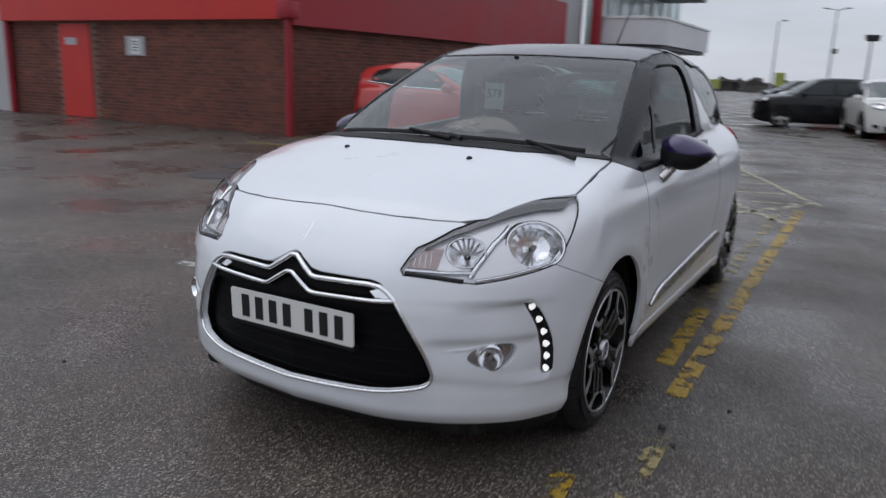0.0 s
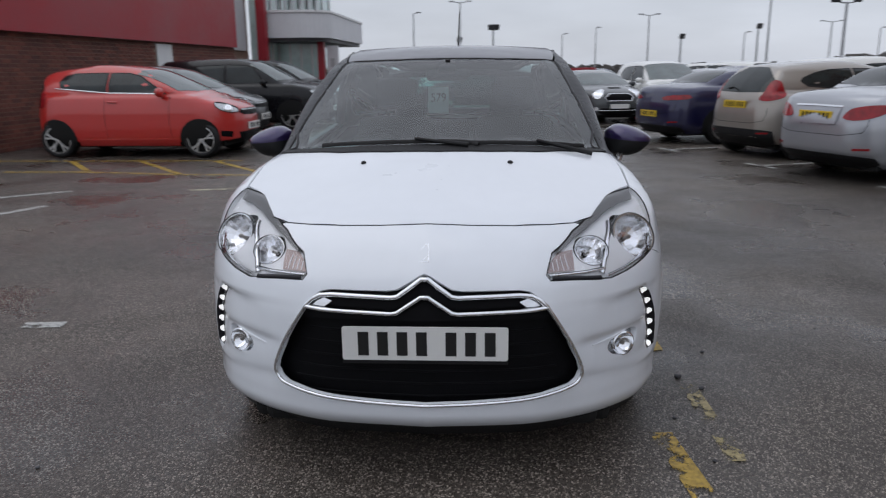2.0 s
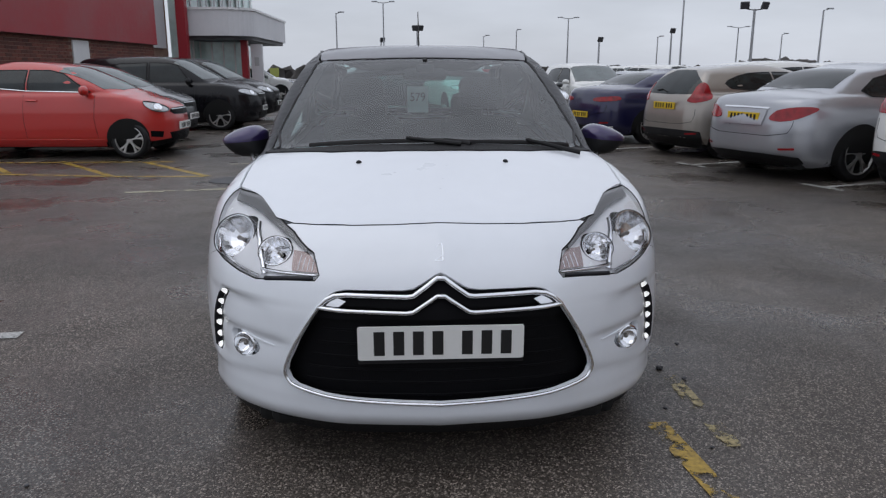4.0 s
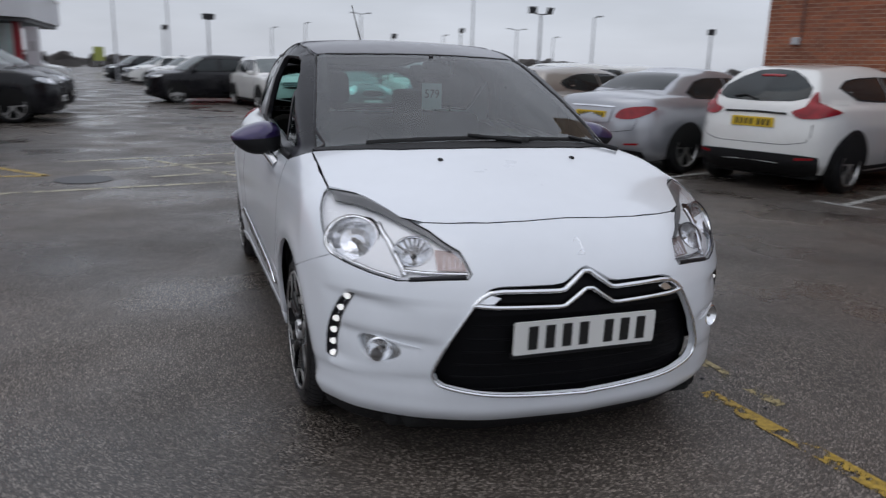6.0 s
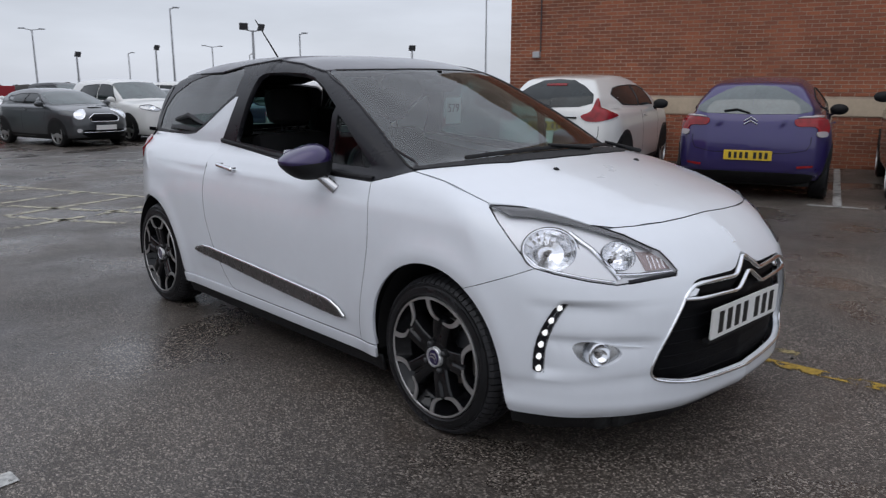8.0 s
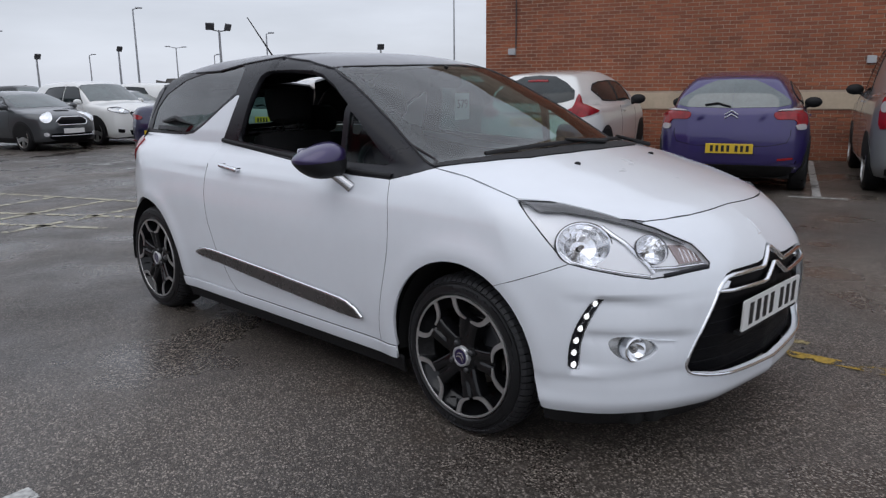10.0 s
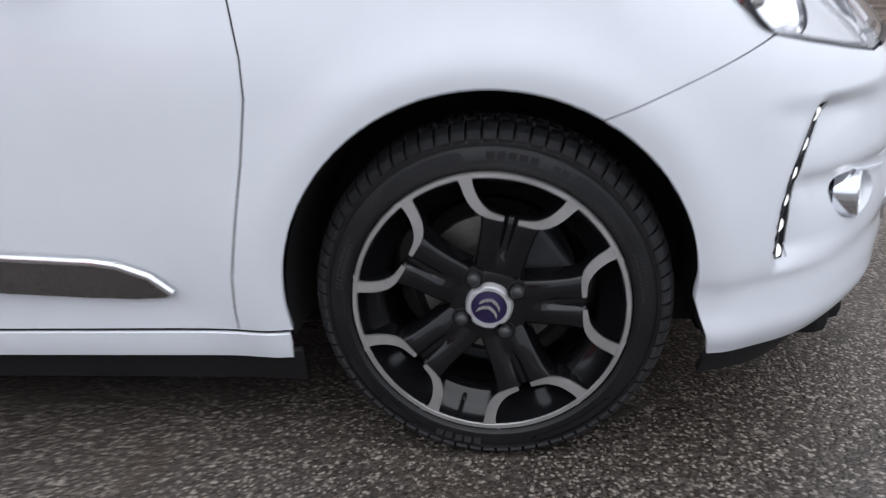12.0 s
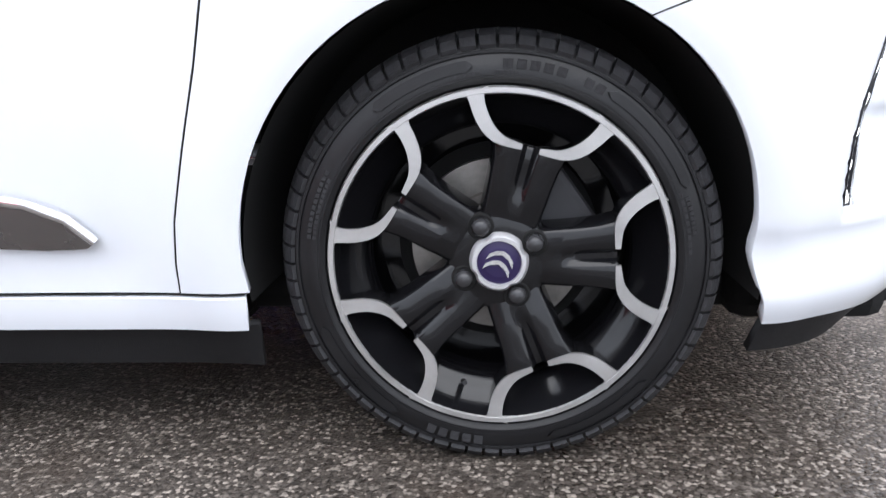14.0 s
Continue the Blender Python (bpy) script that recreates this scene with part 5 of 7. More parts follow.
    for r, a0, span, count, tall in ((lip + 0.029, 70, 19, 5, 0.006), (lip + 0.028, 58.5, 7, 2, 0.006), (lip + 0.0185, 84, 7, 6, 0.0022), (lip + 0.0185, 95, 8, 6, 0.0022), (lip + 0.027, 150, 22, 12, 0.0026), (lip + 0.020, 152, 20, 12, 0.0022), (lip + 0.026, 8, 12, 8, 0.0026), (lip + 0.019, 2, 20, 9, 0.002), (lip + 0.029, 246, 19, 5, 0.006)):
        bm = bmesh.new()
        for i in range(count):
            aa = radians(a0 + span * (i + 0.5) / count)
            wide = radians(span) * r / count * 0.36
            mm = m @ Matrix.Rotation(aa, 4, "Z") @ Matrix.Translation((r, 0, 0.0006)) @ Matrix.Rotation(radians(-6 if r < lip + 0.03 else 0), 4, "Y")
            box(bm, (-tall, -wide, 0.0), (tall, wide, 0.0020), 0, mm)
        part("sidewall_marking", bm, TREAD, w)
    bm = bmesh.new()
    lathe(bm, [(lip - 0.001, -0.010), (lip + 0.002, -0.003), (lip - 0.0005, 0.003), (lip - 0.0070, 0.003), (lip - 0.0085, 0.0)], 120, m)
    part("rim_edge", bm, MACHINED, w, "bright machined rim edge with kerb scuffs", smooth=True)
    bm = bmesh.new()
    lathe(bm, [(lip - 0.008, 0.001), (lip - 0.012, -0.010), (lip - 0.020, -0.022), (lip - 0.036, -0.040), (lip - 0.046, -0.046), (lip - 0.050, -0.056), (lip - 0.050, -0.16), (0.12, -0.165)], 96, m)
    part("barrel", bm, ALLOYBLACK, w, smooth=True)
    inner_edge = [(0.1535, 0.0115), (0.1530, 0.026), (0.1535, 0.042), (0.158, 0.057), (0.168, 0.071), (0.182, 0.083), (0.198, 0.0935), (0.203, 0.100)]
    outer_edge = [(0.222, 0.072), (0.210, 0.0755), (0.197, 0.0705), (0.183, 0.0610), (0.172, 0.0495), (0.1645, 0.036), (0.1620, 0.022), (0.1605, 0.0115)]
    for k in range(5):
        a = m @ Matrix.Rotation(radians(turn + 72 * k), 4, "Z")
        # black spoke with a V groove down its outer half
        bm = bmesh.new()
        rows = []
        for r, hgt, hw, dip in ((0.030, -0.020, 0.036, 0), (0.060, -0.014, 0.039, 0), (0.083, -0.009, 0.040, 0), (0.089, -0.0075, 0.0405, 0.006), (0.110, -0.005, 0.0415, 0.009), (0.135, -0.002, 0.0440, 0.011), (0.153, 0.0, 0.0480, 0.012), (0.158, -0.001, 0.0490, 0.014)):
            gw = 0.011
            rows.append([bm.verts.new(a @ Vector(c)) for c in ((r, -hw - 0.004, hgt - 0.050), (r, -hw - 0.001, hgt - 0.010), (r, -hw + 0.001, hgt - 0.0035), (r, -hw + 0.006, hgt), (r, -gw - 0.002, hgt), (r, -gw, hgt - 0.1 * dip), (r, -0.004, hgt - dip), (r, 0.004, hgt - dip), (r, gw, hgt - 0.1 * dip), (r, gw + 0.002, hgt), (r, hw - 0.006, hgt), (r, hw - 0.001, hgt - 0.0035), (r, hw + 0.001, hgt - 0.010), (r, hw + 0.004, hgt - 0.050))])
        for p, q in zip(rows, rows[1:]):
            for i in range(13):
                bm.faces.new((p[i], p[i + 1], q[i + 1], q[i]))
        bm.faces.new(rows[-1])
        bmesh.ops.recalc_face_normals(bm, faces=bm.faces)
        part("spoke", bm, ALLOYBLACK, w, "gloss black grooved spoke", smooth=True)
        for g in (-1, 1):
            line = [(x, y * g) for x, y in rounded(inner_edge, 3, False) + rounded(outer_edge, 3, False)]
            bm = bmesh.new()
            prism(bm, line if g > 0 else line[::-1], -0.003, 0.0022, a)
            part("machined_arm", bm, MACHINED, w, "bright machined spoke arm")
            bm = bmesh.new()
            back = shrink(line, 0.0004)
            prism(bm, back if g > 0 else back[::-1], -0.046, -0.0031, a)
            part("arm_back", bm, ALLOYBLACK, w)
    bm = bmesh.new()
    lathe(bm, [(0.0, -0.014), (0.036, -0.014), (0.060, -0.0145), (0.068, -0.018), (0.073, -0.028), (0.074, -0.07)], 60, m)
    part("hub", bm, ALLOYBLACK, w, smooth=True)
    for k in range(4):
        a = radians(turn - 74.6 + 27 + 90 * k)
        c = (0.0535 * math.cos(a), 0.0535 * math.sin(a))
        bm = bmesh.new()
        lathe(bm, [(0.0, 0.002), (0.006, 0.0014), (0.010, -0.0015), (0.0125, -0.007), (0.013, -0.026)], 20, m @ Matrix.Translation((*c, 0)))
        part("wheel_bolt", bm, WHEELBOLT, w, smooth=True)
        # near-black collar stands for the shade of a recessed well
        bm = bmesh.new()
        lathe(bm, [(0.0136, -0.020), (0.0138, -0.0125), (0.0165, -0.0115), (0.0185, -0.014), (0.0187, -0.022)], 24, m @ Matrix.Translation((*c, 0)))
        part("bolt_well_shade", bm, DARK, w, smooth=True)
    bm = bmesh.new()
    rings = []
    for r, h in ((0.0295, -0.004), (0.0305, 0.0), (0.036, 0.0), (0.0395, -0.004), (0.041, -0.018)):
        ring = []
        for i in range(72):
            aa = 2 * math.pi * i / 72
            notch = 0.0035 * max(0.0, math.cos(4 * (aa - radians(turn - 74.6 + 27)))) ** 4 if r > 0.035 else 0
            ring.append(bm.verts.new(m @ Vector(((r - notch) * math.cos(aa), (r - notch) * math.sin(aa), h))))
        rings.append(ring)
    for p, q in zip(rings, rings[1:]):
        for i in range(72):
            bm.faces.new((p[i], p[(i + 1) % 72], q[(i + 1) % 72], q[i]))
    bmesh.ops.recalc_face_normals(bm, faces=bm.faces)
    part("cap_ring", bm, CAPSILVER, w, "silver ring of the centre cap", smooth=True)
    bm = bmesh.new()
    lathe(bm, [(0.0, -0.0015), (0.02, -0.002), (0.030, -0.004)], 40, m)
    part("cap_disc", bm, CAP_PURPLE, w, "dark purple centre cap")
    for dv in (0.009, -0.005):
        bm = bmesh.new()
        prism(bm, [(-0.019, dv - 0.010), (-0.010, dv - 0.001), (0.0, dv + 0.003), (0.010, dv - 0.001), (0.019, dv - 0.010), (0.017, dv - 0.001), (0.009, dv + 0.006), (0.0, dv + 0.009), (-0.009, dv + 0.006), (-0.017, dv - 0.001)], -0.004, 0.0005, m @ Matrix.Rotation(radians(cap), 4, "Z"))
        part("cap_chevron", bm, CHROME, w)
    bm = bmesh.new()
    lathe(bm, [(0.05, -0.100), (0.080, -0.100), (0.082, -0.110), (0.128, -0.110), (0.128, -0.130), (0.05, -0.130)], 64, m)
    part("brake_disc", bm, STEEL, w, "worn steel brake disc", smooth=True)
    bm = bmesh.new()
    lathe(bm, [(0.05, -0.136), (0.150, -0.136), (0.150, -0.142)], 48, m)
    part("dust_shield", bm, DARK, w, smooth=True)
    bm = bmesh.new()
    box(bm, (0.055, -0.06, -0.15), (0.14, 0.06, -0.08), 0.012, m @ Matrix.Rotation(radians(35), 4, "Z"))
    part("brake_caliper", bm, LAMPBLACK, w)
    bm = bmesh.new()
    a = radians(turn - 74.6 - 106)
    rod(bm, m @ Vector((0.19 * math.cos(a), 0.19 * math.sin(a), -0.03)), m @ Vector((0.177 * math.cos(a), 0.177 * math.sin(a), 0.004)), 0.004, 0.0035, 8)
    part("valve", bm, PLASTIC, w)
    return w


alloy_wheel(hero, (-0.818, 0.0, 0.296), -1, 74.6)
alloy_wheel(hero, (0.818, 0.0, 0.296), 1, 40)
alloy_wheel(hero, (-0.822, 2.455, 0.296), -1, 20)
alloy_wheel(hero, (0.822, 2.455, 0.296), 1, 60)
# wheel housings and the dark underside; boxes also block light leaking under the bumper
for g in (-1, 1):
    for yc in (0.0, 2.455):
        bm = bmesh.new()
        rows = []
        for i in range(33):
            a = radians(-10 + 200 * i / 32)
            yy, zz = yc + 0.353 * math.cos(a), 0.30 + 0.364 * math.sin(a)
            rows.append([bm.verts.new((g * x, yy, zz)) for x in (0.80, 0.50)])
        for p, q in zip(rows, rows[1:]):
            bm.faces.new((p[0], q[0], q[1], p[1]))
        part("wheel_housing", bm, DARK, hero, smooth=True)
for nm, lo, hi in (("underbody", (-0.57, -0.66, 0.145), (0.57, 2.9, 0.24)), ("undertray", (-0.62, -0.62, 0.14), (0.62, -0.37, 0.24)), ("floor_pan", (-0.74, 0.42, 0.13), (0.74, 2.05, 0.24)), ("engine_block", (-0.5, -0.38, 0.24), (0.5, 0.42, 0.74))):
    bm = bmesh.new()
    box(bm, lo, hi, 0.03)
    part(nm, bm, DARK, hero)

# interior
panel("headlining", HERO, both([(0.0, 0.92), (0.3, 0.96), (0.48, 1.06), (0.50, 1.4), (0.50, 2.0), (0.46, 2.4), (0.36, 2.72), (0.0, 2.78)]), CLOTH, hero, "over", h=0.08, lift=-0.03, rim=0)
panel("pillar_lining", HERO, shrink(side_outer, 0.012), CLOTH, hero, holes=[shrink(opening, -0.006), shrink(light, -0.006), shrink(qglass, -0.006)], h=0.05, lift=-0.032, rim=0, mirror=True)
panel("door_card", HERO, [(S0 + 0.30, 0.90), (S0 + 0.6, 0.915), (S0 + 1.2, 0.95), (S0 + 1.72, 0.985), (S0 + 2.9, 1.0), (S0 + 2.9, 0.70), (S0 + 2.0, 0.70), (S0 + 1.9, 0.30), (S0 + 0.55, 0.30), (S0 + 0.45, 0.70)], CLOTH, hero, h=0.06, lift=-0.055, rim=0, mirror=True)
panel("tailgate_lining", HERO, [(S0 + 2.9, 0.99), (S0 + 2.3 + 1.2566, 0.96), (S0 + 2.3 + 1.2566, 0.5), (S0 + 2.9, 0.6)], CLOTH, hero, h=0.08, lift=-0.05, rim=0, mirror=True)
bm = bmesh.new()
box(bm, (-0.66, 0.36, 0.60), (0.66, 0.72, 0.90), 0.06)
box(bm, (-0.60, 0.20, 0.80), (0.60, 0.62, 0.93), 0.05)
part("dashboard", bm, PLASTIC, hero, "black dashboard")
bm = bmesh.new()
box(bm, (-0.68, 1.9, 0.25), (0.68, 2.6, 0.52), 0.06)
box(bm, (-0.62, 2.22, 0.5), (0.62, 2.42, 0.98), 0.08)
box(bm, (-0.45, 2.28, 0.98), (-0.22, 2.40, 1.16), 0.05)
box(bm, (0.22, 2.28, 0.98), (0.45, 2.40, 1.16), 0.05)
part("rear_bench", bm, CLOTH, hero, "dark cloth rear bench", smooth=True)
for x in (-0.36, 0.36):
    seat = new("front_seat")
    seat.parent = hero
    bm = bmesh.new()
    box(bm, (x - 0.25, 0.95, 0.34), (x + 0.25, 1.45, 0.52), 0.06)
    part("cushion", bm, CLOTH, seat, smooth=True)
    bm = bmesh.new()
    box(bm, (-0.24, -0.07, 0.0), (0.24, 0.07, 0.62), 0.065, pose(x, 1.50, 0.45, -16, 0, 0))
    part("backrest", bm, CLOTH, seat, smooth=True)
    bm = bmesh.new()
    box(bm, (-0.13, -0.05, 0.66), (0.13, 0.05, 0.85), 0.045, pose(x, 1.50, 0.45, -14, 0, 0))
    rod(bm, (x - 0.05, 1.66, 1.02), (x - 0.05, 1.68, 1.14), 0.006)
    rod(bm, (x + 0.05, 1.66, 1.02), (x + 0.05, 1.68, 1.14), 0.006)
    part("headrest", bm, CLOTH, seat, smooth=True)
bm = bmesh.new()
wm = pose(-0.36, 0.86, 0.86, 62, 0, 0)
for i in range(32):
    a, b = 2 * math.pi * i / 32, 2 * math.pi * (i + 1) / 32
    rod(bm, wm @ Vector((0.18 * math.cos(a), 0.18 * math.sin(a), 0)), wm @ Vector((0.18 * math.cos(b), 0.18 * math.sin(b), 0)), 0.015, n=8)
box(bm, (-0.17, -0.02, -0.015), (0.17, 0.02, 0.01), 0.006, wm)
box(bm, (-0.06, -0.06, -0.02), (0.06, 0.05, 0.02), 0.02, wm)
part("steering_wheel", bm, PLASTIC, hero, smooth=True)
bm = bmesh.new()
box(bm, (-0.11, 0.83, 1.265), (0.11, 0.87, 1.325), 0.02)
rod(bm, (0, 0.86, 1.31), (0, 0.84, 1.37), 0.012)
box(bm, (-0.045, 0.78, 1.30), (0.045, 0.86, 1.345), 0.015)
part("rear_view_mirror", bm, PLASTIC, hero, smooth=True)
sm = pose(-0.04, 0.70, 1.177, 90, 0, 0)
bm = bmesh.new()
box(bm, (-0.050, -0.062, -0.001), (0.050, 0.062, 0.001), 0, sm)
card = part("stock_card", bm, CARD, hero, "white stock number card hung inside the windscreen")
cu = bpy.data.curves.new("stock_number", "FONT")
cu.body, cu.size, cu.align_x, cu.align_y, cu.extrude = "579", 0.058, "CENTER", "CENTER", 0.0006
tmp = bpy.data.objects.new("tmp", cu)
scene.collection.objects.link(tmp)
bpy.context.view_layer.update()
me = bpy.data.meshes.new_from_object(tmp.evaluated_get(bpy.context.evaluated_depsgraph_get()))
bpy.data.objects.remove(tmp)
me.materials.clear()
me.materials.append(PLATEBLACK)
ob = new("stock_number", me)
ob.matrix_world = sm @ Matrix.Translation((0, 0.010, 0.002)) @ Matrix.Diagonal((0.88, 1.0, 1, 1))
ob.parent = hero


# ---- other parked cars ----
def strip_far(*a, **k):
    return strip_on(*a, step=0.06, **k)

def make_skin(L, w, hgt, wb, fo, nose, cowl, hood, top, roof_end, belt, back, boot=None):
    """L length, w half width, fo front overhang; cowl: where the screen starts; top: (y, z) of the screen's top; back: lean of the tail at the roof; boot: (y, z) of a saloon's rear deck."""
    end = L - fo
    deck = [(-fo, nose - 0.08), (-fo + 0.22, nose + 0.04), (-fo + 0.55, (nose + hood) / 2 + 0.05), (cowl, hood), (cowl + 0.5, belt + 0.09), (wb * 0.8, belt + 0.09), (end, belt + 0.07)]
    glass = [(cowl - 0.25, hood - 0.14), (cowl, hood), ((cowl + top[0]) / 2, (hood + top[1]) / 2 + 0.02), (top[0], top[1]), (top[0] + 0.4, hgt - 0.012), (top[0] + 0.8, hgt), (roof_end - 0.5, hgt - 0.03), (roof_end, hgt - 0.10)]
    if boot:
        glass += [(boot[0], boot[1]), (boot[0] + 0.4, boot[1] - 0.12)]
        deck = deck[:5] + [(boot[0] - 0.3, boot[1] + 0.05), (boot[0] + 0.2, boot[1] + 0.02), (end, boot[1] - 0.03)]
    else:
        glass += [(end + 0.1, belt + 0.05)]
    s = Skin(front=[(0, -fo), (w * 0.35, -fo + 0.03), (w * 0.6, -fo + 0.11), (w * 0.8, -fo + 0.24), (w * 0.93, -fo + 0.42), (w * 1.02, -fo + 0.7)],
             lean=[(0.2, 0.07), (0.32, 0.01), (0.5, 0.0), (nose - 0.08, 0.03), (nose + 0.03, 0.12), (hood + 0.05, 0.5)],
             tail=[(0, end), (w * 0.5, end - 0.03), (w * 0.75, end - 0.12), (w * 0.92, end - 0.30), (w * 1.02, end - 0.55)],
             tail_lean=[(0.15, -0.32), (0.25, -0.14), (0.36, -0.02), (0.5, 0.0), (0.6, 0.0), (belt - 0.08, -0.05), (belt + 0.05, -0.10), (hgt - 0.1, -back), (hgt, -back - 0.12)],
             plan=[(-fo, w - 0.14), (-0.2, w - 0.02), (wb * 0.5, w), (wb + 0.2, w - 0.01), (end, w - 0.10)],
             side=[(0.15, -0.12), (0.24, -0.05), (0.34, -0.015), (0.5, 0.0), (belt - 0.3, 0.0), (belt - 0.08, -0.03), (belt, -0.06), (belt + 0.12, -0.15)],
             deck=deck, glass=glass, house=[(belt - 0.05, w - 0.09), (belt + 0.1, w - 0.115), (hgt - 0.16, w - 0.25), (hgt, w - 0.40)], crown=0.12, bow=0.35)
    s.rear, s.sill, s.end, s.w, s.fo, s.wb, s.belt, s.hgt, s.nose, s.hood = wb, hood - 0.12, end, w, fo, wb, belt, hgt, nose, hood
    if boot:
        s.sill = boot[1] - 0.1
    return s


def body_shell(name, skin, mat, parent, ns=74, na=30):
    total = S0 * 2 + skin.wb
    s = np.linspace(-total, total, 2 * ns)
    ang = np.concatenate([np.linspace(-22, 8, 10), np.linspace(12, 90, na - 10)])
    ss, aa = np.meshgrid(s, ang, indexing="ij")
    q = np.abs(ss.ravel())
    way = np.where(ss.ravel() < 0, -1.0, 1.0)
    a = np.clip(q / 0.8, 0, math.pi / 2)
    back = np.maximum(q - S0, 0)
    b = np.clip((back - skin.wb) / 0.8, 0, math.pi / 2)
    o = np.stack([0 * q, np.minimum(back, skin.wb), 0 * q + 0.56], 1)
    e = np.radians(aa.ravel())
    d = np.stack([way * np.sin(a) * np.cos(b) * np.cos(e), (np.sin(b) - np.cos(a)) * np.cos(e), np.sin(e)], 1)
    p = skin.march(o, d, 3.0)
    n = skin.normal(p)
    na = len(ang)
    faces = [(i * na + j, (i + 1) * na + j, (i + 1) * na + j + 1, i * na + j + 1) for i in range(2 * ns - 1) for j in range(na - 1)]
    return mesh_object(name, p, faces, mat, parent, normals=n)


WHEELS = {}


def plain_wheel(parent, centre, side, r, mat, far):
    key = (r, mat.name, side, far)
    if key not in WHEELS:
        m = Matrix(((0, 0, side), (side, 0, 0), (0, 1, 0))).to_4x4()
        bm = bmesh.new()
        lathe(bm, [(r * 0.6, -0.2), (r - 0.02, -0.2), (r, -0.17), (r, -0.035), (r - 0.012, -0.012), (r * 0.86, 0.002), (r * 0.76, 0.0), (r * 0.735, -0.012)], 40, m)
        t = bpy.data.meshes.new("tyre")
        bm.to_mesh(t)
        bm.free()
        t.materials.append(RUBBER)
        t.shade_smooth()
        bm = bmesh.new()
        lathe(bm, [(r * 0.74, -0.012), (r * 0.745, 0.0), (r * 0.71, 0.003), (r * 0.685, -0.022)], 40, m)
        spokes = []
        if far:
            star = []
            for k in range(10):
                a0 = radians(36 * k + (9 if k % 2 else -9))
                for rr, da in ((r * 0.70, -0.06), (r * 0.70, 0.06), (r * 0.20, 0.47) if k % 2 == 0 else (r * 0.42, 0.157)):
                    star.append((rr * math.cos(a0 + da), rr * math.sin(a0 + da)))
            prism(bm, star, -0.03, -0.004, m)
        else:
            lathe(bm, [(0.0, -0.004), (r * 0.13, -0.005), (r * 0.19, -0.018), (r * 0.19, -0.05)], 20, m)
            for k in range(5):
                b2 = bmesh.new()
                a0 = radians(72 * k + 90)
                fork = [(0.16, -0.30), (0.40, -0.17), (0.70, -0.27), (0.70, -0.10), (0.46, -0.035), (0.46, 0.035), (0.70, 0.10), (0.70, 0.27), (0.40, 0.17), (0.16, 0.30)]
                prism(b2, [(r * q * math.cos(a0 + t), r * q * math.sin(a0 + t)) for q, t in fork], -0.035, -0.006, m)
                me = bpy.data.meshes.new("spoke")
                b2.to_mesh(me)
                b2.free()
                me.materials.append(mat)
                spokes.append(me)
        a = bpy.data.meshes.new("alloy")
        bm.to_mesh(a)
        bm.free()
        a.materials.append(mat)
        bm = bmesh.new()
        lathe(bm, [(r * 0.70, -0.02), (r * 0.66, -0.09), (0.01, -0.095)], 24, m)
        c = bpy.data.meshes.new("barrel")
        bm.to_mesh(c)
        bm.free()
        c.materials.append(DARK)
        WHEELS[key] = (t, a, c, *spokes)
    w = new("wheel")
    w.parent = parent
    w.location = centre
    for nm, me in zip(("tyre", "alloy", "barrel") + ("spoke",) * 5, WHEELS[key]):
        ob = new(nm, me)
        ob.parent = w


BAR = bpy.data.meshes.new("character_bar")
bm = bmesh.new()
box(bm, (-0.016, -0.036, 0.0), (0.016, 0.036, 0.003))
bm.to_mesh(BAR)
bm.free()
BAR.materials.append(PLATEBLACK)


def plate_bars(parent, m, group):
    if group == "far cars":
        return
    for a in (-0.19, -0.13, -0.07, -0.01, 0.08, 0.14, 0.20):
        ob = new("character_bar", BAR)
        ob.parent = parent
        ob.matrix_local = m @ Matrix.Translation((a, 0, 0))


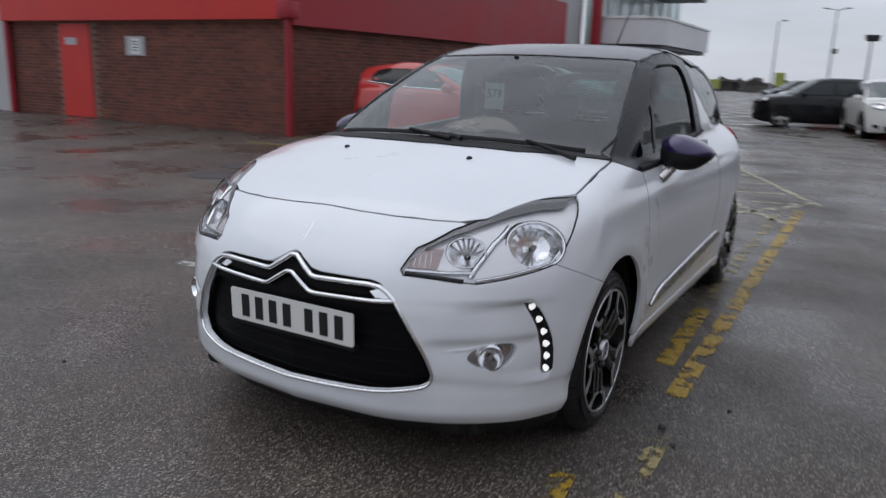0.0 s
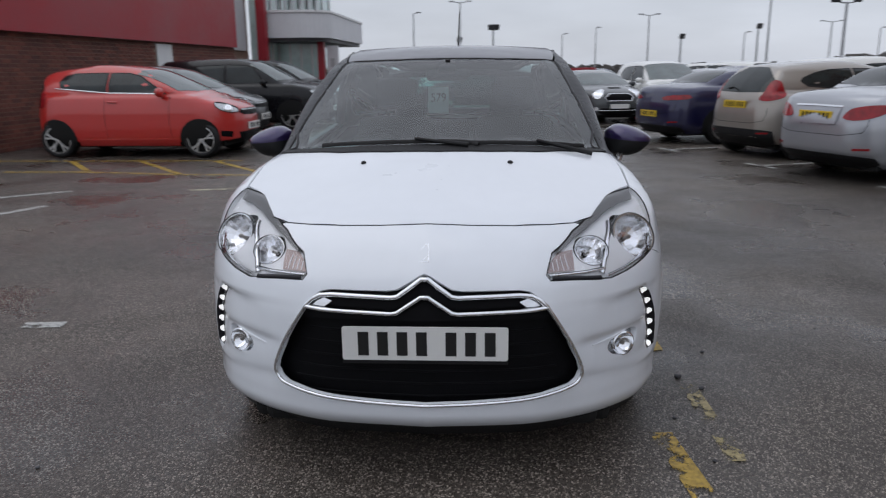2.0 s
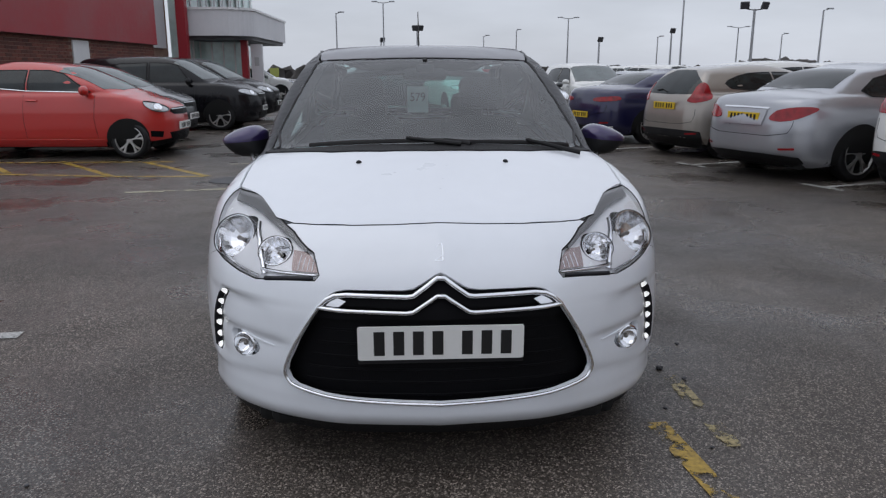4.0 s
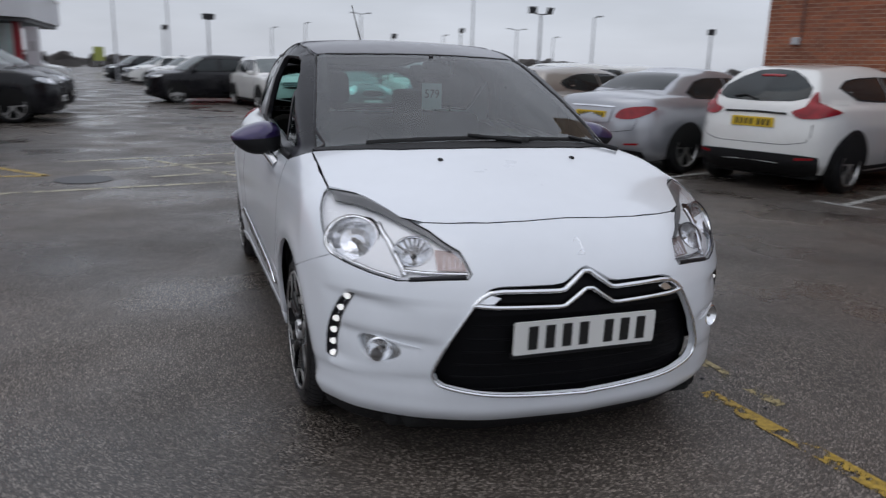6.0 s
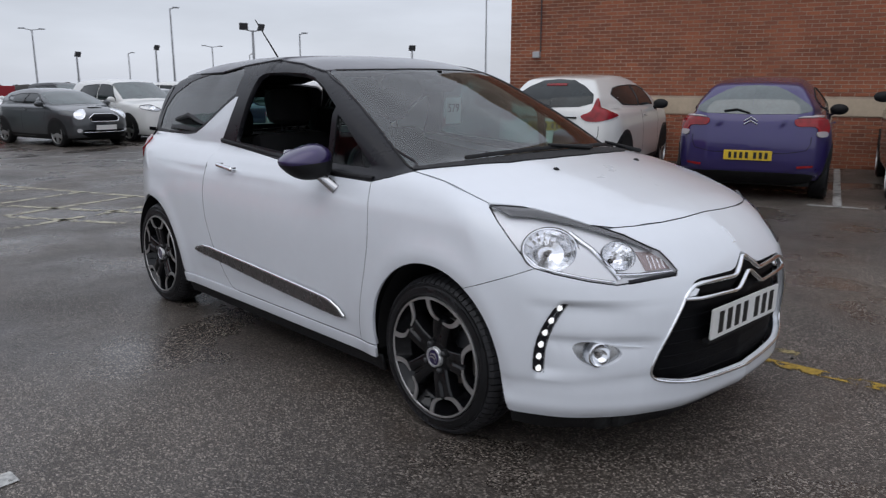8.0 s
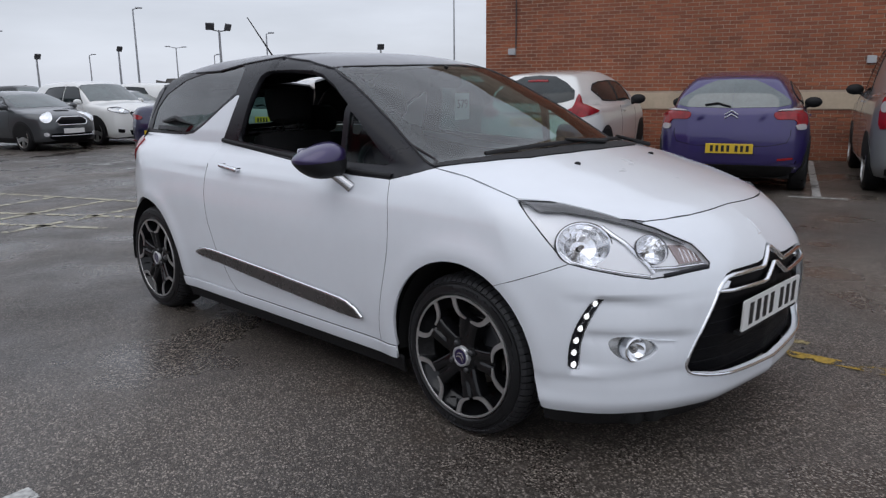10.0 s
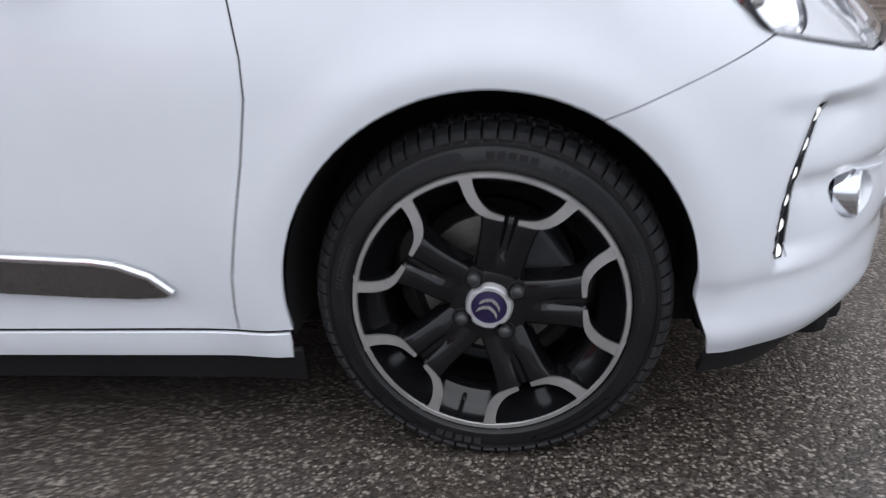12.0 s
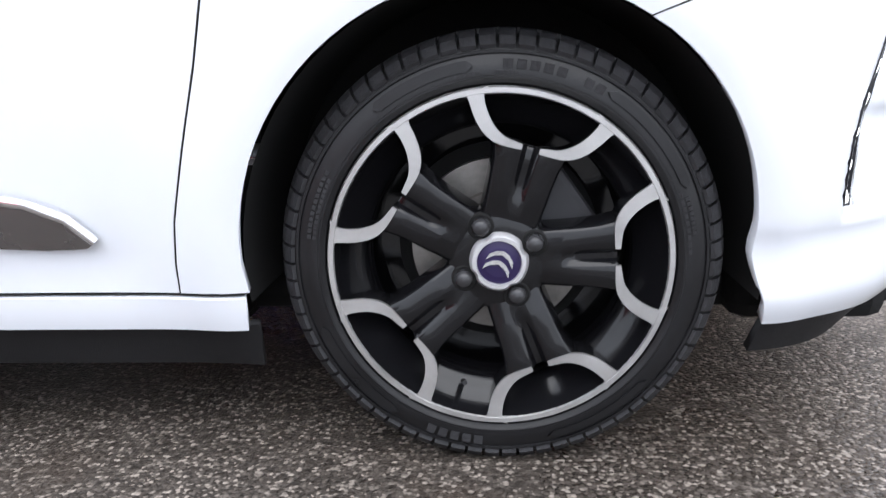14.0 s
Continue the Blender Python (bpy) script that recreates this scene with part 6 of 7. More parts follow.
def parked_car(name, label, skin, paint, x, y, heading, glass_poly, tail, front=True, wheel=0.30, alloy=None, plate_z=0.75, group="parked cars", low_mat=None, low_top=0.34, cladding=False, rear_glass=None, van=False, face="slim", roof_lamp=False, size=1.0, screen_rear=False):
    rz = math.degrees(math.atan2(heading[0], -heading[1]))
    car = thing(name, label, "car" if not van else "van", group)
    sk = skin
    front_on = heading[0] * V.x + heading[1] * V.y < 0.8 or heading[1] < 0

    def rs(px):
        yy = float(sk.tail(np.array(abs(px)))) - sk.wb
        return math.copysign(S0 + sk.wb + 0.8 * math.atan2(yy, abs(px) + 1e-6), px if px else 1)

    def fs(px):
        return 0.8 * math.atan2(px, -float(sk.front(np.array(abs(px)))))

    def fpoly(pts):
        return [(fs(a), b) for a, b in pts]

    def rear_panel(nm, pts, mat, lift=0.004, rim=0.006, h=0.06):
        # pts: (x, z) on one side of the middle, mirrored
        return panel(nm, sk, [(rs(a), b) for a, b in pts], mat, car, h=h, lift=lift, rim=rim, mirror=True)

    body_shell("body", sk, paint, car)
    for nm, poly in glass_poly:
        panel(nm, sk, [(S0 + a, b) for a, b in poly], DARKGLASS, car, h=0.09, lift=0.004, rim=0.006, mirror=True)
        strip_far("window_seal", sk, [(S0 + a, b) for a, b in poly], 0.022, 0.008, PLASTIC, car, closed=True, lift=0.003, mirror=True)
    # windscreen
    c0, c1 = sk.cowl, sk.top
    wt = sk.w - 0.30
    panel("windscreen", sk, both([(0.0, c0 + 0.06), (0.35, c0 + 0.10), (sk.w - 0.15, c0 + 0.30), (sk.w - 0.185, c0 + 0.50), (wt + 0.05, c1 + 0.08), (0.3, c1 - 0.03), (0.0, c1 - 0.05)]), SCREENGLASS, car, "over", h=0.09, lift=0.004, rim=0.006)
    # tail
    bz = sk.belt
    gl = rear_glass or [(0.001, sk.hgt - 0.09), (sk.w - 0.26, sk.hgt - 0.10), (sk.w - 0.20, sk.hgt - 0.16), (sk.w - 0.10, bz + 0.12), (sk.w - 0.12, bz + 0.06), (sk.w - 0.3, bz + 0.03), (0.001, bz + 0.02)]
    if rear_glass == "boot":
        panel("rear_window", sk, both([(0.0, sk.roof_end - 0.12), (0.40, sk.roof_end - 0.14), (0.50, sk.roof_end + 0.02), (0.55, sk.boot_y - 0.22), (0.0, sk.boot_y - 0.08)]), DARKGLASS, car, "over", h=0.08, lift=0.004, rim=0.006)
    else:
        rear_panel("rear_window", gl, SCREENGLASS if screen_rear else DARKGLASS)
        strip_far("rear_wiper", sk, [(rs(0.02), bz + 0.05), (rs(0.20), bz + 0.09), (rs(0.36), bz + 0.07)], 0.02, 0.02, PLASTIC, car, lift=0.01)
    for i, (nm, pts, mat) in enumerate(tail):
        rear_panel(nm, rounded(pts, 3) if nm.startswith("tail") else pts, mat, lift=0.012 + 0.005 * i, rim=0.02, h=0.05)
    if group != "far cars" and not van:
        rear_panel("reflector", [(sk.w - 0.34, 0.42), (sk.w - 0.18, 0.43), (sk.w - 0.18, 0.405), (sk.w - 0.34, 0.395)], TAILRED, lift=0.008)
        for g in (-1, 1):
            strip_far("tailgate_gap", sk, [(rs(g * (sk.w - 0.26)), 0.60), (rs(g * (sk.w - 0.22)), 0.68), (rs(g * (sk.w - 0.21)), bz - 0.2)], 0.008, 0.003, DARK, car, lift=0.001)
    if roof_lamp:
        strip_far("brake_lamp", sk, [(-0.14, sk.end - 0.40), (0.0, sk.end - 0.395), (0.14, sk.end - 0.40)], 0.05, 0.022, TAILRED, car, chart="over")
    rear_panel("lower_bumper", [(0.001, low_top), (0.35, low_top), (0.60, low_top - 0.008), (sk.w - 0.14, low_top - 0.025), (sk.w - 0.10, 0.24), (sk.w - 0.16, 0.20), (0.001, 0.20)], low_mat or PLASTIC, lift=0.006)
    strip_far("tailgate_gap", sk, [(rs(-sk.w + 0.26), 0.60), (rs(-0.4), 0.56), (rs(-0.01), 0.56)], 0.008, 0.003, DARK, car, lift=0.001)
    strip_far("tailgate_gap", sk, [(rs(sk.w - 0.26), 0.60), (rs(0.4), 0.56), (rs(0.01), 0.56)], 0.008, 0.003, DARK, car, lift=0.001)
    pl = new("number_plate")
    pl.parent = car
    py = sk.ring(np.array([(rs(0.2), plate_z)]))[0]
    m = pose(0, py[1] + 0.025, plate_z, 88, 0, 180)
    bm = bmesh.new()
    box(bm, (-0.26, -0.056, -0.02), (0.26, 0.056, 0.0), 0.004, m)
    part("plate", bm, PLATEYELLOW, pl, "yellow rear number plate")
    plate_bars(pl, m, group)
    # nose
    nz, cl = sk.nose, sk.cowl
    fp = new("number_plate")
    fp.parent = car
    pf = sk.ring(np.array([(0.05, 0.47)]))[0]
    m = pose(0, pf[1] - 0.012, 0.47, 90, 0, 0)
    bm = bmesh.new()
    box(bm, (-0.26, -0.056, -0.02), (0.26, 0.056, 0.0), 0.004, m)
    part("plate", bm, PLATEWHITE, fp, "white front number plate")
    plate_bars(fp, m, group)
    if face == "round":
        panel("grille", sk, fpoly(both([(0.0, nz - 0.02), (0.28, nz - 0.03), (0.40, nz - 0.12), (0.34, nz - 0.21), (0.0, nz - 0.22)])), PIANO, car, h=0.05, lift=0.006, rim=0.006)
        strip_far("grille_bar", sk, fpoly([(-0.40, nz - 0.12), (-0.28, nz - 0.03), (0.28, nz - 0.03), (0.40, nz - 0.12), (0.34, nz - 0.21), (-0.34, nz - 0.21)]), 0.030, 0.016, CHROME, car, closed=True, lift=0.004)
        panel("lower_grille", sk, fpoly(both([(0.0, 0.42), (0.50, 0.42), (0.56, 0.32), (0.46, 0.25), (0.0, 0.24)])), PIANO, car, h=0.06, lift=0.004, rim=0.005)
        strip_far("bumper_bar", sk, fpoly([(-0.52, 0.36), (0.52, 0.36)]), 0.020, 0.014, CHROME, car, lift=0.004)
        panel("scoop", sk, both([(0.0, cl - 0.42), (0.16, cl - 0.42), (0.18, cl - 0.33), (0.0, cl - 0.32)]), PIANO, car, "over", h=0.05, lift=0.008, rim=0.008)
        for g in (-1, 1):
            ring = fpoly([(g * (0.585 + 0.105 * math.cos(a)), nz - 0.035 + 0.115 * math.sin(a)) for a in np.linspace(0, 2 * math.pi, 25)[:-1]])
            lamp = panel("headlamp", sk, ring, BOWL, car, h=0.04, lift=0.006, rim=0.006, label="round headlamp in a chrome ring")
            strip_on("chrome_ring", sk, ring, 0.028, 0.016, CHROME, lamp, closed=True, lift=0.004, step=0.04)
            panel("fog_lamp", sk, fpoly([(g * (0.60 + 0.05 * math.cos(a)), 0.40 + 0.05 * math.sin(a)) for a in np.linspace(0, 2 * math.pi, 15)[:-1]]), BOWL, car, h=0.04, lift=0.006, rim=0.006)
    else:
        tall = face == "tall"
        gz = nz - (0.24 if tall else 0.15)
        panel("grille", sk, fpoly(both([(0.0, nz - 0.05), (0.38, nz - 0.06), (0.42, nz - 0.11), (0.34, gz), (0.0, gz - 0.01)])), PIANO, car, h=0.06, lift=0.005, rim=0.006)
        for i in range(3 if tall else 1):
            strip_far("grille_bar", sk, fpoly([(-0.38, nz - 0.075 - 0.055 * i), (0.38, nz - 0.075 - 0.055 * i)]), 0.022, 0.012, CHROME, car, lift=0.004)
        panel("lower_grille", sk, fpoly(both([(0.0, 0.40), (0.46, 0.38), (0.42, 0.25), (0.0, 0.24)])), PIANO, car, h=0.06, lift=0.004, rim=0.005)
        lamp_rim = rounded([(0.44, nz - 0.05), (0.60, nz + 0.02), (0.72, nz + 0.05), (sk.w - 0.075, nz + 0.03), (sk.w - 0.10, nz - 0.04), (0.62, nz - 0.10), (0.46, nz - 0.10)], 3)
        panel("headlamp", sk, fpoly(lamp_rim), BEZEL, car, h=0.05, lift=0.006, rim=0.008, mirror=True)
        panel("headlamp_inner", sk, fpoly([(0.60 + 0.055 * math.cos(a), nz - 0.035 + 0.045 * math.sin(a)) for a in np.linspace(0, 2 * math.pi, 15)[:-1]]), BOWL, car, h=0.03, lift=0.012, rim=0.006, mirror=True)
        strip_far("lamp_seal", sk, fpoly(lamp_rim), 0.012, 0.010, LAMPBLACK, car, closed=True, lift=0.008, mirror=True)
        panel("fog_lamp", sk, fpoly([(0.56, 0.40), (0.70, 0.42), (0.70, 0.33), (0.58, 0.31)]), PIANO, car, h=0.05, lift=0.006, rim=0.006, mirror=True)
    # wheels, and near-black panels painting the shaded arch openings onto the body
    for yc in (0.0, sk.wb):
        ra = wheel + 0.042
        pts = []
        for i in range(19):
            a = radians(-18 + 216 * i / 18)
            yy, zz = yc + ra * math.cos(a), wheel + ra * math.sin(a)
            pts.append((S0 + yy if yy >= 0 else 0.8 * math.atan2(sk.w - 0.02, -yy), max(zz, 0.2)))
        if cladding:
            pc = [(S0 + yc + (ra + 0.05) * math.cos(radians(-14 + 208 * i / 18)) if yc + (ra + 0.05) * math.cos(radians(-14 + 208 * i / 18)) >= 0 else 0.8 * math.atan2(sk.w - 0.02, -(yc + (ra + 0.05) * math.cos(radians(-14 + 208 * i / 18)))), max(wheel + (ra + 0.05) * math.sin(radians(-14 + 208 * i / 18)), 0.2)) for i in range(19)]
            panel("arch_trim", sk, pc, PLASTIC, car, h=0.07, lift=0.006, rim=0.01, mirror=True)
        panel("arch_shade_panel", sk, pts, DARK, car, h=0.08, lift=0.010, rim=0.01, mirror=True)
        for g in (-1, 1):
            hw = float(sk.ring(np.array([(S0 + yc + 0.001, wheel)]))[0][0])
            plain_wheel(car, (g * (hw + 0.018), yc, wheel), g, wheel, alloy or MACHINED, group == "far cars")
    panel("side_sill", sk, [(S0 + wheel + 0.07, 0.30), (S0 + sk.wb - wheel - 0.07, 0.30), (S0 + sk.wb - wheel - 0.07, 0.19), (S0 + wheel + 0.07, 0.19)], PLASTIC if cladding else paint, car, h=0.08, lift=0.006, mirror=True)
    strip_far("door_gap", sk, [(S0 + sk.door[0], bz - 0.02), (S0 + sk.door[0] + 0.03, 0.6), (S0 + sk.door[0] + 0.0, 0.32)], 0.008, 0.003, DARK, car, lift=0.001, mirror=True)
    strip_far("door_gap", sk, [(S0 + sk.door[1], bz - 0.02), (S0 + sk.door[1] + 0.02, 0.6), (S0 + sk.door[1], 0.32)], 0.008, 0.003, DARK, car, lift=0.001, mirror=True)
    for g in (-1, 1):
        hp = sk.ring(np.array([(g * (S0 + sk.door[1] - 0.20), bz - 0.10), (g * (S0 + sk.door[1] - 0.05), bz - 0.095)]))
        bm = bmesh.new()
        rod(bm, Vector(hp[0]) + Vector((g * 0.02, 0, 0)), Vector(hp[1]) + Vector((g * 0.02, 0, 0)), 0.014)
        part("door_handle", bm, paint, car, smooth=True)
        mp = sk.ring(np.array([(g * (S0 + sk.door[0] + 0.12), bz - 0.01)]))[0]
        bm = bmesh.new()
        bmesh.ops.create_uvsphere(bm, u_segments=16, v_segments=10, radius=1, matrix=Matrix.Translation((mp[0] + g * 0.10, mp[1], mp[2] + 0.06)) @ Matrix.Diagonal((0.115, 0.06, 0.075, 1)))
        rod(bm, mp, (mp[0] + g * 0.06, mp[1], mp[2] + 0.03), 0.03)
        part("door_mirror", bm, paint if front_on else PLASTIC, car, smooth=True)
    bm = bmesh.new()
    box(bm, (-sk.w + 0.2, -sk.fo + 0.3, 0.16), (sk.w - 0.2, sk.end - 0.3, 0.3), 0.02)
    part("underbody", bm, DARK, car)
    car.matrix_world = pose(x, y, 0, 0, 0, rz) @ Matrix.Diagonal((size, size, size, 1))
    return car


def hatch(L=3.94, w=0.86, hgt=1.52, wb=2.46, fo=0.80, belt=0.97, nose=0.80, back=0.42):
    s = make_skin(L, w, hgt, wb, fo, nose, 0.05, 1.0, (0.95, hgt - 0.07), L - fo - 0.35, belt, back)
    s.cowl, s.top, s.door = 0.05, 0.95, (0.45, 1.50)
    e = L - fo
    gp = [("front_side_glass", [(0.50, belt + 0.02), (1.47, belt + 0.045), (1.47, hgt - 0.13), (1.15, hgt - 0.135), (0.95, hgt - 0.19)]),
          ("rear_side_glass", [(1.53, belt + 0.048), (2.38, belt + 0.12), (2.48, belt + 0.19), (2.42, belt + 0.24), (2.20, hgt - 0.19), (1.95, hgt - 0.145), (1.53, hgt - 0.13)])]
    return s, gp


def saloon(L=4.69, w=0.90, hgt=1.43, wb=2.84, fo=0.80, belt=0.95):
    s = make_skin(L, w, hgt, wb, fo, 0.76, 0.35, 0.98, (1.25, hgt - 0.07), 2.62, belt, 0.9, boot=(3.25, 1.06))
    s.cowl, s.top, s.door, s.roof_end, s.boot_y = 0.35, 1.25, (0.65, 1.75), 2.62, 3.25
    gp = [("front_side_glass", [(0.80, belt + 0.02), (1.72, belt + 0.04), (1.72, hgt - 0.14), (1.40, hgt - 0.15), (1.15, hgt - 0.20)]),
          ("rear_side_glass", [(1.78, belt + 0.04), (2.62, belt + 0.07), (2.70, belt + 0.14), (2.45, hgt - 0.20), (2.20, hgt - 0.15), (1.78, hgt - 0.14)])]
    return s, gp


def suv(L=4.30, w=0.90, hgt=1.62, wb=2.60, fo=0.85, belt=1.06, nose=0.90, back=0.45):
    s = make_skin(L, w, hgt, wb, fo, nose, 0.05, 1.10, (0.90, hgt - 0.07), L - fo - 0.35, belt, back)
    s.cowl, s.top, s.door = 0.05, 0.90, (0.50, 1.55)
    gp = [("front_side_glass", [(0.60, belt + 0.02), (1.50, belt + 0.04), (1.50, hgt - 0.15), (1.10, hgt - 0.16), (0.90, hgt - 0.21)]),
          ("rear_side_glass", [(1.56, belt + 0.04), (2.30, belt + 0.07), (2.62, belt + 0.20), (2.40, hgt - 0.20), (2.10, hgt - 0.17), (1.56, hgt - 0.15)])]
    return s, gp


P_RED = car_paint("red_car_paint", (0.46, 0.022, 0.018))
P_PURPLE = car_paint("violet_car_paint", (0.028, 0.018, 0.11), 0.25)
P_SILVER = car_paint("silver_car_paint", (0.40, 0.41, 0.44), 0.6)
P_BEIGE = car_paint("champagne_car_paint", (0.33, 0.30, 0.27), 0.6)
P_WHITE = car_paint("white_car_paint", (0.72, 0.72, 0.70))
P_BLACK = material("black_car_paint", (0.006, 0.006, 0.008), 0.25, ior=1.3, coat=0.35, rough_vary=0.05)
P_GREY = car_paint("grey_car_paint", (0.055, 0.06, 0.065), 0.4)
P_VAN = car_paint("grey_van_paint", (0.30, 0.31, 0.32), 0.4)
P_BLUE = car_paint("deep_blue_car_paint", (0.012, 0.012, 0.055), 0.3)


def at_bay(px, py, skin):
    e = skin.end
    return px + V.x * e, py + V.y * e


hd = (V.x, V.y)
# violet hatchback by the hall
sk, gp = hatch(3.94, 0.865, 1.42, 2.46, 0.80, 0.95)
x, y = at_bay(5.86, 1.92, sk)
c3 = parked_car("hatchback_car", "violet five-door hatchback parked nose-in before a brick wall", sk, P_PURPLE, x, y, hd, gp,
                [("tail_lamp", [(0.50, 0.935), (0.60, 0.95), (0.74, 0.955), (0.82, 0.93), (0.82, 0.79), (0.73, 0.77), (0.70, 0.855), (0.52, 0.865)], TAILRED), ("tail_lamp_clear", [(0.71, 0.80), (0.80, 0.80), (0.80, 0.75), (0.72, 0.745)], TAILWHITE), ("tail_lamp_edge", [(0.53, 0.952), (0.62, 0.972), (0.80, 0.970), (0.80, 0.957), (0.62, 0.957)], TAILWHITE)], plate_z=0.53, wheel=0.305,
                rear_glass=[(0.001, 1.318), (0.52, 1.305), (0.62, 1.26), (0.72, 1.07), (0.71, 1.03), (0.56, 1.0), (0.001, 0.99)], screen_rear=True)
for dz in (0.0, 0.038):
    bm = bmesh.new()
    p = sk.ring(np.array([(S0 + sk.wb + 0.8 * math.pi / 2, 0.90)]))[0]
    prism(bm, [(-0.075, dz - 0.03), (0.0, dz + 0.015), (0.075, dz - 0.03), (0.075, dz - 0.014), (0.0, dz + 0.034), (-0.075, dz - 0.014)], 0.0, 0.012, pose(0, p[1] + 0.004, 0.90, 90, 0, 180), 0.003)
    part("chevron_badge", bm, CHROME, c3)
# white crossover
sk, gp = suv(4.13, 0.875, 1.48, 2.53, 0.83, 1.0, 0.86, 0.46)
x, y = at_bay(5.14, 4.30, sk)
parked_car("crossover_car", "white rounded crossover with boomerang tail lamps", sk, P_WHITE, x, y, hd, gp,
           [("tail_lamp", [(0.46, 0.93), (0.58, 0.985), (0.66, 1.10), (0.72, 1.15), (0.73, 1.04), (0.84, 0.955), (0.84, 0.92), (0.70, 0.865), (0.53, 0.865)], TAILRED), ("trim_strip", [(0.001, 0.925), (0.40, 0.915), (0.40, 0.895), (0.001, 0.905)], PLASTIC)], plate_z=0.80, wheel=0.325, cladding=True, low_top=0.46,
           rear_glass=[(0.001, 1.40), (0.54, 1.385), (0.66, 1.31), (0.69, 1.20), (0.63, 1.09), (0.45, 1.045), (0.001, 1.035)], roof_lamp=True)
# silver saloon
sk, gp = saloon()
x, y = at_bay(3.97, 6.08, sk)
parked_car("saloon_car", "silver four-door saloon with oval red tail lamps", sk, P_SILVER, x, y, hd, gp,
           [("tail_lamp", [(0.41, 0.76), (0.50, 0.86), (0.70, 0.905), (0.83, 0.905), (0.84, 0.86), (0.72, 0.77), (0.55, 0.735)], TAILRED), ("boot_trim", [(0.001, 0.90), (0.38, 0.895), (0.38, 0.875), (0.001, 0.88)], CHROME), ("plate_recess", [(0.001, 0.865), (0.36, 0.86), (0.32, 0.68), (0.001, 0.67)], P_SILVER)], plate_z=0.77, wheel=0.33, rear_glass="boot", size=0.98)
# champagne hatchback
sk, gp = hatch(3.97, 0.86, 1.50, 2.49, 0.80, 1.0)
x, y = at_bay(3.66, 8.42, sk)
parked_car("hatchback_car", "champagne five-door hatchback with tall red tail lamps", sk, P_BEIGE, x, y, hd, gp,
           [("tail_lamp", [(0.52, 0.92), (0.58, 1.02), (0.68, 1.18), (0.76, 1.20), (0.80, 1.10), (0.80, 0.96), (0.66, 0.90)], TAILRED)], plate_z=0.84, wheel=0.30, size=0.93, low_top=0.47)
# deep blue coupe
sk, gp = saloon(4.68, 0.90, 1.40, 2.84, 0.82, 0.95)
x, y = at_bay(2.95, 10.75, sk)
parked_car("coupe_car", "deep blue coupe with slim red tail lamps", sk, P_BLUE, x, y, hd, gp,
           [("tail_lamp", [(0.40, 0.86), (0.78, 0.90), (0.84, 0.87), (0.80, 0.82), (0.42, 0.80)], TAILRED)], plate_z=0.55, wheel=0.33, rear_glass="boot", size=0.95)
# grey van
sk, gp = suv(4.42, 0.90, 1.84, 2.66, 0.85, 1.12, 0.98, 0.10)
x, y = at_bay(6.72, -0.28, sk)
parked_car("delivery_van", "grey panel van with tall red tail lamps", sk, P_VAN, x, y, hd, gp[:1],
           [("tail_lamp", [(0.74, 1.22), (0.83, 1.22), (0.84, 0.80), (0.75, 0.80)], TAILRED), ("tail_lamp_clear", [(0.74, 1.05), (0.83, 1.05), (0.83, 0.95), (0.75, 0.95)], TAILWHITE)], plate_z=0.60, wheel=0.33, van=True)
# red city car and its neighbours by the flank wall
sk, gp = hatch(3.45, 0.81, 1.45, 2.35, 0.62, 0.97, 0.80, 0.20)
gp = [("front_side_glass", [(0.52, 0.99), (1.46, 1.012), (1.46, 1.315), (1.15, 1.31), (0.95, 1.26)]), ("rear_side_glass", [(1.50, 1.014), (2.16, 1.075), (2.27, 1.11), (2.29, 1.18), (2.22, 1.27), (2.05, 1.31), (1.50, 1.316)])]
red = parked_car("city_car", "bright red five-door city car parked along a brick wall", sk, P_RED, -4.26, 9.36, (1, -0.02), gp, [("tail_lamp", [(0.60, 1.0), (0.74, 1.0), (0.74, 0.80), (0.62, 0.80)], TAILRED)], wheel=0.285)
strip_far("belt_trim", sk, [(S0 + 0.55, 0.985), (S0 + 1.47, 1.01), (S0 + 2.35, 1.085)], 0.022, 0.012, CHROME, red, lift=0.006, mirror=True)
parked_car("city_car", "dark grey city car beside the red one", sk, P_GREY, -4.75, 11.75, (1, -0.02), gp, [("tail_lamp", [(0.60, 1.0), (0.74, 1.0), (0.74, 0.80), (0.62, 0.80)], TAILRED)], wheel=0.285)
sk, gp = suv(4.43, 0.91, 1.62, 2.78, 0.85, 1.02, 0.86, 0.5)
parked_car("people_carrier", "black people carrier parked nose-out by the showroom", sk, P_BLACK, -4.2, 14.9, (1, 0.0), gp, [("tail_lamp", [(0.60, 1.0), (0.74, 1.0), (0.74, 0.80), (0.62, 0.80)], TAILRED)], wheel=0.32)
far_black = parked_car("people_carrier", "black estate car parked beyond the people carrier", sk, P_BLACK, -4.3, 17.6, (1, 0.0), gp, [("tail_lamp", [(0.60, 1.0), (0.74, 1.0), (0.74, 0.80), (0.62, 0.80)], TAILRED)], wheel=0.32)
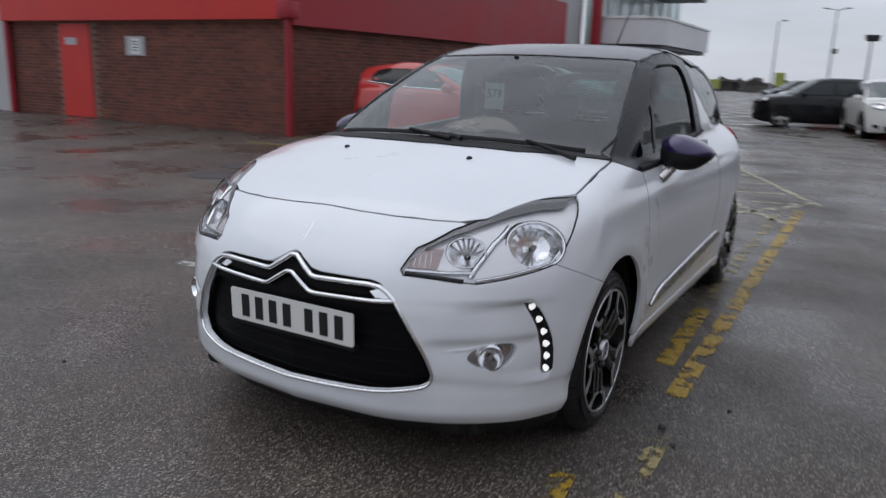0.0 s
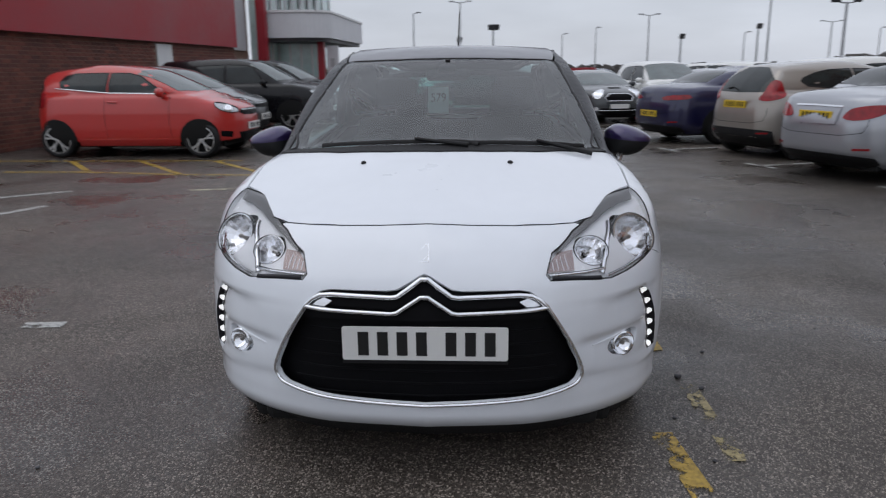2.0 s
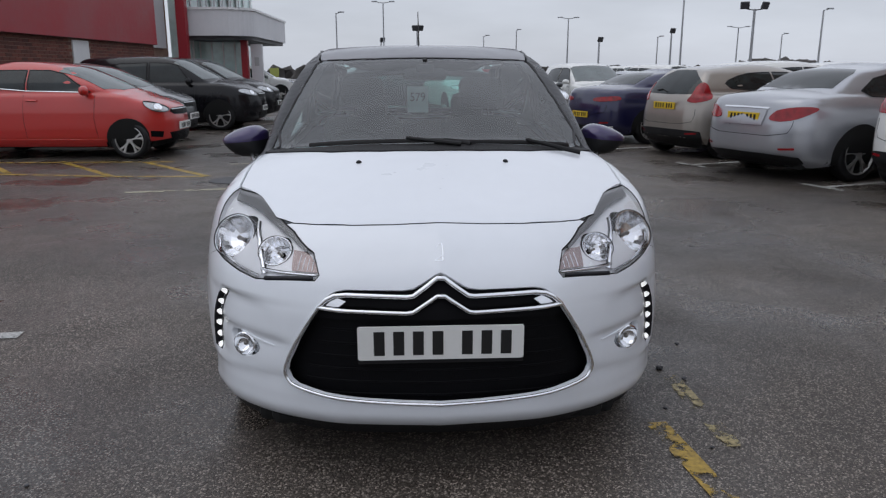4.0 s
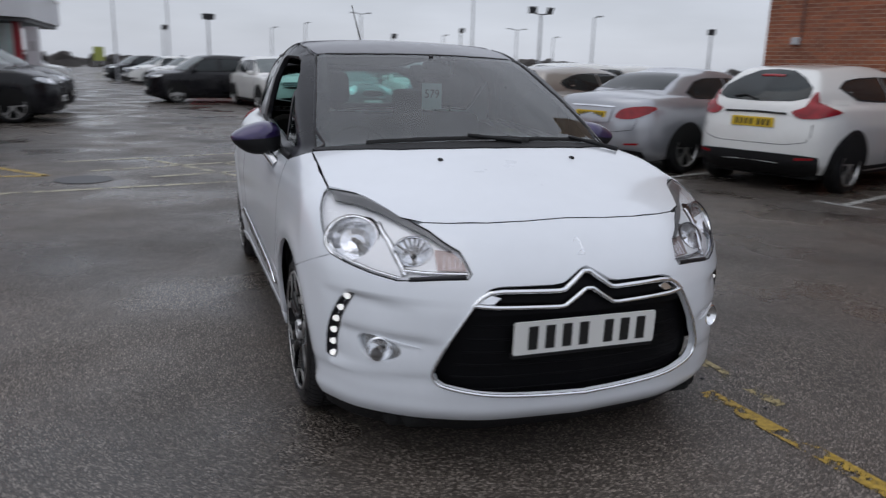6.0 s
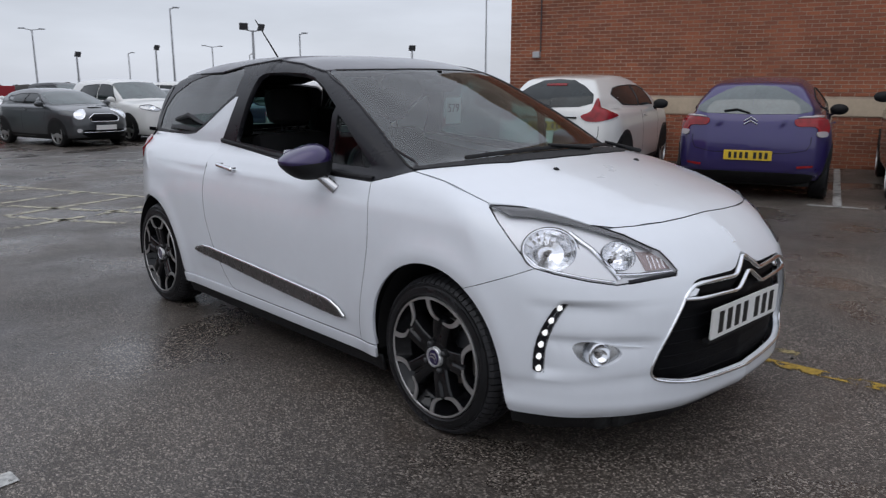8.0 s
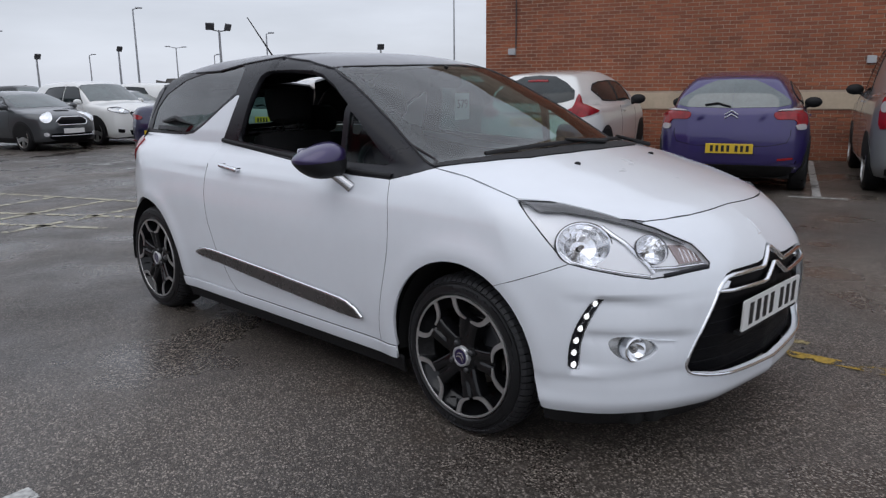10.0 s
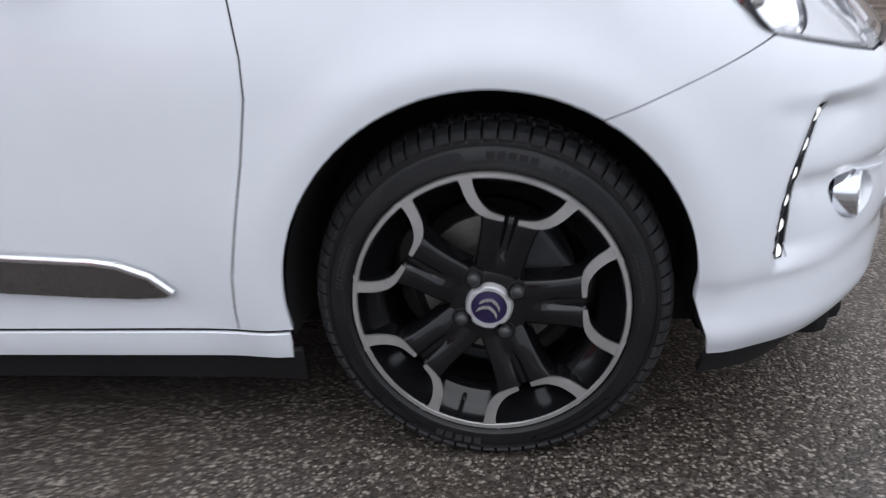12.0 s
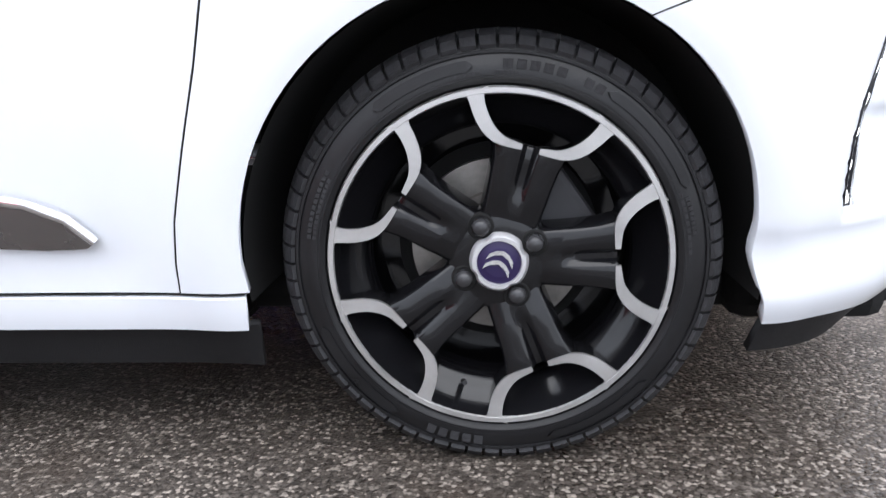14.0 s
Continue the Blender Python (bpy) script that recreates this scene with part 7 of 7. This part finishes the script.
# far row
sk2, gp2 = suv(4.45, 0.91, 1.66, 2.69, 0.88, 1.06, 0.92, 0.5)
tl = [("tail_lamp", [(0.60, 1.0), (0.74, 1.0), (0.74, 0.80), (0.62, 0.80)], TAILRED)]
black_suv = parked_car("suv_car", "black sport utility car across the car park", sk2, P_BLACK, -1.25, 22.9, (-0.97, -0.2), gp2, tl, wheel=0.34, group="far cars", size=0.9)
white_suv = parked_car("suv_car", "white sport utility car facing the aisle", sk2, P_WHITE, 1.86, 19.5, (0.2, -0.98), gp2, tl, wheel=0.34, group="far cars", size=0.9, cladding=True, face="tall")
sk3, gp3 = hatch(3.85, 0.86, 1.41, 2.50, 0.78, 0.98, 0.82, 0.30)
mini = parked_car("hatchback_car", "dark grey small hatchback with round headlamps", sk3, P_GREY, 3.25, 15.95, (0.22, -0.975), gp3, tl, wheel=0.31, group="far cars", size=0.9, cladding=True, face="round")
white2 = parked_car("suv_car", "white sport utility car beside the grey hatchback", sk2, P_WHITE, 5.1, 16.6, (0.2, -0.98), gp2, tl, wheel=0.34, group="far cars", size=0.9, cladding=True, face="tall")
silver2 = parked_car("hatchback_car", "silver hatchback in a far row", sk3, P_SILVER, 8.0, 21.5, (0.2, -0.98), gp3, tl, wheel=0.31, group="far cars", size=0.9)
blue2 = parked_car("saloon_car", "deep blue saloon in a far row", *[saloon(4.6)[0], P_BLUE], 11.0, 19.0, (0.2, -0.98), saloon(4.6)[1], tl, wheel=0.33, group="far cars", size=0.9, rear_glass="boot")
random.seed(7)
kinds = [black_suv, white_suv, mini, white2, silver2, blue2]


def far_car(x, y, hx, hy):
    rz = math.degrees(math.atan2(hx, -hy)) + random.uniform(-3, 3)
    copy_thing(random.choice(kinds), pose(x + random.uniform(-0.3, 0.3), y + random.uniform(-0.3, 0.3), 0, 0, 0, rz))


for i in range(2, 9):
    far_car(-3.6 - 1.1 * i, 27 + 2.6 * i, 0.93, 0.36)
for i in range(8):
    far_car(2.2 - 0.9 * i, 27.0 + 2.7 * i, -0.93, -0.36)
for i in range(9):
    far_car(8.2 + 2.3 * i, 24.5 - 0.9 * i, -0.35, 0.93)
for i in range(8):
    far_car(9.5 + 2.4 * i, 13.5 + 2.0 * i, V.x, V.y)
for i in range(9):
    far_car(6 + 2.5 * i, 33 - 0.6 * i, 0.35, -0.93)


# ---- lamp posts ----
def lamp_post(x, y, top, heads, kind):
    post = thing("street_lamp" if kind == "arm" else "floodlight_post", "slim grey steel street lamp with thin arms" if kind == "arm" else "dark floodlight heads on a grey steel post", "street lamp", "lamp posts", at=pose(x, y, 0))
    bm = bmesh.new()
    rod(bm, (0, 0, 0), (0, 0, top), 0.07 if kind != "arm" else 0.06, 0.045 if kind != "arm" else 0.035, 10)
    box(bm, (-0.12, -0.12, 0), (0.12, 0.12, 0.03), 0.005)
    part("post", bm, GALV, post, smooth=True)
    for h in heads:
        bm = bmesh.new()
        if kind == "arm":
            rod(bm, (0, 0, top - 0.02), (h, 0, top + 0.06), 0.025, 0.02, 8)
            box(bm, (h - 0.16, -0.06, top + 0.03), (h + 0.16, 0.06, top + 0.10), 0.02)
        else:
            rod(bm, (0, 0, top - 0.05), (h, 0, top), 0.02, 0.02, 8)
            box(bm, (-0.17, -0.05, -0.13), (0.17, 0.05, 0.15), 0.02, pose(h * 1.25, 0, top + 0.12, 20, 0, 25 * (1 if h > 0 else -1)))
        part("lamp_head", bm, LAMPBLACK if kind != "arm" else GALV, post)
    return post


def from_eye(az, el, dist):
    a = radians(az)
    return math.sin(a) * dist, -2.97 + math.cos(a) * dist, 1.317 + math.tan(radians(el)) * dist


for az, el, dist, heads, kind in ((24.56, 4.0, 32.5, (-0.32, 0.32), "flood"), (19.25, 2.5, 45, (0.05,), "flood"), (0.87, 2.8, 40, (-0.08, 0.12), "flood"), (14.23, 1.95, 45, (0.05,), "flood"), (-1.79, 2.0, 50, (0.08,), "flood"),
                                  (-5.04, 4.0, 45, (0.3,), "arm"), (-1.6, 4.75, 45, (-0.5, 0.5), "arm"), (8.24, 2.8, 60, (0.2,), "arm"), (11.97, 3.6, 48, (-0.5, 0.5), "arm"), (18.35, 2.25, 60, (0.3,), "arm"),
                                  (19.93, 5.3, 40, (0.3,), "arm"), (23.69, 2.8, 55, (-0.6, 0.6), "arm"), (28.83, 3.8, 40, (0.3,), "arm"), (5.83, 2.4, 60, (0.3,), "arm"), (37.0, 2.7, 38, (0.0,), "flood"), (43, 6.4, 42, (0.3,), "arm"), (26.5, 2.3, 60, (0.3,), "arm")):
    x, y, z = from_eye(az, el, dist)
    lamp_post(x, y, z, heads, kind)

# ---- distance ----
bm = bmesh.new()
random.seed(3)
for i in range(900):
    az = radians(random.uniform(-40, 75))
    d = random.uniform(110, 190)
    hill = 1.9 * math.exp(-((math.degrees(az) - 27.5) / 3.5) ** 4) + 1.0 * math.exp(-((math.degrees(az) - 50) / 6) ** 2)
    h = random.uniform(0.3, 0.8) * (1 if az > 0.12 else 0.45) + hill
    w = random.uniform(0.8, 2.2)
    bmesh.ops.create_icosphere(bm, subdivisions=1, radius=1, matrix=Matrix.LocRotScale((math.sin(az) * d, math.cos(az) * d, h * 0.4), Euler((random.random() * 3, random.random() * 3, 0)), (w, w, h)))
for v in bm.verts:
    v.co += Vector((random.uniform(-0.4, 0.4), random.uniform(-0.4, 0.4), random.uniform(-0.25, 0.25)))
tagged(part("far_trees", bm, TREES, None), "dark bare winter trees and low hills on the horizon", "trees", kind="stuff")
hoard = thing("hoarding", "long low dark red hoarding behind parked cars", "hoarding")
for i in range(5):
    bm = bmesh.new()
    box(bm, (-0.6 + 1.0 * i, 26.5 - 0.1 * i, 0), (0.36 + 1.0 * i, 26.62 - 0.1 * i, 1.33), 0.02)
    part("board", bm, REDCLAD, hoard)
depot = thing("depot_building", "distant low red-roofed depot", "building")
bm = bmesh.new()
box(bm, (20.5, 56, 0), (25.3, 60, 1.12))
part("wall", bm, GREYPANEL, depot)
bm = bmesh.new()
box(bm, (20.3, 55.8, 1.12), (25.5, 60.2, 1.42), 0.05)
part("roof", bm, BRIGHTRED, depot)
SIGNGREEN = material("sign_green", (0.30, 0.33, 0.08), 0.5, vary=0.1)
for x, top, tall in ((-7.6, 2.3, 1.3), (-13.5, 1.5, 0.9)):
    sign = thing("sign_board", "yellow-green sign on two posts far across the car park", "sign", "far signs", at=pose(x, 77.0, 0))
    bm = bmesh.new()
    box(bm, (-0.47, -0.03, top - tall), (0.47, 0.03, top), 0.01)
    part("panel", bm, SIGNGREEN, sign)
    for a in (-0.35, 0.35):
        bm = bmesh.new()
        rod(bm, (a, 0, 0), (a, 0, top), 0.03)
        part("post", bm, GALV, sign)


# ---- bricks ----
def brick_coords(n, z0, z1, holes, course=0.075, pitch=0.225):
    """Places (u, z, half length) of running-bond bricks."""
    out = []
    for k in range(int((z1 - z0) / course)):
        z = z0 + course * k + 0.005
        u = -pitch / 2 * (k % 2)
        while u < n:
            a, b = max(u + 0.005, 0.0), min(u + pitch - 0.005, n)
            if b - a > 0.04 and not any(a < h[1] and b > h[0] and z < h[3] and z + course - 0.010 > h[2] for h in holes):
                out.append((a, b, z, z + course - 0.010))
            u += pitch
    return out


def lay(name, wall, a, b, z0, z1, holes, mat, near=None, stretch=None, course=0.075, pitch=0.225):
    m, n = wall_pose(a, b)
    if stretch:
        n = stretch
    rest, verts, faces = brick_coords(n, z0, z1, holes, course, pitch), [], []
    shared = bpy.data.meshes.new("brick")
    d, dx, t = 0.007, pitch / 2 - 0.005, course - 0.010
    shared.from_pydata([(-dx, 0, 0), (dx, 0, 0), (dx, t, 0), (-dx, t, 0), (-dx + 0.003, 0.003, d), (dx - 0.003, 0.003, d), (dx - 0.003, t - 0.003, d), (-dx + 0.003, t - 0.003, d)], [],
                       [(4, 5, 6, 7), (0, 1, 5, 4), (1, 2, 6, 5), (2, 3, 7, 6), (3, 0, 4, 7)])
    shared.materials.append(mat)
    count = 0
    random.seed(11)
    for p, q, lo, hi in rest:
        out = random.uniform(-0.0015, 0.0015)
        if near and near[0] < p and q < near[1] and near[2] < lo < near[3] and q - p > pitch - 0.015 and count < 300:
            ob = new("brick", shared)
            ob.parent = wall
            ob.matrix_local = m @ Matrix.Translation(((p + q) / 2, lo, out))
            count += 1
            continue
        k = len(verts)
        verts += [m @ Vector(c) for c in ((p, lo, 0), (q, lo, 0), (q, hi, 0), (p, hi, 0), (p + 0.003, lo + 0.003, d + out), (q - 0.003, lo + 0.003, d + out), (q - 0.003, hi - 0.003, d + out), (p + 0.003, hi - 0.003, d + out))]
        faces += [(k + 4, k + 5, k + 6, k + 7), (k, k + 1, k + 5, k + 4), (k + 1, k + 2, k + 6, k + 5), (k + 2, k + 3, k + 7, k + 6), (k + 3, k, k + 4, k + 7)]
    ob = mesh_object("brickwork", verts, faces, mat, wall)
    ob["kind"] = "stuff"


lay("hall", hall_wall, HALL_A, HALL_C, 0.0, 4.6, [(0, 99, 0.835, 1.13)], BRICK, near=(2.4, 6.6, 1.14, 2.2), stretch=13.0, course=0.064, pitch=0.205)
lay("front", front_wall, LEFT_A, LEFT_B, 0.0, 2.14, [(1.95, 3.08, 0, 2.1)], BRICKDARK)
lay("flank", flank_wall, BACK_A, BACK_B, 0.0, 2.04, [(6.88, 7.72, 0, 2.02)], BRICKDARK)
# small fittings on the hall wall
m, _ = wall_pose(HALL_A, HALL_C)
for u, z in ((0.55, 1.9), (6.55, 1.62)):
    bm = bmesh.new()
    box(bm, (u - 0.07, z - 0.06, 0.0), (u + 0.07, z + 0.06, 0.09), 0.012, m)
    tagged(part("wall_box", bm, GREYPANEL, None), "small grey junction box on the brick wall", "junction box", "wall boxes")
bm = bmesh.new()
rod(bm, m @ Vector((0.62, 1.95, 0.03)), m @ Vector((0.62, 4.6, 0.03)), 0.012, n=8)
tagged(part("wall_cable", bm, LAMPBLACK, None), "thin dark cable clipped up the brick wall", "cable")
